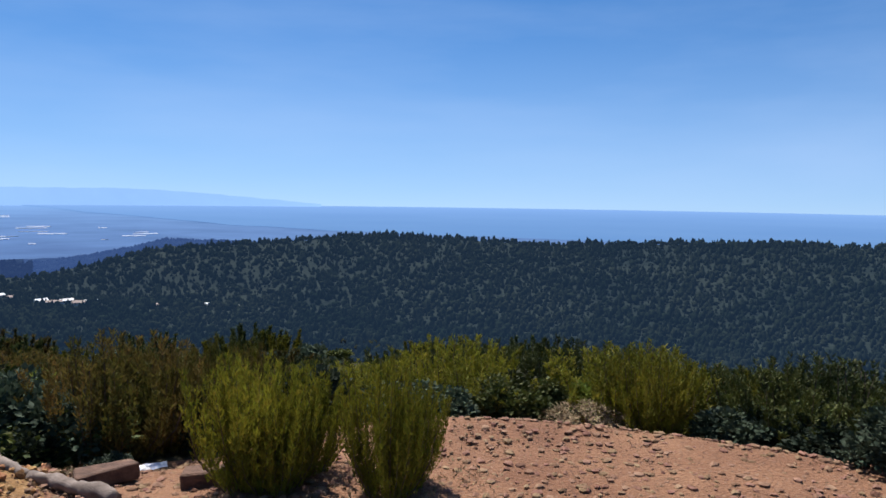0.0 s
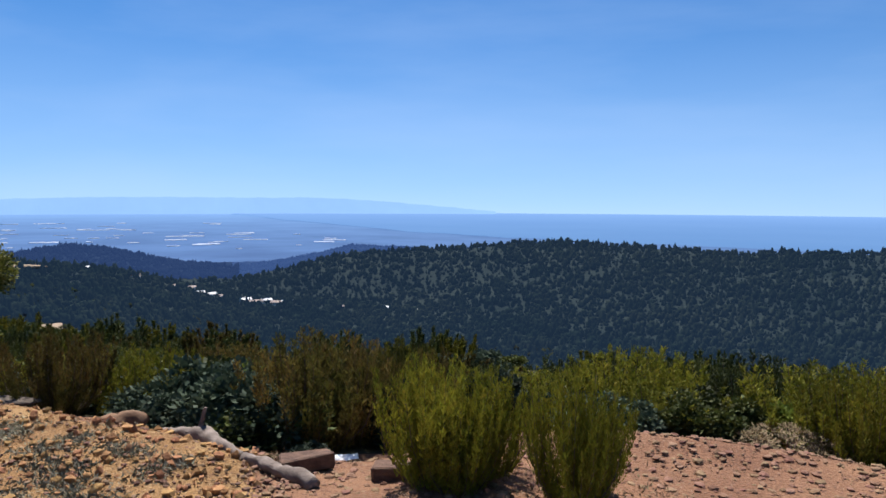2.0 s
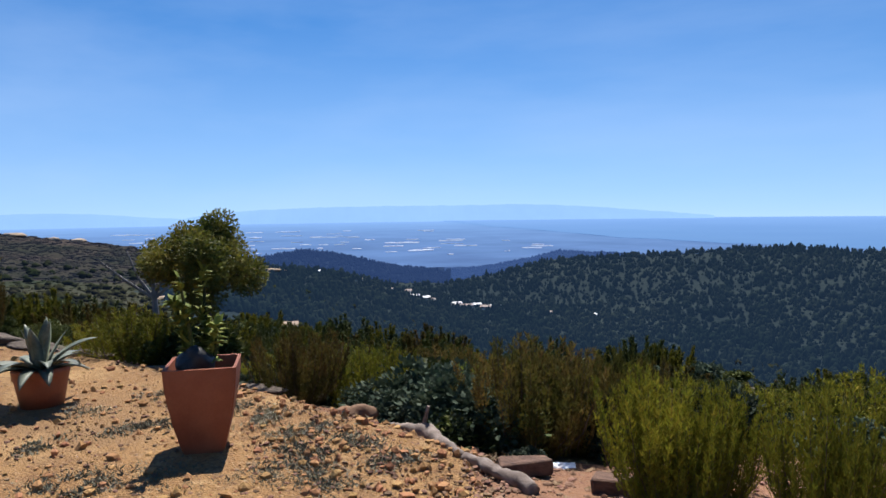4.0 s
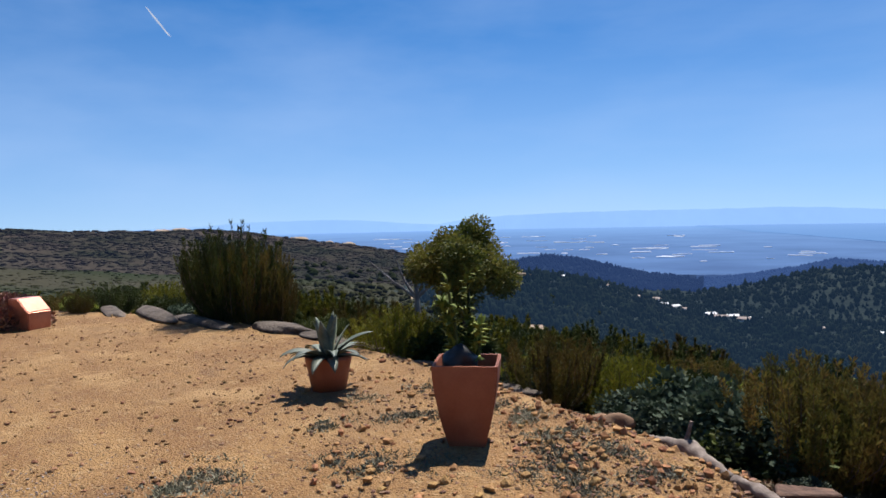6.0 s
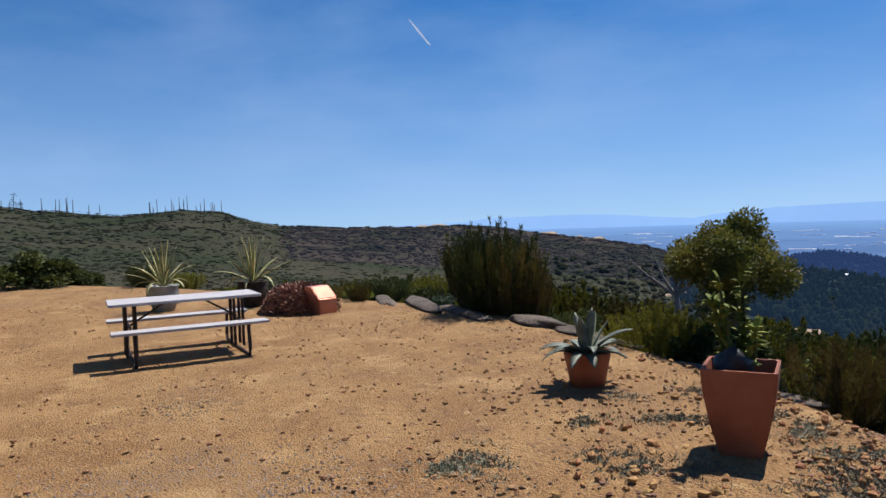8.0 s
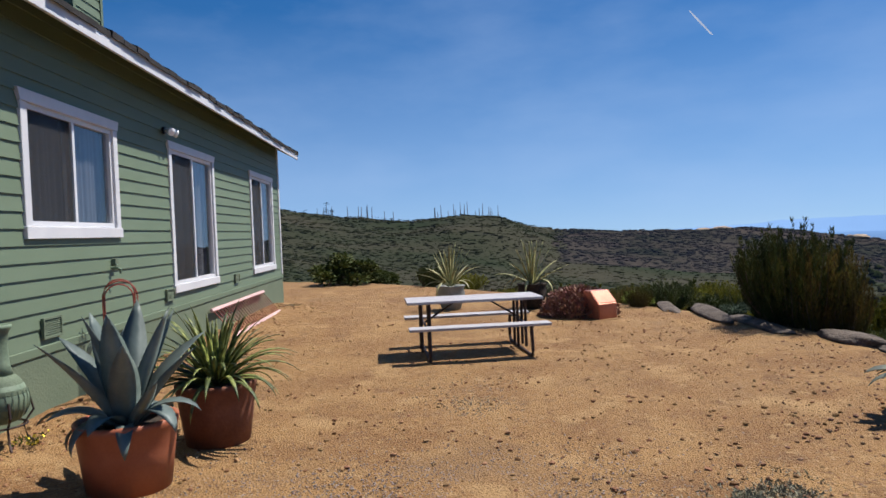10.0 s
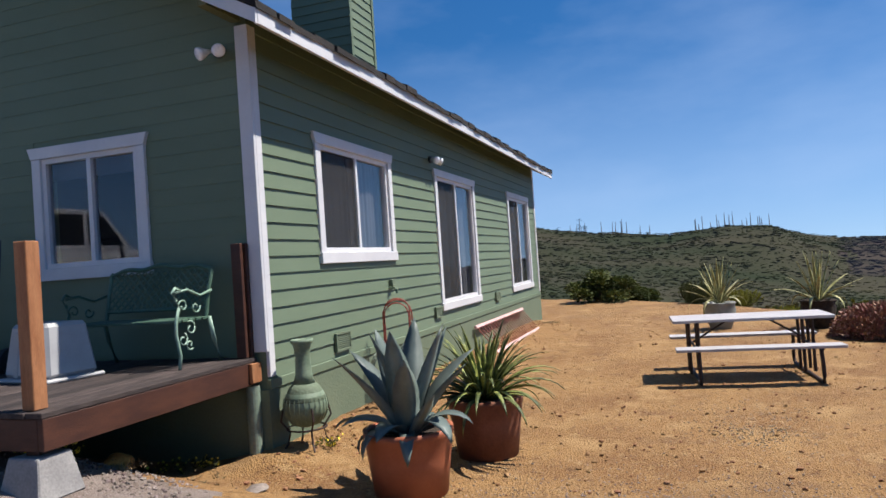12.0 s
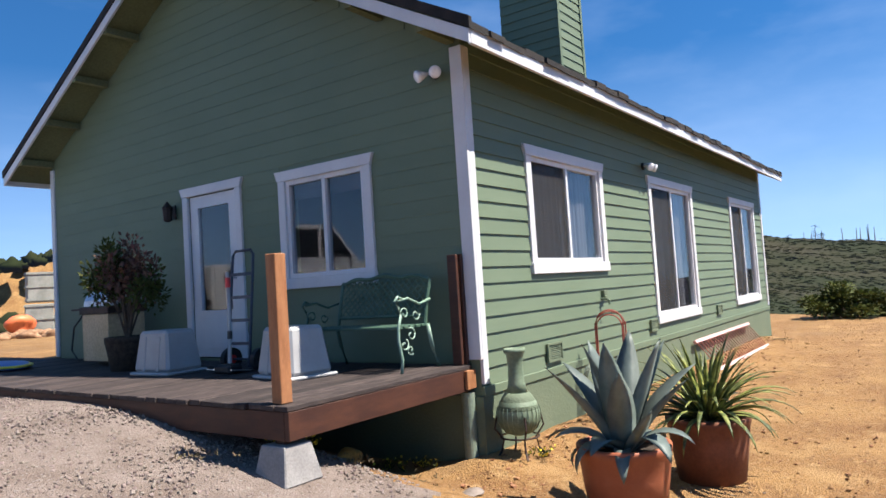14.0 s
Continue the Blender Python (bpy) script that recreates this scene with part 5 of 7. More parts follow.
# golden agaves at the far end, in dark urns
for x, y, rz, lb in ((-15.25, 0.62, 0, "yellow-edged agave in a dark grey-green urn"), (-14.85, 2.30, 70, "yellow-edged agave in a dark brown urn")):
    ob = thing("potted_agave", lb, "potted plant", on(x, y, rz), group="golden agaves")
    bm = lathe([(0.17, 0), (0.20, 0.02), (0.27, 0.22), (0.30, 0.36), (0.28, 0.46), (0.31, 0.50), (0.31, 0.52), (0.25, 0.52), (0.24, 0.46)], 30)
    part("urn", bm, M["soil"] if rz else M["grey_box"], ob, "", True)
    rows = [(a + random.uniform(-10, 10), random.uniform(0.8, 0.98), 0.045, random.uniform(62, 86), random.uniform(0, 16)) for a in range(0, 360, 30)]
    rows += [(a + random.uniform(-9, 9), random.uniform(0.75, 0.9), 0.05, random.uniform(28, 50), random.uniform(10, 60)) for a in range(10, 370, 45)]
    rows += [(a + random.uniform(-9, 9), random.uniform(0.65, 0.8), 0.05, random.uniform(25, 40), random.uniform(120, 160)) for a in range(30, 390, 60)]
    leaves(ob, rows, M["gold_agave"], 0.50, 0.03)

# tall square pot with a knobbly succulent and a black bag on its rim
potD = thing("square_planter", "tall square tapered terracotta planter with a succulent", "planter", on(-3.78, 3.86, 38))
H1 = 0.60
bm = bmesh.new()
rings = []
for k in range(9):
    t = k / 8
    w = 0.130 + 0.105 * math.sin(t * 1.45)
    rings.append([bm.verts.new((sx * w, sy * w, t * H1)) for sx, sy in ((-1, -1), (1, -1), (1, 1), (-1, 1))])
for w, z in ((0.215, H1), (0.205, H1 - 0.14)):
    rings.append([bm.verts.new((sx * w, sy * w, z)) for sx, sy in ((-1, -1), (1, -1), (1, 1), (-1, 1))])
for a, b in zip(rings, rings[1:]):
    for k in range(4):
        bm.faces.new((a[k], a[(k + 1) % 4], b[(k + 1) % 4], b[k]))
bm.faces.new(rings[0][::-1])
bmesh.ops.bevel(bm, geom=[e for e in bm.edges if abs(e.verts[0].co.z - e.verts[1].co.z) > 0.03], offset=0.012, segments=2, affect="EDGES")
part("pot", bm, M["terracotta"], potD)
part("soil", boxed(-0.2, 0.2, -0.2, 0.2, H1 - 0.16, H1 - 0.10), M["soil"], potD)
rr = random.Random(8)
for k in range(7):
    a, ln = rr.uniform(0, 6.28), rr.uniform(0.34, 0.78)
    foot = Vector((-0.02 + 0.05 * math.cos(a), 0.02 + 0.05 * math.sin(a), H1 - 0.12))
    tip = foot + Vector((0.11 * math.cos(a) * rr.uniform(0.3, 1.2), 0.11 * math.sin(a) * rr.uniform(0.3, 1.2), ln))
    part("stem", tubed([foot, foot.lerp(tip, 0.5) + Vector((0.02, 0, 0)), tip], [0.018, 0.014, 0.008], 6), M["deep_leaf"], potD)
    bm = bmesh.new()
    for q in range(46):
        t = rr.uniform(0.25, 1.0)
        c = foot.lerp(tip, t)
        lf = leaf_bm(rr.uniform(0.06, 0.10), 0.034, rr.uniform(-10, 70), 30, 0.3, 3)
        lf.transform(Matrix.Translation(c) @ Matrix.Rotation(rr.uniform(0, 6.28), 4, "Z"))
        tmp = bpy.data.meshes.new("t")
        lf.to_mesh(tmp)
        lf.free()
        bm.from_mesh(tmp)
        bpy.data.meshes.remove(tmp)
    part("foliage", bm, M["lime_leaf"], potD)
bag = thing("black_bag", "black plastic bag slumped on the planter's rim", "bag", potD.matrix_basis @ pose(-0.04, -0.05, H1 - 0.07, 0, 0, 8))
bm = stoned(0.24, 0.18, 0.21, 5, 0.22, 3)
part("body", bm, M["black"], bag, "", True)

# ---- chiminea, hoop trellis, folded rack by the wall ----
ch = thing("chiminea", "green painted clay chiminea on an iron stand", "chiminea", on(-5.95, -3.31) @ Matrix.Diagonal((0.88, 0.88, 0.94, 1)))
part("belly", lathe([(0.06, 0.20), (0.15, 0.23), (0.215, 0.33), (0.225, 0.42), (0.19, 0.52), (0.13, 0.585), (0.115, 0.60)], 30), M["clay_green"], ch, "", True)
part("collar", lathe([(0.21, 0.44), (0.216, 0.46), (0.16, 0.57), (0.12, 0.61)], 30), M["stucco"], ch, "", True)
part("neck", lathe([(0.115, 0.60), (0.085, 0.70), (0.078, 0.86), (0.09, 0.97), (0.115, 1.0), (0.118, 1.03), (0.095, 1.03), (0.08, 0.98)], 26), M["clay_green"], ch, "", True)
bm = bmesh.new()
for k in range(26):
    a = k * math.pi * 2 / 26
    tube(bm, [(0.228 * math.cos(a) * s, 0.228 * math.sin(a) * s, z) for s, z in ((0.80, 0.26), (0.985, 0.34), (1.0, 0.42), (0.94, 0.48))], 0.0035, 4)
part("mesh_screen", bm, M["clay_green"], ch)
bm = bmesh.new()
for k in range(4):
    a = math.pi / 4 + k * math.pi / 2
    c, s = math.cos(a), math.sin(a)
    tube(bm, [(0.23 * c, 0.23 * s, 0.40), (0.26 * c, 0.26 * s, 0.28), (0.17 * c, 0.17 * s, 0.17), (0.20 * c, 0.20 * s, 0.06), (0.25 * c, 0.25 * s, 0.0)], 0.011, 6)
tube(bm, [(0.2 * math.cos(t), 0.2 * math.sin(t), 0.19) for t in np.linspace(0, 6.3, 24)], 0.009, 6)
part("stand", bm, M["iron"], ch)
hoop = thing("hoop_trellis", "rusty red wire hoop trellis standing by the wall", "plant support", on(-7.93, -3.2, 108))
for k, (w, h, o) in enumerate(((0.15, 1.22, 0.0), (0.17, 1.20, 0.06), (0.14, 1.17, -0.06))):
    pts = [(-w, o, 0)] + [(-w, o, z) for z in (0.4, 0.8, h - w)] + [(-w * math.cos(t), o, h - w + w * math.sin(t)) for t in np.linspace(0.2, 2.94, 9)] + [(w, o, z) for z in (h - w, 0.8, 0.4, 0)]
    part("hoop", tubed(pts, 0.009, 6), M["red_rod"], hoop)
hose = thing("garden_hose", "dark hose looped on the ground by the wall", "hose", on(-7.5, -3.25))
part("coil", tubed([(0.18 * math.cos(t) * (1 + 0.02 * t), 0.06 * math.sin(t), 0.30 + 0.30 * math.sin(t + 0.8) + 0.004 * t) for t in np.linspace(0, 15, 60)], 0.010, 6), M["pvc"], hose)

rack = thing("ladder_rack", "faded red slatted metal ramp leaning on the house wall", "ramp", pose(-14.0, YW + 0.03, 0.02))
tilt = Matrix.Rotation(radians(-38), 4, "X")
for z in (0.02, 0.58):
    part("rail", boxed(-1.9, 1.9, -0.025, 0.025, z - 0.03, z + 0.03, bevel=0.005), M["pink_metal"], rack).matrix_basis = Matrix.Translation((0, 0.42, 0.03)) @ tilt.inverted()
for k in range(22):
    part("slat", boxed(-1.82 + k * 0.173 - 0.011, -1.82 + k * 0.173 + 0.011, -0.006, 0.006, 0.05, 0.55), M["red_rod"], rack).matrix_basis = Matrix.Translation((0, 0.42, 0.03)) @ tilt.inverted()

# ---- picnic table ----
tb = thing("picnic_table", "grey plank picnic table with attached benches on a brown tube frame", "picnic table", on(-9.98, 0.70, 94))
for k in range(5):
    part("top_plank", boxed(-0.915, 0.915, -0.37 + k * 0.149, -0.37 + k * 0.149 + 0.143, 0.715, 0.752, bevel=0.005), M["grey_top"], tb)
for s in (-1, 1):
    for k in range(2):
        y0 = s * 0.66 - 0.125 + k * 0.128
        part("bench_plank", boxed(-0.915, 0.915, y0, y0 + 0.122, 0.415, 0.45, bevel=0.005), M["grey_top"], tb)
for x in (-0.66, 0.66):
    for s in (-0.055, 0.055):
        part("post", tubed([(x + s, 0.0 + 0.12, 0.71), (x + s, 0.12, 0.05)], 0.02, 8), M["iron"], tb)
        part("post", tubed([(x + s, -0.12, 0.71), (x + s, -0.12, 0.05)], 0.02, 8), M["iron"], tb)
    part("foot_tube", tubed([(x, -0.70, 0.40), (x, -0.73, 0.30), (x, -0.76, 0.10), (x, -0.72, 0.03), (x, -0.62, 0.022), (x, 0.62, 0.022), (x, 0.72, 0.03), (x, 0.76, 0.10), (x, 0.73, 0.30), (x, 0.70, 0.40)], 0.022, 8), M["iron"], tb)
    part("bench_arm", tubed([(x, -0.78, 0.405), (x, 0.78, 0.405)], 0.016, 8), M["iron"], tb)
    part("brace", tubed([(x, 0.0, 0.44), (x - math.copysign(0.42, x), 0.0, 0.70)], 0.013, 8), M["iron"], tb)

# ---- copper box and plants at the far edge ----
cb = thing("copper_planter", "box of reddish copper sheet with a sloping top", "planter box", on(-12.92, 3.22, 118) @ Matrix.Diagonal((0.86, 0.86, 0.95, 1)))
bm = bmesh.new()
pr = [(-0.24, 0), (0.24, 0), (0.24, 0.30), (0.0, 0.52), (-0.24, 0.52)]
a_, b_ = [bm.verts.new((-0.25, -p, z)) for p, z in pr], [bm.verts.new((0.25, -p, z)) for p, z in pr]
bm.faces.new(a_)
bm.faces.new(b_[::-1])
for k in range(5):
    bm.faces.new((a_[k], b_[k], b_[(k + 1) % 5], a_[(k + 1) % 5]))
bmesh.ops.recalc_face_normals(bm, faces=bm.faces)
bmesh.ops.bevel(bm, geom=list(bm.edges), offset=0.015, segments=2, affect="EDGES")
part("body", bm, M["copper"], cb)


# ---- shrubs ----
def tri_leaves(points, dirs, ln, wd, rnd, n=3):
    """Small pointed leaves at points, as free triangles."""
    vs, fs = [], []
    for p, d in zip(points, dirs):
        L, W = ln * rnd.uniform(0.6, 1.35), wd * rnd.uniform(0.7, 1.3)
        side = d.cross(Vector((rnd.uniform(-1, 1), rnd.uniform(-1, 1), rnd.uniform(-1, 1))))
        if side.length < 1e-4:
            continue
        side.normalize()
        k = len(vs)
        if n == 3:
            vs += [p - side * W, p + side * W, p + d * L]
            fs.append((k, k + 1, k + 2))
        else:
            m = p + d * L * 0.5
            vs += [p, m - side * W, p + d * L, m + side * W]
            fs.append((k, k + 1, k + 2, k + 3))
    return vs, fs


def raw(name, vs, fs, material):
    me = bpy.data.meshes.new(name)
    me.from_pydata([tuple(v) for v in vs], [], fs)
    me.materials.append(material)
    me.update()
    return me


def feathery(seed, material, stems=120, per=150):
    """A dense upright shrub of feathery, needle-leaved wands; one metre high and wide."""
    rnd = random.Random(seed)
    pts, dirs, bm = [], [], bmesh.new()
    for s in range(stems):
        a, q = rnd.uniform(0, 6.283), math.sqrt(rnd.random())
        foot = Vector((0.22 * q * math.cos(a), 0.22 * q * math.sin(a), 0))
        ln = rnd.uniform(0.62, 1.06) * (1 - 0.22 * q)
        tip = foot + Vector((0.36 * q * math.cos(a) + rnd.uniform(-0.05, 0.05), 0.36 * q * math.sin(a) + rnd.uniform(-0.05, 0.05), ln))
        mid = foot.lerp(tip, 0.5) + Vector((math.cos(a), math.sin(a), 0)) * 0.09 * q
        if s % 3 == 0:
            tube(bm, [foot, mid, tip], [0.007, 0.005, 0.002], 4)
        for k in range(per):
            t = 1 - 0.92 * rnd.random() ** 1.25
            p = foot.lerp(mid, t * 2) if t < 0.5 else mid.lerp(tip, t * 2 - 1)
            g = 0.006 + 0.060 * rnd.random() ** 2 * (1.12 - t)
            b = rnd.uniform(0, 6.283)
            out = Vector((math.cos(b), math.sin(b), 0))
            pts.append(p + out * g)
            dirs.append((out * rnd.uniform(0.2, 0.9) + Vector((0, 0, rnd.uniform(0.5, 1.1))) + (tip - foot) * 0.3).normalized())
    vs, fs = tri_leaves(pts, dirs, 0.040, 0.0058, rnd)
    me = bpy.data.meshes.new("wood")
    bm.to_mesh(me)
    bm.free()
    me.materials.append(M["bark"])
    return me, raw("foliage", vs, fs, material)


def leafy(seed, material, lobes=26, per=230, ln=0.055, wd=0.019):
    """A rounded broad-leaved shrub with an uneven outline; one metre wide, about 0.8 high."""
    rnd = random.Random(seed)
    pts, dirs, bm = [], [], bmesh.new()
    for s in range(lobes):
        a, q = rnd.uniform(0, 6.283), math.sqrt(rnd.random())
        c = Vector((0.36 * q * math.cos(a), 0.36 * q * math.sin(a), rnd.uniform(0.12, 0.70) * (1 - 0.45 * q)))
        rad = rnd.uniform(0.09, 0.17)
        tube(bm, [(c.x * 0.15, c.y * 0.15, 0), (c.x * 0.6, c.y * 0.6, c.z * 0.5), c], [0.010, 0.007, 0.003], 4)
        for k in range(per):
            d = Vector((rnd.gauss(0, 1), rnd.gauss(0, 1), rnd.gauss(0, 1) + 0.35)).normalized()
            pts.append(c + d * rad * rnd.uniform(0.45, 1.08))
            dirs.append((d + Vector((rnd.gauss(0, 0.5), rnd.gauss(0, 0.5), rnd.gauss(0.2, 0.5)))).normalized())
    vs, fs = tri_leaves(pts, dirs, ln, wd, rnd, 4)
    me = bpy.data.meshes.new("stems")
    bm.to_mesh(me)
    bm.free()
    me.materials.append(M["bark"])
    return me, raw("foliage", vs, fs, material)


KINDS = {
    "feathery": [feathery(s, M["chamise"]) for s in (1, 2, 3)],
    "rusty": [feathery(s, M["rust_leaf"]) for s in (4, 5)],
    "dark": [feathery(s, M["deep_leaf"]) for s in (6, 7)],
    "grey": [leafy(s, M["grey_leaf"]) for s in (8, 9, 10)],
    "green": [leafy(s, M["deep_leaf"]) for s in (11, 12)],
    "lime": [leafy(13, M["lime_leaf"], 14, 160)],
    "drybush": [leafy(14, M["dry"], 20, 150, 0.07, 0.006)],
}
LABELS = {
    "feathery": "feathery yellow-green shrub of upright wands on the slope", "rusty": "feathery shrub with rusty orange tips on the slope",
    "dark": "dark green feathery shrub on the slope", "grey": "rounded grey-green broad-leaved shrub on the slope",
    "green": "rounded deep green broad-leaved shrub on the slope", "lime": "bright yellow-green low shrub", "drybush": "low dry brown shrub at the clearing's edge",
}
shrub_rnd = random.Random(21)


def shrub(kind, x, y, w, h, sink=0.03):
    st, fo = shrub_rnd.choice(KINDS[kind])
    ob = thing("shrub", LABELS[kind], "shrub", Matrix.Translation((x, y, at_xy(x, y) - sink)) @ Matrix.Rotation(shrub_rnd.uniform(0, 6.28), 4, "Z") @ Matrix.Diagonal((w, w, h, 1)), group="shrubs on the slope")
    for nm, me in (("wood", st), ("foliage", fo)):
        o = new(nm, me)
        o.parent = ob
    return ob


# those that stand out
for row in (("feathery", -0.80, 4.40, 0.72, 0.84), ("feathery", -0.52, 4.55, 0.55, 0.72), ("feathery", -0.66, 4.28, 0.50, 0.62), ("feathery", 0.00, 4.10, 0.55, 0.80), ("feathery", 0.10, 4.20, 0.32, 0.55),
            ("rusty", -2.08, 5.75, 1.15, 1.05), ("rusty", -1.80, 5.95, 0.8, 0.9), ("grey", -2.75, 5.55, 1.05, 0.85), ("grey", -3.15, 6.1, 1.25, 1.1), ("grey", -2.42, 5.25, 0.5, 0.45),
            ("grey", -1.40, 6.05, 0.8, 0.85), ("rusty", -1.42, 6.35, 0.7, 0.95), ("grey", -1.85, 4.95, 0.38, 0.24), ("feathery", -3.95, 6.35, 0.9, 0.85), ("green", -3.6, 7.2, 1.5, 1.1), ("lime", -3.9, 8.6, 0.7, 1.3),
            ("feathery", 2.05, 5.55, 0.75, 0.75), ("grey", 2.62, 5.25, 0.85, 0.5), ("grey", 3.05, 4.85, 0.9, 0.5), ("grey", 3.1, 4.2, 0.7, 0.6), ("green", 0.9, 5.95, 0.75, 0.55), ("grey", 0.45, 5.95, 0.75, 0.5),
            ("drybush", 1.55, 5.55, 0.7, 0.34), ("lime", 1.72, 6.05, 0.5, 0.7), ("green", 1.35, 5.95, 0.7, 0.55), ("dark", 0.75, 7.2, 1.3, 0.85), ("dark", 1.45, 7.6, 1.3, 1.0), ("dark", -0.2, 7.4, 1.3, 0.8), ("feathery", 3.0, 5.9, 0.8, 0.75),
            ("grey", -4.9, 6.05, 1.1, 0.6), ("grey", -5.6, 6.5, 1.3, 0.7), ("green", -6.6, 6.6, 1.4, 1.05), ("green", -7.2, 6.9, 1.3, 1.0), ("grey", -7.9, 7.0, 1.2, 0.85), ("green", -5.9, 7.2, 1.3, 0.9)):
    shrub(*row)
# the big dark shrub by the rocks
for dx, dy, w, h in ((0, 0, 1.7, 1.75), (0.5, 0.35, 1.3, 1.55), (-0.55, -0.1, 1.3, 1.55), (0.15, 0.75, 1.2, 1.35), (-0.9, 0.3, 1.0, 1.2), (0.95, 0.8, 0.8, 1.0)):
    shrub("rusty" if dx > 0.4 else "dark", -11.05 + 0.62 * dx, 5.75 + 0.62 * dy, 0.85 * w, h)
for row in (("lime", -14.9, 4.55, 0.9, 0.55), ("rusty", -14.3, 4.35, 0.5, 0.45), ("green", -24.5, -2.6, 2.6, 1.5), ("green", -25.5, -1.4, 1.6, 0.9), ("dark", -22.2, 0.3, 0.9, 0.8)):
    shrub(*row)

def far_shrubs():
    """The cover further down the slope, of the same shrubs, joined."""
    rnd = random.Random(77)
    sets = {}
    for k in range(440):
        a = rnd.uniform(-50, 96)
        r = float(edge_at(a)) + 12 + 22 * rnd.random() ** 1.3
        x, y = -math.sin(radians(a)) * r, math.cos(radians(a)) * r
        kind = rnd.choice(("dark", "feathery", "feathery", "rusty", "green", "grey", "dark"))
        s = rnd.uniform(0.9, 1.6)
        sets.setdefault(kind, []).append((x, y, s * 1.3, s * rnd.uniform(0.65, 1.0) * (0.75 if a > 60 else 1.0), rnd.uniform(0, 6.28)))
    for kind, rows in sets.items():
        me = KINDS[kind][0][1]
        nv = len(me.vertices)
        co = np.empty(nv * 3)
        me.vertices.foreach_get("co", co)
        co = co.reshape(-1, 3)
        side = 3 if kind in ("dark", "feathery", "rusty") else 4
        nf = nv // side // 4                      # a quarter of the leaves, drawn larger, does at this distance
        base = co[: nf * side].reshape(nf, side, 3)
        mid = base.mean(1, keepdims=True)
        base = mid + (base - mid) * 1.9
        vs = []
        for x, y, w, h, t in rows:
            c, s = math.cos(t), math.sin(t)
            q = base.reshape(-1, 3)
            vs.append(np.stack([x + w * (q[:, 0] * c - q[:, 1] * s), y + w * (q[:, 0] * s + q[:, 1] * c), at_xy(x, y) + h * q[:, 2]], 1))
        vs = np.concatenate(vs)
        ob = mesh_ob("slope_scrub", vs.tolist(), np.arange(len(vs)).reshape(-1, side).tolist(), me.materials[0])
        tagged(ob, "mixed shrubs covering the slope below the terrace", "shrubs", kind="stuff")


# the slope's cover, thinning out with distance
rnd = random.Random(33)
count = 0
while count < 235:
    a = rnd.uniform(-48, 100)
    e = float(edge_at(a))
    r = e + 0.9 + 15 * rnd.random() ** 1.5
    x, y = -math.sin(radians(a)) * r, math.cos(radians(a)) * r
    if r > 34 or (a > 72 and rnd.random() < 0.55) or math.hypot(x + 11, y - 5.8) < 2.2 or (r < e + 1.6 and a > 58):
        continue
    count += 1
    patch = noise.noise((x * 0.22, y * 0.22, 4)) + rnd.uniform(-0.35, 0.35)
    kind = "dark" if patch > 0.2 else "feathery" if patch > 0.02 else "rusty" if patch > -0.06 else "green" if patch > -0.25 else "grey"
    s = rnd.uniform(0.75, 1.3)
    shrub(kind, x, y, s * rnd.uniform(0.9, 1.3), s * rnd.uniform(0.62, 0.95) * (0.75 if a > 60 else 0.85 if a < 5 else 1.0))
far_shrubs()

# reddish succulent heap behind the copper box
jade = thing("succulent_clump", "heap of reddish trailing succulent beside the copper planter", "succulent", on(-13.45, 2.95))
rnd = random.Random(9)
pts, dirs = [], []
for k in range(4200):
    d = Vector((rnd.gauss(0, 1), rnd.gauss(0, 1), abs(rnd.gauss(0, 1)))).normalized()
    pts.append(Vector((d.x * 0.72, d.y * 0.72, d.z * 0.52)) * rnd.uniform(0.72, 1.02))
    dirs.append((d + Vector((rnd.gauss(0, 0.6), rnd.gauss(0, 0.6), 0.3))).normalized())
vs, fs = tri_leaves(pts, dirs, 0.07, 0.022, rnd, 4)
o = new("foliage", raw("foliage", vs, fs, M["jade_leaf"]))
o.parent = jade
bm = bmesh.new()
bmesh.ops.create_icosphere(bm, subdivisions=2, radius=0.5)
bm.transform(Matrix.Diagonal((1.1, 1.1, 0.75, 1)))
part("core", bm, M["brown_wood"], jade)

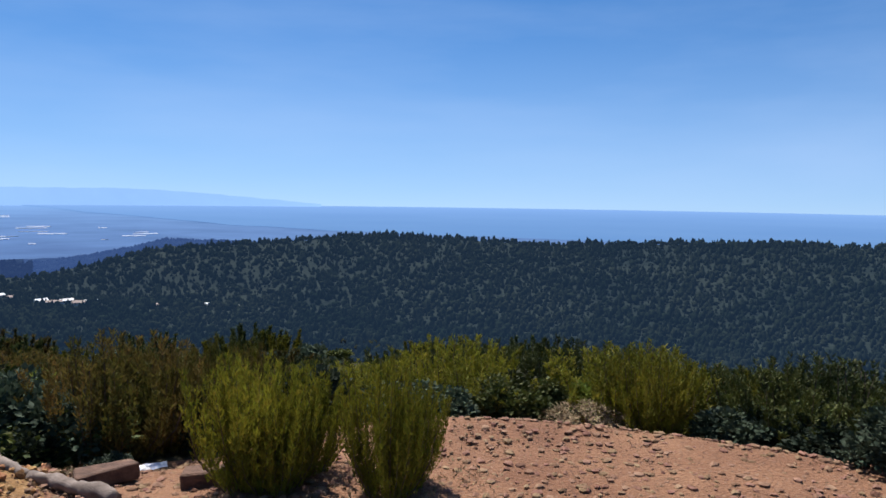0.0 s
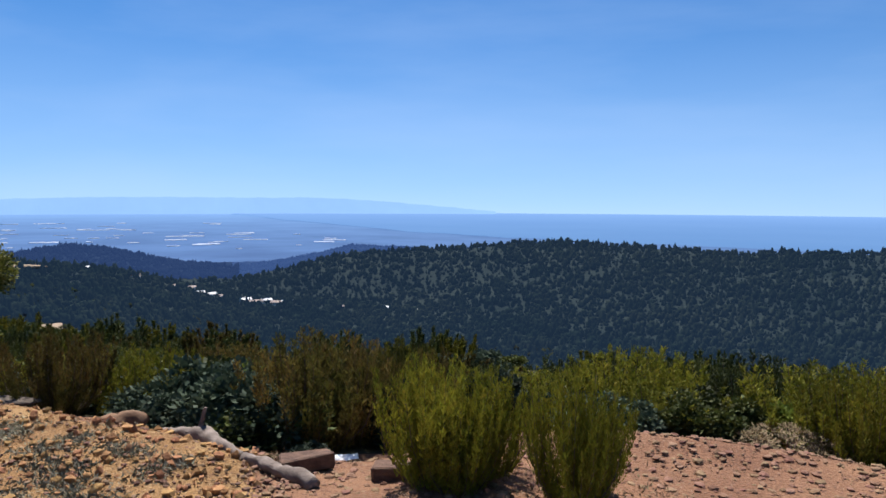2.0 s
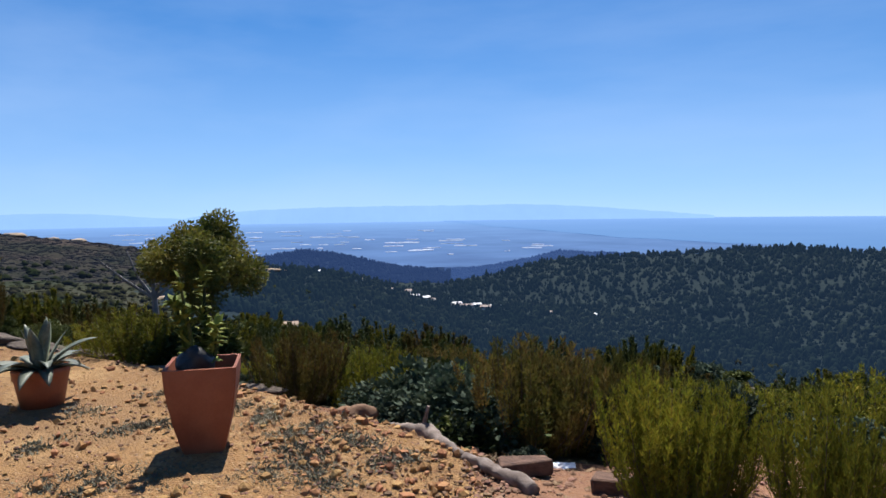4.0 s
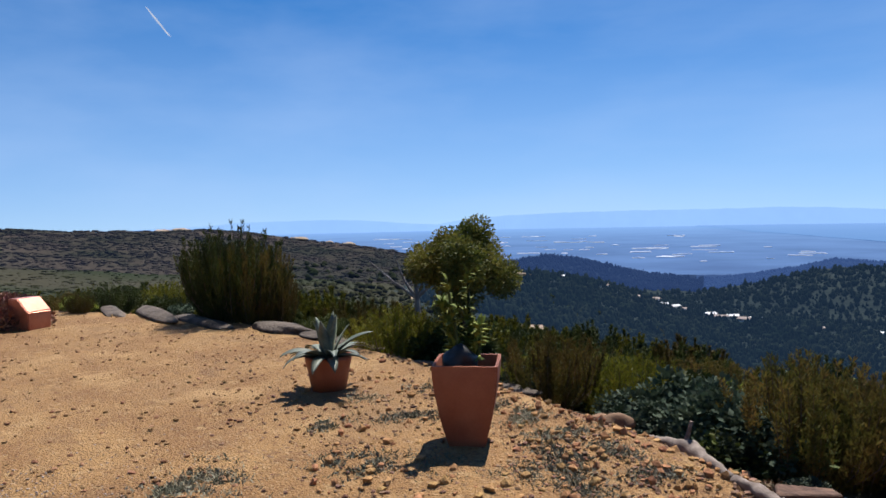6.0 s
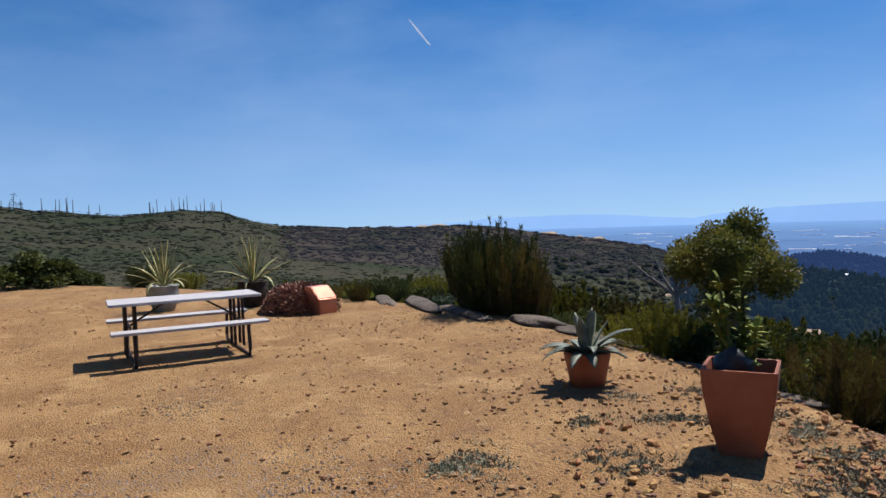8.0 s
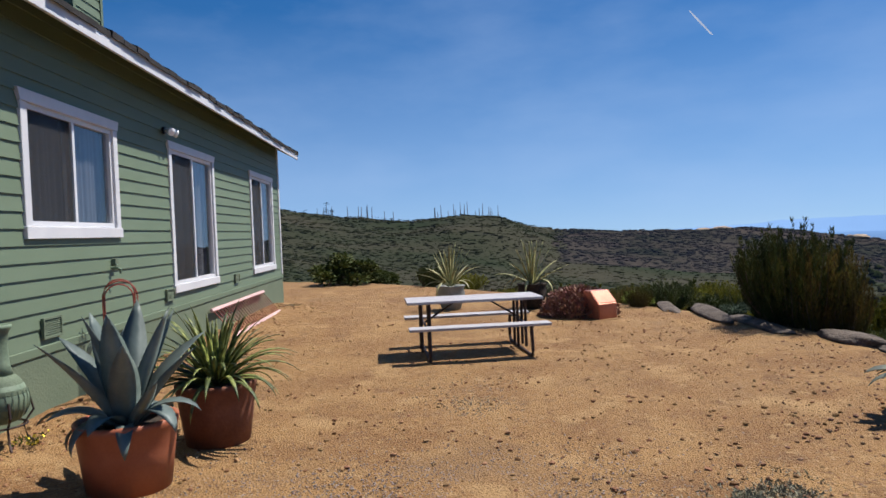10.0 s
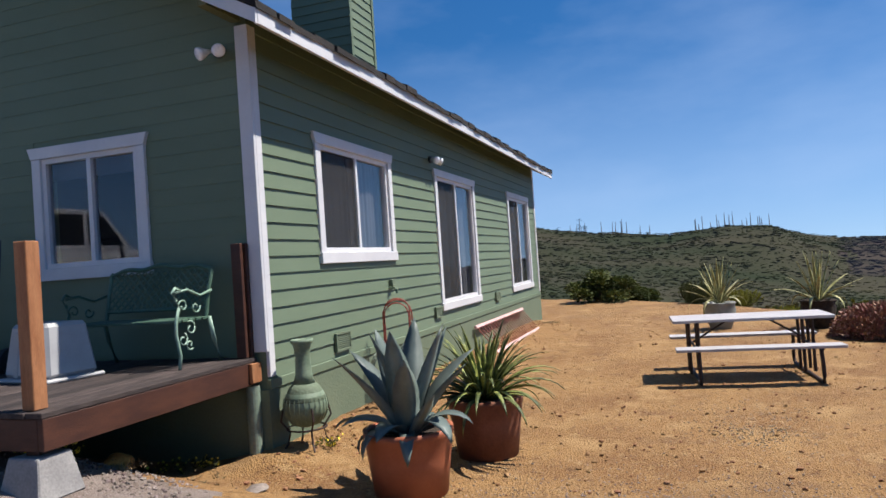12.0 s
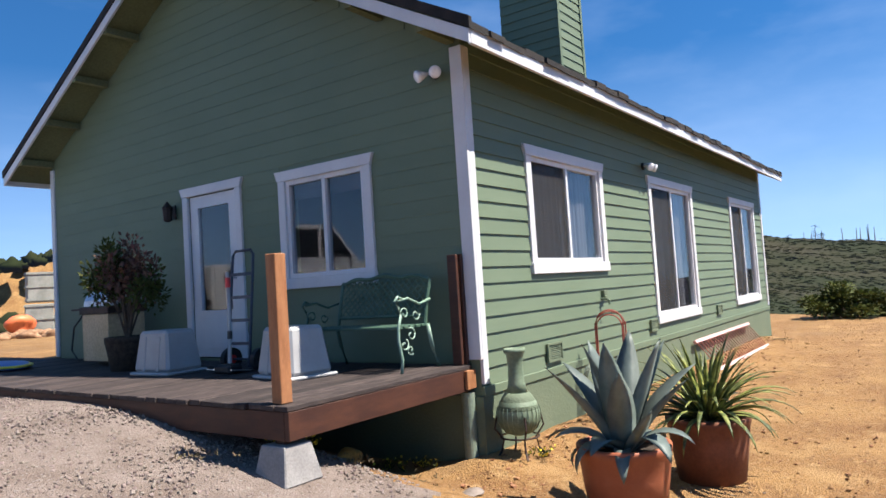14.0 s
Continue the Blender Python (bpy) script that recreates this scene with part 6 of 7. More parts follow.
# small oak below the terrace
def tree(x, y, h, crown, seed, material, label, n=26000, ln=0.045, foot=None):
    rnd = random.Random(seed)
    z = at_xy(x, y) if foot is None else foot
    ob = thing("tree", label, "tree", pose(x, y, z))
    bm = bmesh.new()
    top = Vector((0.05, 0.0, h - crown[2] * 1.2))
    tube(bm, [(0, 0, -0.1), (0.03, 0.02, h * 0.25), (-0.02, 0.03, h * 0.45), top], [0.065, 0.055, 0.048, 0.036], 10)
    part("trunk", bm, M["bark"], ob)
    limbs, bm = [], bmesh.new()
    for k in range(26):
        a, q = rnd.uniform(0, 6.28), rnd.uniform(0.25, 1)
        tip = Vector((crown[0] * q * math.cos(a), crown[1] * q * math.sin(a), h - crown[2] + crown[2] * rnd.uniform(-0.75, 0.95) * math.sqrt(1 - 0.7 * q * q)))
        tube(bm, [top + Vector((0, 0, rnd.uniform(-0.3, 0.0))), top.lerp(tip, 0.5) + Vector((0, 0, 0.05)), tip], [0.018, 0.012, 0.004], 5)
        limbs.append(tip)
    part("limbs", bm, M["bark"], ob)
    pts, dirs = [], []
    for k in range(n):
        c = limbs[k % len(limbs)]
        d = Vector((rnd.gauss(0, 1), rnd.gauss(0, 1), rnd.gauss(0, 1))).normalized()
        pts.append(c + d * min(crown[0], crown[2]) * 0.42 * rnd.random() ** 0.45)
        dirs.append((d + Vector((rnd.gauss(0, 0.6), rnd.gauss(0, 0.6), rnd.gauss(0, 0.6)))).normalized())
    vs, fs = tri_leaves(pts, dirs, ln, ln * 0.3, rnd, 4)
    o = new("crown", raw("crown", vs, fs, material))
    o.parent = ob
    return ob


tree(-6.62, 6.76, 2.02, (0.60, 0.60, 0.58), 3, M["oak_leaf"], "small oak with an olive-yellow crown growing below the terrace")


# ---- rocks, logs, litter ----
def rock(x, y, sx, sy, sz, seed, rz, material, label, name="rock", group="edge rocks"):
    ob = thing(name, label, "rock", on(x, y, rz, -0.22 * sz), group)
    part("stone", stoned(sx, sy, sz, seed, 0.22, 3), M[material], ob, "", True)


rock(-3.32, 5.12, 0.26, 0.2, 0.17, 1, 20, "stone", "small reddish-brown boulder at the terrace edge")
rock(-3.55, 5.2, 0.16, 0.12, 0.08, 2, 60, "stone", "small reddish-brown boulder at the terrace edge")
for k, (x, y, sx, sy, sz, rz) in enumerate(((-12.6, 5.1, 2.6, 0.42, 0.30, -10), (-14.0, 4.85, 2.0, 0.36, 0.22, -14), (-11.2, 5.3, 2.2, 0.40, 0.22, -4), (-9.5, 5.7, 1.5, 0.45, 0.30, 6), (-8.5, 5.72, 1.1, 0.3, 0.18, -3), (-7.6, 5.75, 0.9, 0.28, 0.16, 4), (-4.7, 5.35, 0.8, 0.3, 0.10, 10), (-6.3, 5.75, 0.7, 0.25, 0.10, 10))):
    rock(x, y, sx, sy, sz * 0.62, 10 + k, rz, "ledge", "long low brown rock ledge half buried along the terrace edge")
rock(-4.98, -4.55, 0.34, 0.24, 0.22, 31, 30, "ochre", "ochre yellow rock under the deck edge", group="")
rock(-4.85, -3.12, 0.24, 0.16, 0.035, 32, 20, "grey_stone", "flat pale stone on the gravel", group="")


def log(name, label, pts, rads, material, seed):
    ob = thing(name, label, "log", pose(*pts[0]))
    bm = bmesh.new()
    cs = [Vector(p) - Vector(pts[0]) for p in pts]
    fine, fr = [], []
    for i in range(len(cs) - 1):
        for t in np.linspace(0, 1, 7)[:-1]:
            fine.append(cs[i].lerp(cs[i + 1], t))
            fr.append(float(rads[i] + (rads[i + 1] - rads[i]) * t))
    tube(bm, fine, fr, 14)
    for v in bm.verts:
        v.co += v.co.normalized() * 0.0 + Vector((noise.noise(v.co * 9), noise.noise(v.co * 9 + Vector((5, 0, 0))), noise.noise(v.co * 16 + Vector((0, 5, 0))))) * 0.022
    part("wood", bm, M[material], ob, "", True)
    return ob


def gpts(rows, up):
    return [(x, y, at_xy(x, y) + u) for (x, y), u in zip(rows, up)]


lg = log("driftwood", "weathered grey twisted log lying along the terrace edge", gpts([(-3.05, 5.12), (-2.85, 5.06), (-2.62, 5.0), (-2.40, 4.78), (-2.12, 4.58)], [0.015, 0.035, 0.05, 0.02, 0.01]), [0.02, 0.042, 0.07, 0.045, 0.025], "grey_wood", 1)
part("broken_branch", tubed([(0.36, -0.08, 0.08), (0.39, -0.06, 0.22)], [0.02, 0.014], 8), M["grey_wood"], lg)
log("driftwood", "weathered grey twisted log with a knotted end", gpts([(-2.15, 4.60), (-1.95, 4.50), (-1.78, 4.36), (-1.60, 4.26), (-1.50, 4.18)], [0.01, 0.03, 0.035, 0.04, 0.02]), [0.025, 0.045, 0.038, 0.055, 0.035], "grey_wood", 2)
for x, y, rz, ln, lb in ((-1.72, 4.62, 38, 0.36, "short rotten brown timber lying on the dirt"), (-1.08, 4.50, 8, 0.30, "short rotten brown timber lying on the dirt")):
    ob = thing("timber", lb, "timber", on(x, y, rz, 0.0), group="timbers")
    bm = boxed(-ln / 2, ln / 2, -0.06, 0.06, 0, 0.11, bevel=0.012)
    for v in bm.verts:
        v.co += Vector((noise.noise(v.co * 13), noise.noise(v.co * 11 + Vector((3, 0, 0))), noise.noise(v.co * 12))) * 0.02
    part("wood", bm, M["brown_wood"], ob)
pp = thing("paper_scrap", "crumpled white scrap of paper on the dirt", "litter", on(-1.66, 5.28, 20))
bm = bmesh.new()
bmesh.ops.create_grid(bm, x_segments=9, y_segments=6, size=0.5)
for v in bm.verts:
    v.co = Vector((v.co.x * 0.20, v.co.y * 0.11, 0.025 + 0.022 * noise.noise(v.co * 7)))
part("sheet", bm, M["paper"], pp)


def scatter(name, label, n, place, size, material, seed, flat=0.65, sub_noise=0.35):
    """Many small stones as one sheet of stuff."""
    rnd = random.Random(seed)
    base = bmesh.new()
    bmesh.ops.create_icosphere(base, subdivisions=1, radius=0.5)
    bv = [v.co.copy() for v in base.verts]
    bf = [[v.index for v in f.verts] for f in base.faces]
    base.free()
    vs, fs = [], []
    for k in range(n):
        x, y = place(rnd)
        s = size(rnd)
        z = at_xy(x, y)
        rot = Matrix.Rotation(rnd.uniform(0, 6.28), 3, "Z")
        sx, sy = rnd.uniform(0.7, 1.3), rnd.uniform(0.7, 1.1)
        o = len(vs)
        for v in bv:
            q = rot @ Vector((v.x * sx * s, v.y * sy * s, v.z * flat * s)) * (1 + sub_noise * rnd.uniform(-1, 1))
            vs.append((x + q.x, y + q.y, z + q.z + s * flat * 0.22))
        fs += [[i + o for i in f] for f in bf]
    ob = mesh_ob(name, vs, fs, M[material])
    return tagged(ob, label, "stones", kind="stuff")


def polar(a0, a1, r0, r1, power=1.0):
    def f(rnd):
        a = rnd.uniform(a0, a1)
        e = float(edge_at(a))
        lo, hi = r0, min(r1, e + 0.3)
        r = lo + (max(hi, lo + 0.1) - lo) * rnd.random() ** power
        return -math.sin(radians(a)) * r, math.cos(radians(a)) * r
    return f


scatter("loose_stones", "loose reddish stones littering the clearing", 8500, polar(-45, 25, 2.6, 5.8), lambda r: 0.010 + 0.055 * r.random() ** 3.4, "stone", 1, 0.5)
scatter("loose_stones", "scattered reddish-brown pebbles on the terrace", 5200, polar(22, 64, 2.6, 13, 1.2), lambda r: 0.008 + 0.04 * r.random() ** 4, "stone", 2)
scatter("loose_stones", "scattered brown pebbles on the terrace", 9000, polar(60, 112, 2.4, 22, 1.15), lambda r: 0.008 + 0.045 * r.random() ** 6, "pebble", 3)
scatter("loose_stones", "orange clods and rough stones on the terrace shoulder", 1300, polar(24, 58, 3.6, 8.5, 0.8), lambda r: 0.015 + 0.07 * r.random() ** 4, "clod", 12, 0.85, 0.45)
scatter("loose_stones", "brown clods and stones along the foot of the house", 900, lambda r: (r.uniform(-17, -5.0), -3.45 + abs(r.gauss(0, 0.4))), lambda r: 0.015 + 0.05 * r.random() ** 3, "pebble", 4)


def gravel_place(r):
    while True:
        x, y = r.uniform(-5.2, -0.8), r.uniform(-10, -2.2)
        if math.hypot(x, y) > 2.3 and x > -4.4 + 0.25 * math.sin(y * 2) and (y < -3.2 or r.random() < 0.4):
            return x, y


scatter("gravel_stones", "pale grey gravel of the drive", 15000, gravel_place, lambda r: 0.012 + 0.020 * r.random() ** 1.5, "pale_stone", 5, 0.8)
scatter("gravel_stones", "pale grey gravel at the terrace's near end", 2600, lambda r: (-3.9 + r.gauss(0, 0.75), -0.9 + r.gauss(0, 0.6)), lambda r: 0.007 + 0.012 * r.random(), "pale_stone", 6)


scatter("gravel_stones", "pale pebbles strewn in front of the picnic table", 700, lambda r: (-7.2 + r.gauss(0, 0.5), 0.5 + r.gauss(0, 0.28)), lambda r: 0.010 + 0.012 * r.random(), "pale_pebble", 7)
scatter("gravel_stones", "thin grey gravel spread over the near dirt", 5000, lambda r: (-4.5 + r.gauss(0, 0.6), 0.1 + r.gauss(0, 0.9)), lambda r: 0.006 + 0.012 * r.random(), "pale_stone", 8)


def tuft_patch(rows, label, material, seed, per=700, ln=0.038):
    rnd = random.Random(seed)
    for x, y, sx, sy in rows:
        ob = thing("ground_cover", label, "ground cover", on(x, y, rnd.uniform(0, 180)), group="ground cover patches", kind="stuff")
        pts, dirs = [], []
        for k in range(int(per * (sx * sy * 12 + 0.4))):
            px, py = rnd.gauss(0, sx * 0.5), rnd.gauss(0, sy * 0.5)
            if noise.noise((px * 6 + x, py * 6 + y, 0)) < -0.15:
                continue
            pts.append(Vector((px, py, 0.0)))
            dirs.append(Vector((rnd.gauss(0, 0.8), rnd.gauss(0, 0.8), rnd.uniform(0.25, 1.0))).normalized())
        vs, fs = tri_leaves(pts, dirs, ln, 0.006, rnd)
        o = new("blades", raw("blades", vs, fs, material))
        o.parent = ob


tuft_patch(((-3.96, 3.07, 0.42, 0.26), (-4.43, 2.22, 0.42, 0.22), (-4.58, 3.97, 0.3, 0.16), (-5.35, 4.1, 0.24, 0.16), (-3.05, 3.65, 0.34, 0.22), (-4.5, 1.95, 0.3, 0.16), (-3.06, 4.05, 0.3, 0.2), (-3.6, 3.35, 0.3, 0.2),
            (-3.4, 4.45, 0.3, 0.18), (-2.9, 4.4, 0.26, 0.18), (-2.5, 4.2, 0.24, 0.16), (-3.9, 4.6, 0.3, 0.2), (-2.7, 3.7, 0.26, 0.2), (-4.3, 4.6, 0.3, 0.15), (-4.9, 3.4, 0.2, 0.12), (-5.0, 4.9, 0.4, 0.2)),
           "low grey-green ground cover on bare dirt", M["mat_grass"], 4)
tuft_patch(((-8.1, -2.1, 0.3, 0.14), (-16.9, -3.2, 0.5, 0.2), (-2.0, 4.7, 0.2, 0.12), (0.35, 4.2, 0.3, 0.3), (-0.3, 4.0, 0.35, 0.2), (-4.4, -4.0, 0.25, 0.15), (-3.3, -4.5, 0.3, 0.15), (-4.9, -3.6, 0.3, 0.12)), "sparse dry grass on the dirt", M["dry"], 5, 260)
# yellow flowers beside the deck and the chiminea
for k, (x, y) in enumerate(((-5.5, -4.05), (-5.35, -4.3), (-6.05, -3.15), (-4.35, -4.35), (-4.0, -4.2))):
    fl = thing("yellow_flowers", "small yellow wild flowers by the house", "flowers", on(x, y), group="wild flowers")
    rnd = random.Random(50 + k)
    pts = [Vector((rnd.gauss(0, 0.07), rnd.gauss(0, 0.07), rnd.uniform(0.02, 0.10))) for q in range(26)]
    vs, fs = tri_leaves(pts, [Vector((rnd.gauss(0, 1), rnd.gauss(0, 1), 0.7)).normalized() for q in pts], 0.03, 0.012, rnd, 4)
    o = new("petals", raw("petals", vs, fs, M["yellow"]))
    o.parent = fl
    vs, fs = tri_leaves([p * 0.8 for p in pts * 3], [Vector((rnd.gauss(0, 1), rnd.gauss(0, 1), 0.9)).normalized() for q in pts * 3], 0.06, 0.006, rnd)
    o = new("foliage", raw("foliage", vs, fs, M["deep_leaf"]))
    o.parent = fl

# ---- far things ----
def clumps(name, label, category, n, place, size, material, seed, tall=1.0, spire=False):
    """Far tree crowns and shrubs: lumpy, uneven, in one mesh."""
    rnd = random.Random(seed)
    shapes = []
    for q in range(6):
        bm = lathe([(0.20, -0.34), (0.44, -0.12), (0.36, 0.14), (0.19, 0.38), (0.02, 0.60)] if spire and q % 3 else [(0.30, -0.34), (0.50, -0.08), (0.46, 0.16), (0.30, 0.34), (0.06, 0.44)], 6)
        for v in bm.verts:
            v.co *= 1 + 0.75 * noise.noise(v.co * 3.4 + Vector((q * 4.4, seed, 0)))
        bmesh.ops.triangulate(bm, faces=bm.faces)
        shapes.append((np.array([v.co[:] for v in bm.verts]), [[v.index for v in f.verts] for f in bm.faces]))
        bm.free()
    az, rr_, ss = [], [], []
    while len(az) < n:
        a, r = place(rnd)
        az.append(a)
        rr_.append(r)
        ss.append(size(rnd, r))
    az, rr_ = np.array(az), np.array(rr_)
    xs, ys, zs = -np.sin(np.radians(az)) * rr_, np.cos(np.radians(az)) * rr_, height(az, rr_)
    allv, fs, o = [], [], 0
    for x, y, z, s, r in zip(xs, ys, zs, ss, rr_):
        v, f = shapes[rnd.randrange(6)]
        w = rnd.uniform(0.75, 1.25)
        zz = z + (min(1.0, max(0, (r - 40) / 200)) * (2.4 * noise.noise((x * 0.018, y * 0.018, 7)) + 0.9 * noise.noise((x * 0.07, y * 0.07, 2))) if r < 1000 else 0)
        t = rnd.uniform(0, 6.28)
        c, sn = math.cos(t), math.sin(t)
        allv.append(np.stack([x + s * w * (v[:, 0] * c - v[:, 1] * sn), y + s * w * (v[:, 0] * sn + v[:, 1] * c), zz + s * tall * (v[:, 2] + 0.32)], 1))
        fs += [[i + o for i in g] for g in f]
        o += len(v)
    ob = mesh_ob(name, np.concatenate(allv).tolist(), fs, M[material], True)
    return tagged(ob, label, category, kind="stuff")


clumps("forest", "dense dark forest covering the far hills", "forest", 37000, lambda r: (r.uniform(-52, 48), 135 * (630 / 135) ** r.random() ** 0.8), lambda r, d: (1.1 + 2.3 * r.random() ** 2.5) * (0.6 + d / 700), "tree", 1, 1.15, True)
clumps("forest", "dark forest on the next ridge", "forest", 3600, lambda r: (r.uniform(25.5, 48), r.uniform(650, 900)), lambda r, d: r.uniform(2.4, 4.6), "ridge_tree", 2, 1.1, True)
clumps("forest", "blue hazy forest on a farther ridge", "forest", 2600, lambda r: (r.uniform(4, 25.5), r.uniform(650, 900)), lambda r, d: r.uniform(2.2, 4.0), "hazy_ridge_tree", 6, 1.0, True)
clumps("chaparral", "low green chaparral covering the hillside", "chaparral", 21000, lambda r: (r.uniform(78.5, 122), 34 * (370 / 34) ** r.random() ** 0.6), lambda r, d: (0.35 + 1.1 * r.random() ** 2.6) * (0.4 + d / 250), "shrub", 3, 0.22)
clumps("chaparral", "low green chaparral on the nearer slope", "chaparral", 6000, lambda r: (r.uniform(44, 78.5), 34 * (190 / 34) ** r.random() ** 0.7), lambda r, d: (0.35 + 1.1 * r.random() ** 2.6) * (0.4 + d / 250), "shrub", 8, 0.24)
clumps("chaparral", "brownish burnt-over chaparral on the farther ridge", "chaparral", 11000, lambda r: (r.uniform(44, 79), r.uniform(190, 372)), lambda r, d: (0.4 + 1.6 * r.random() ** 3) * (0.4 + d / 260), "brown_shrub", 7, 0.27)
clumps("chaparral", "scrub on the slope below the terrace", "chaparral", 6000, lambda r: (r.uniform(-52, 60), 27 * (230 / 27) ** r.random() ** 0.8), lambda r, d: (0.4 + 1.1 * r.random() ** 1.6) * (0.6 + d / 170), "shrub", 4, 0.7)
clumps("chaparral", "scrub on the rise behind the house", "chaparral", 900, lambda r: (r.uniform(138, 172), 38 * (140 / 38) ** r.random()), lambda r, d: r.uniform(0.7, 1.8), "shrub", 5, 0.8)


def far_spot(a, r, up=0.0):
    x, y = -math.sin(radians(a)) * r, math.cos(radians(a)) * r
    z = float(height(a, r))
    s = min(1.0, max(0, (r - 40) / 200)) if r < 1000 else 0
    return x, y, z + up + s * (2.4 * noise.noise((x * 0.018, y * 0.018, 7)) + 0.9 * noise.noise((x * 0.07, y * 0.07, 2)))


# burnt snags on the skyline
rnd = random.Random(71)
for k in range(38):
    a = rnd.choice((rnd.uniform(84.0, 89.0), rnd.uniform(84.0, 89.0), rnd.uniform(92, 101), rnd.uniform(80, 104)))
    x, y, z = far_spot(a, 328)
    h = rnd.uniform(2.6, 7.0)
    ob = thing("burnt_snag", "bare burnt tree trunk on the skyline", "dead tree", pose(x, y, z - 0.6), group="burnt snags")
    part("trunk", tubed([(0, 0, 0), (rnd.uniform(-0.2, 0.2), rnd.uniform(-0.2, 0.2), h)], [0.22, 0.10], 5), M["snag"], ob)
for a, h in ((97.6, 9.0), (99.4, 7.5), (97.2, 6.5)):
    x, y, z = far_spot(a, 328)
    ob = thing("burnt_snag", "tall burnt pine with a few ragged limbs on the skyline", "dead tree", pose(x, y, z - 0.6), group="burnt snags")
    part("trunk", tubed([(0, 0, 0), (0.2, 0.2, h)], [0.22, 0.07], 6), M["snag"], ob)
    for q in range(14):
        t, b = rnd.uniform(0.45, 1.0), rnd.uniform(0, 6.28)
        ln = rnd.uniform(0.6, 1.8)
        part("limb", tubed([(0.2 * t, 0.2 * t, h * t), (0.2 * t + ln * math.cos(b), 0.2 * t + ln * math.sin(b), h * t + rnd.uniform(-0.5, 0.3))], [0.12, 0.03], 4), M["tree"], ob)
# a bare grey dead tree below the terrace
x, y = -9.3, 8.3
ob = thing("dead_tree", "bare grey branching dead tree below the terrace", "dead tree", pose(x, y, at_xy(x, y)))
part("trunk", tubed([(0, 0, 0), (0.05, 0, 0.8), (0.0, 0.0, 1.5)], [0.07, 0.055, 0.03], 8), M["snag"], ob)
for b in ((-0.7, -0.45, 1.75), (0.25, 0.15, 1.95), (-0.35, -0.2, 1.9), (0.6, 0.4, 1.7)):
    part("limb", tubed([(0.02, 0, 1.1), (b[0] * 0.5, b[1] * 0.5, 1.4), b], [0.03, 0.022, 0.008], 6), M["snag"], ob)


def far_house(a, r, w, d, h, rz, m_roof):
    x, y, z = far_spot(a, r)
    ob = thing("far_house", "small pale house among trees on the far slope", "house", pose(x, y, z - 0.8, 0, 0, rz), group="houses in the valley")
    part("wall", boxed(-w / 2, w / 2, -d / 2, d / 2, 0, h + 0.8), M["far_white"], ob)
    bm = bmesh.new()
    v = [bm.verts.new(p) for p in ((-w * 0.55, -d * 0.6, h + 0.8), (w * 0.55, -d * 0.6, h + 0.8), (w * 0.55, d * 0.6, h + 0.8), (-w * 0.55, d * 0.6, h + 0.8), (-w * 0.55, 0, h + 0.8 + d * 0.3), (w * 0.55, 0, h + 0.8 + d * 0.3))]
    for f in ((0, 1, 5, 4), (2, 3, 4, 5), (0, 4, 3), (1, 2, 5), (3, 2, 1, 0)):
        bm.faces.new([v[i] for i in f])
    part("roof", bm, M[m_roof], ob)
    for k in (-0.25, 0.25):
        part("window", boxed(k * w - w * 0.07, k * w + w * 0.07, -d / 2 - 0.05, -d / 2 - 0.01, 0.8 + h * 0.35, 0.8 + h * 0.75), M["black"], ob)


rnd = random.Random(5)
for a, r in ((25.0, 352), (23.4, 350), (21.8, 352), (17.6, 352), (13.9, 354), (11.4, 356), (26.8, 346), (28.4, 344), (29.2, 348), (30.3, 340), (33.0, 345), (36.0, 348), (27.6, 352), (24.2, 346), (38.2, 350), (22.6, 345), (28.9, 338)):
    far_house(a, r, rnd.uniform(3.2, 6.0), rnd.uniform(2, 3), rnd.uniform(0.9, 1.5), rnd.uniform(-30, 30) + a, rnd.choice(("far_white", "far_roof", "far_white")))
far_house(38.8, 118, 3.4, 2.2, 0.9, 40, "bare_earth")


def earth_patch(a, r, w, d, label):
    x, y, z = far_spot(a, r, 0.3)
    bm = bmesh.new()
    bmesh.ops.create_icosphere(bm, subdivisions=3, radius=0.5)
    for v in bm.verts:
        v.co = Vector((v.co.x * w, v.co.y * d, v.co.z * 2.2)) * (1 + 0.35 * noise.noise(v.co * 4 + Vector((a, 0, 0))))
    ob = part("bare_patch", bm, M["bare_earth"], None, "", True)
    ob.matrix_basis = pose(x, y, z, 0, 0, a)
    tagged(ob, label, "bare ground", kind="structure")


for a, r, w, d in ((57.6, 345, 9, 6), (53.6, 346, 6, 4), (55.2, 345, 5, 3), (66.5, 340, 9, 7), (67.8, 338, 7, 5), (47.0, 150, 11, 6), (45.2, 150, 8, 4), (41.0, 300, 22, 3)):
    earth_patch(a, r, w, d, "bare pale earth on the hillside")

# pale greenhouse roofs on the plain
rnd = random.Random(12)
for k in range(80):
    a = rnd.uniform(17, 52)
    r = 1250 * (2900 / 1250) ** rnd.random()
    if a < 27 and r > 1900:
        continue
    w, d = rnd.uniform(12, 60) * r / 1800, rnd.uniform(6, 22) * r / 1800
    x, y, z = far_spot(a, r)
    ob = part("greenhouse", boxed(-w / 2, w / 2, -d / 2, d / 2, 0, 0.6 + r / 3000), M["far_glass_roof"], None)
    ob.matrix_basis = pose(x, y, z, 0, 0, a + rnd.uniform(-8, 8))
    tagged(ob, "long pale greenhouse roof on the hazy plain", "greenhouse", group="greenhouses")

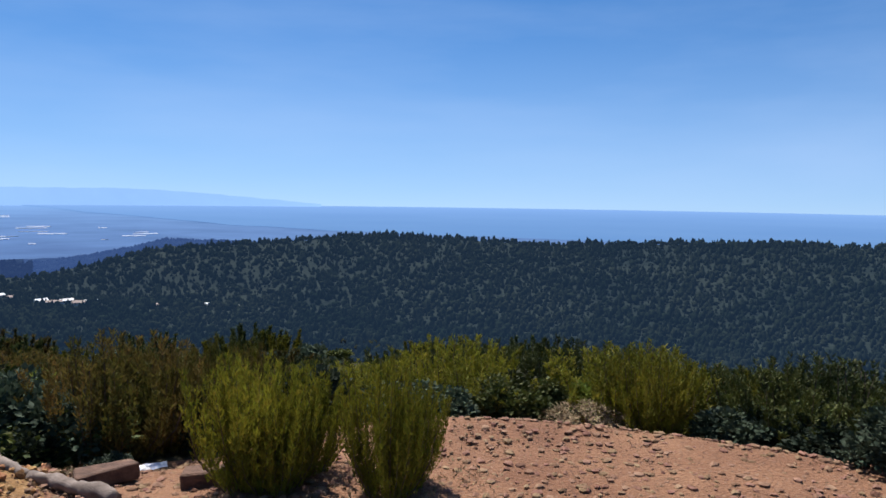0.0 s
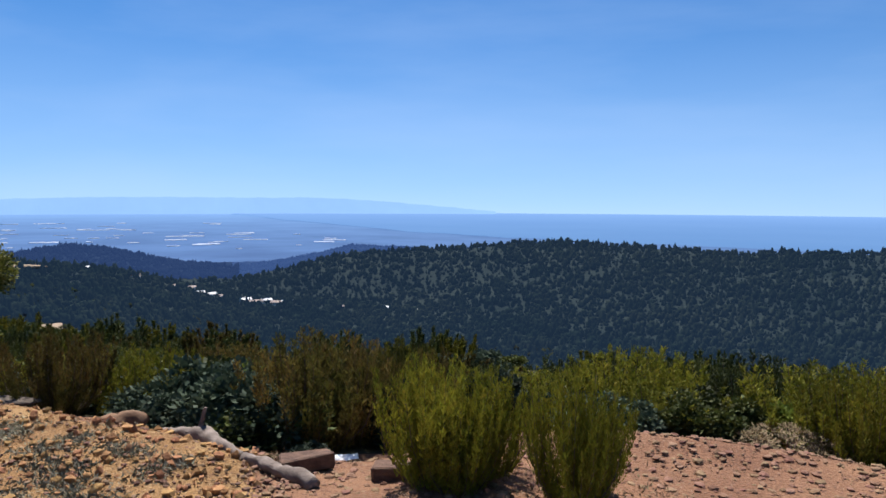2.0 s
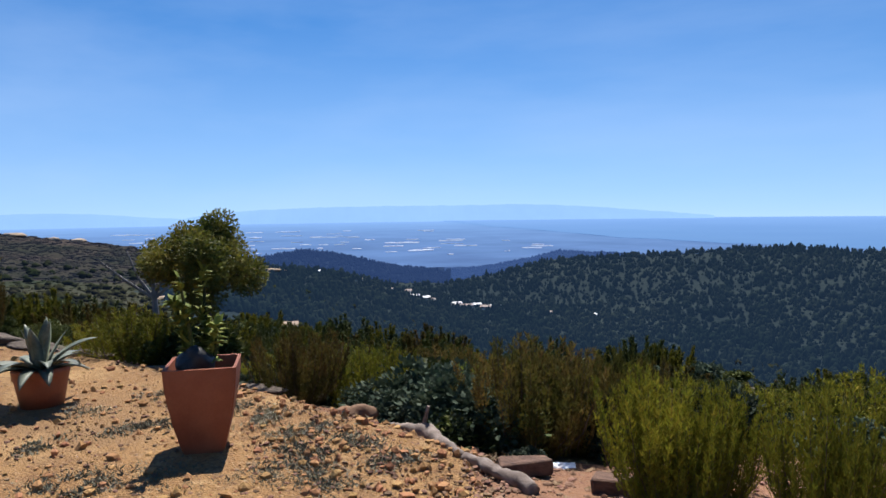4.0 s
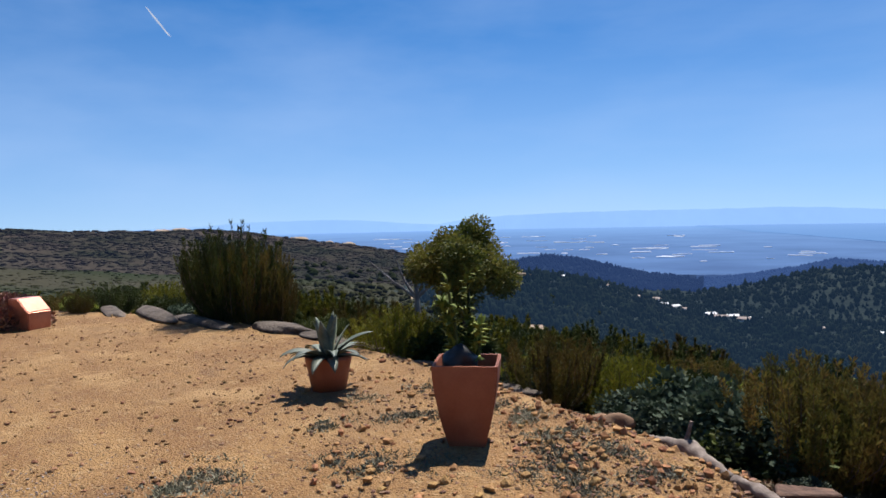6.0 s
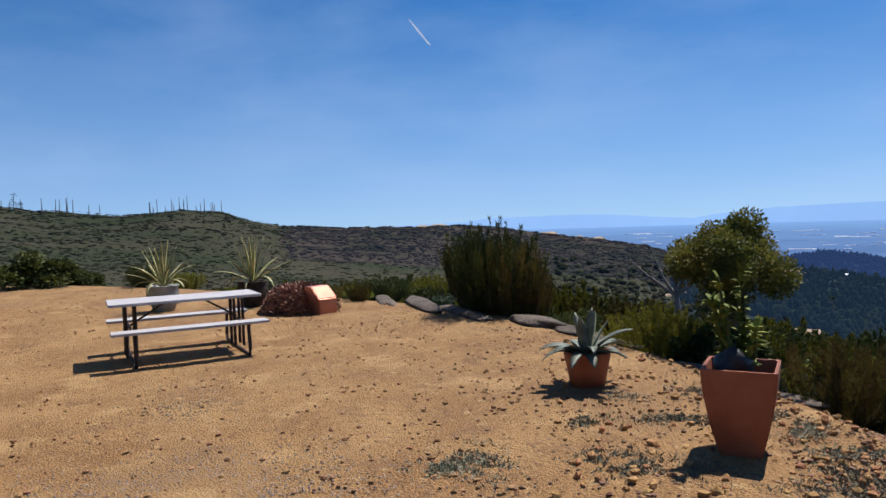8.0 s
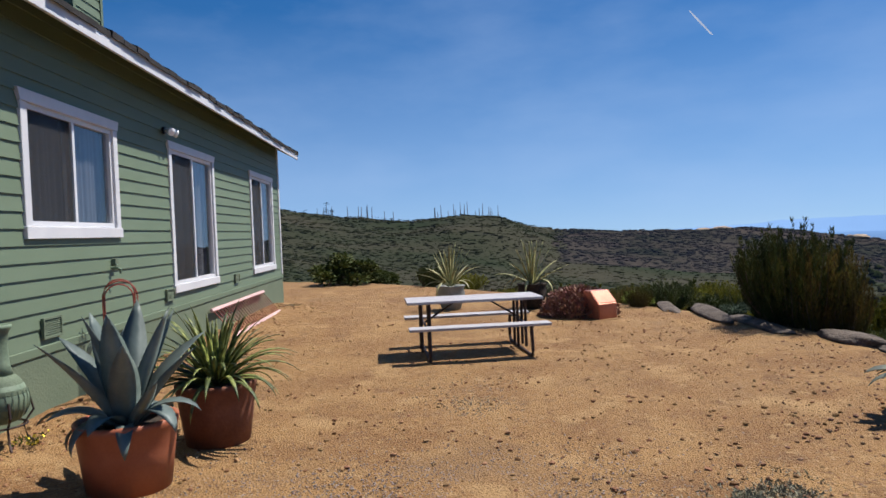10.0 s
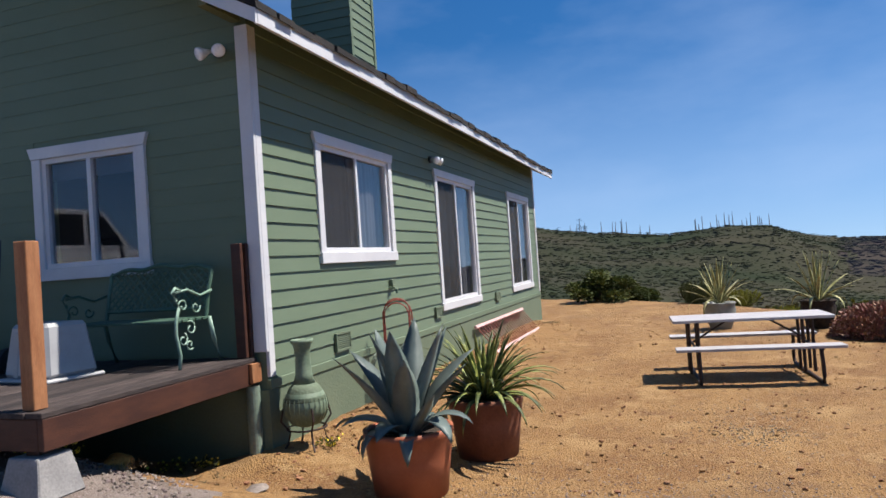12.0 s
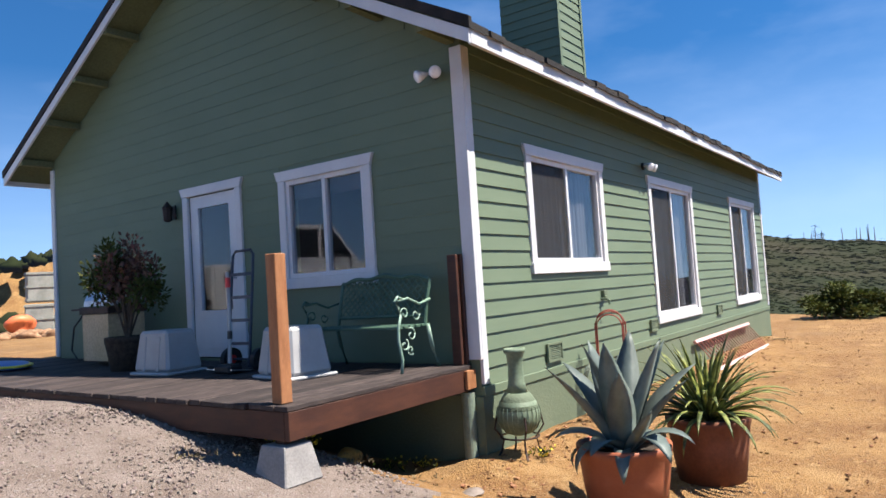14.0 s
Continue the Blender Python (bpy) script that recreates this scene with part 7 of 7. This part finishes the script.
# bins, rocks and an orange tarpaulin behind the house
for k, (a, r, w, h) in enumerate(((155.25, 31, 0.95, 1.2), (155.2, 31.05, 0.9, 1.15))):
    x, y = -math.sin(radians(a)) * r, math.cos(radians(a)) * r
    ob = thing("storage_crate", "grey-green slatted storage crate stacked behind the house", "crate", pose(x, y, at_xy(x, y) + k * 1.22, 0, 0, a + 6 * k), group="storage crates")
    part("body", boxed(-w / 2, w / 2, -w / 2, w / 2, 0.05, h, bevel=0.03), M["grey_box"], ob)
    for q in range(3):
        part("rail", boxed(-w / 2 - 0.03, w / 2 + 0.03, -w / 2 - 0.03, w / 2 + 0.03, 0.1 + q * 0.5, 0.18 + q * 0.5), M["grey_box"], ob)
for k in range(9):
    a, r = 154.2 + k * 0.55, 28 + (k % 3)
    x, y = -math.sin(radians(a)) * r, math.cos(radians(a)) * r
    rock(x, y, 0.9, 0.5, 0.4, 60 + k, k * 40, "stone", "tan boulder in a row behind the house", group="boulders behind the house")
x, y = -math.sin(radians(156.4)) * 29.3, math.cos(radians(156.4)) * 29.3
tp = thing("orange_tarp", "heap of orange plastic behind the rocks", "tarpaulin", pose(x, y, at_xy(x, y) + 0.25))
part("sheet", stoned(1.1, 0.7, 0.65, 3, 0.2, 3), M["orange"], tp, "", True)

# barbecue with a hose, a shrub in a pot and a blue and yellow board on the deck's far part
bq = thing("barbecue", "steel-lidded barbecue on a tan cabinet at the end of the deck", "barbecue", pose(-5.32, -9.0, DZ))
part("cabinet", boxed(-0.25, 0.25, -0.32, 0.32, 0.06, 0.66, bevel=0.008), M["tan"], bq, "tan board cabinet")
part("grill", boxed(-0.27, 0.27, -0.36, 0.36, 0.665, 0.76, bevel=0.01), M["iron"], bq)
bm = tubed([(0, -0.33, 0.77), (0, 0.33, 0.77)], 0.22, 20)
bmesh.ops.bisect_plane(bm, geom=list(bm.verts) + list(bm.edges) + list(bm.faces), plane_co=(0, 0, 0.77), plane_no=(0, 0, -1), clear_outer=True)
part("lid", bm, M["steel"], bq, "steel lid")
part("side_shelf", boxed(-0.24, 0.24, -0.62, -0.37, 0.72, 0.745), M["iron"], bq)
part("gas_hose", tubed([(0.2, -0.36, 0.68), (0.26, -0.52, 0.5), (0.26, -0.6, 0.2), (0.25, -0.45, 0.06), (0.2, -0.3, 0.1)], 0.012), M["black"], bq)
pl = round_pot("potted_shrub", "bushy dark reddish shrub in a dark pot on the deck", pose(-4.85, -7.85, DZ) @ Matrix.Diagonal((1.15, 1.15, 1.3, 1)), 0.22, 0.17, 0.30, M["soil"])
rnd = random.Random(40)
bm, pts, dirs = bmesh.new(), [], []
for k in range(26):
    a, q = rnd.uniform(0, 6.28), rnd.random() ** 0.6
    tip = Vector((0.36 * q * math.cos(a), 0.36 * q * math.sin(a), 0.45 + 0.85 * (1 - 0.45 * q) * rnd.uniform(0.5, 1)))
    tube(bm, [(0, 0, 0.25), (tip.x * 0.35, tip.y * 0.35, 0.25 + (tip.z - 0.25) * 0.6), tip], [0.014, 0.009, 0.004], 5)
    for j in range(150):
        d = Vector((rnd.gauss(0, 1), rnd.gauss(0, 1), rnd.gauss(0, 1))).normalized()
        pts.append(tip * rnd.uniform(0.82, 1.0) + d * 0.11 * rnd.random() ** 0.5)
        dirs.append((d + Vector((0, 0, 0.2))).normalized())
part("wood", bm, M["bark"], pl)
half = len(pts) // 2
for nm, sl, mt in (("foliage", slice(0, half), "deep_leaf"), ("red_foliage", slice(half, None), "jade_leaf")):
    vs, fs = tri_leaves(pts[sl], dirs[sl], 0.05, 0.014, rnd, 4)
    o = new(nm, raw(nm, vs, fs, M[mt]))
    o.parent = pl
sb = thing("foam_board", "blue and yellow foam board lying on the deck", "board", pose(-4.6, -10.5, DZ, 0, 0, 80))
bm = lathe([(0.02, 0.0), (0.26, 0.02), (0.28, 0.05), (0.24, 0.08), (0.02, 0.09)], 28)
bm.transform(Matrix.Diagonal((2.6, 1, 1, 1)))
part("deck_pad", bm, M["blue"], sb, "", True)
bm = lathe([(0.27, 0.035), (0.295, 0.045), (0.295, 0.06), (0.27, 0.07)], 28)
bm.transform(Matrix.Diagonal((2.55, 1, 1, 1)))
part("rail_edge", bm, M["yellow"], sb, "yellow edge")

# a white pickup on the drive, which the gable window mirrors
TX, TY = -0.75, -11.6
pk = thing("pickup_truck", "white pickup truck parked on the gravel drive", "truck", on(TX, TY) @ Matrix.Diagonal((1.1, 1.1, 1.16, 1)))
def prism(rows, y0, y1, bevel=0.03):
    """A side outline of (x, z) pairs, as wide as from y0 to y1."""
    bm = bmesh.new()
    sides = [[bm.verts.new((x, y, z)) for x, z in rows] for y in (y0, y1)]
    bm.faces.new(sides[0])
    bm.faces.new(sides[1][::-1])
    for k in range(len(rows)):
        bm.faces.new((sides[0][k], sides[1][k], sides[1][(k + 1) % len(rows)], sides[0][(k + 1) % len(rows)]))
    bmesh.ops.recalc_face_normals(bm, faces=bm.faces)
    if bevel:
        bmesh.ops.bevel(bm, geom=list(bm.edges), offset=bevel, segments=2, affect="EDGES")
    return bm


part("body", prism(((-2.6, 0.55), (-2.6, 1.28), (1.0, 1.30), (1.25, 1.34), (2.35, 1.24), (2.55, 1.05), (2.55, 0.55)), -0.92, 0.92, 0.05), M["vinyl"], pk, "white painted body")
cab = part("cab", prism(((-0.95, 1.29), (-0.80, 1.98), (0.35, 2.0), (1.05, 1.33)), -0.80, 0.80, 0.04), M["vinyl"], pk)
for yy in (0.802, -0.808):
    part("side_window", prism(((-0.78, 1.40), (-0.68, 1.90), (-0.12, 1.91), (-0.12, 1.40)), yy, yy + 0.006, 0), M["black"], cab)
    part("side_window", prism(((-0.03, 1.40), (-0.03, 1.91), (0.30, 1.91), (0.80, 1.40)), yy, yy + 0.006, 0), M["black"], cab)
for wx in (-1.65, 1.65):
    for wy in (-0.85, 0.85):
        wheel = part("wheel", tubed([(wx, wy - 0.11, 0.38), (wx, wy + 0.11, 0.38)], 0.38, 24), M["black"], pk, "black tyre")
        part("rim", tubed([(wx, wy - 0.115, 0.38), (wx, wy + 0.115, 0.38)], 0.22, 18), M["steel"], wheel)
part("bumper", boxed(2.56, 2.66, -0.88, 0.88, 0.52, 0.72, bevel=0.02), M["steel"], pk)
for wy in (-0.68, 0.68):
    part("headlight", boxed(2.51, 2.565, wy - 0.16, wy + 0.16, 0.86, 1.02, bevel=0.01), M["lamp_glass"], pk)

# a short contrail high over the hills
bm = bmesh.new()
prev = None
for k in range(14):
    t = k / 13
    a, el = 66.75 + 1.55 * t, 13.9 + 1.9 * t
    d = Vector((-math.sin(radians(a)) * math.cos(radians(el)), math.cos(radians(a)) * math.cos(radians(el)), math.sin(radians(el)))) * 4300
    w = 5 + 9 * math.sin(min(1, (1 - t) * 1.4) * 2.2)
    side = Vector((math.cos(radians(a)), math.sin(radians(a)), -0.6)).normalized()
    row = [bm.verts.new(d - side * w), bm.verts.new(d + side * w)]
    if prev:
        bm.faces.new((prev[0], prev[1], row[1], row[0]))
    prev = row
tagged(part("contrail", bm, M["contrail"], None), "short white contrail high in the sky", "contrail", kind="structure")
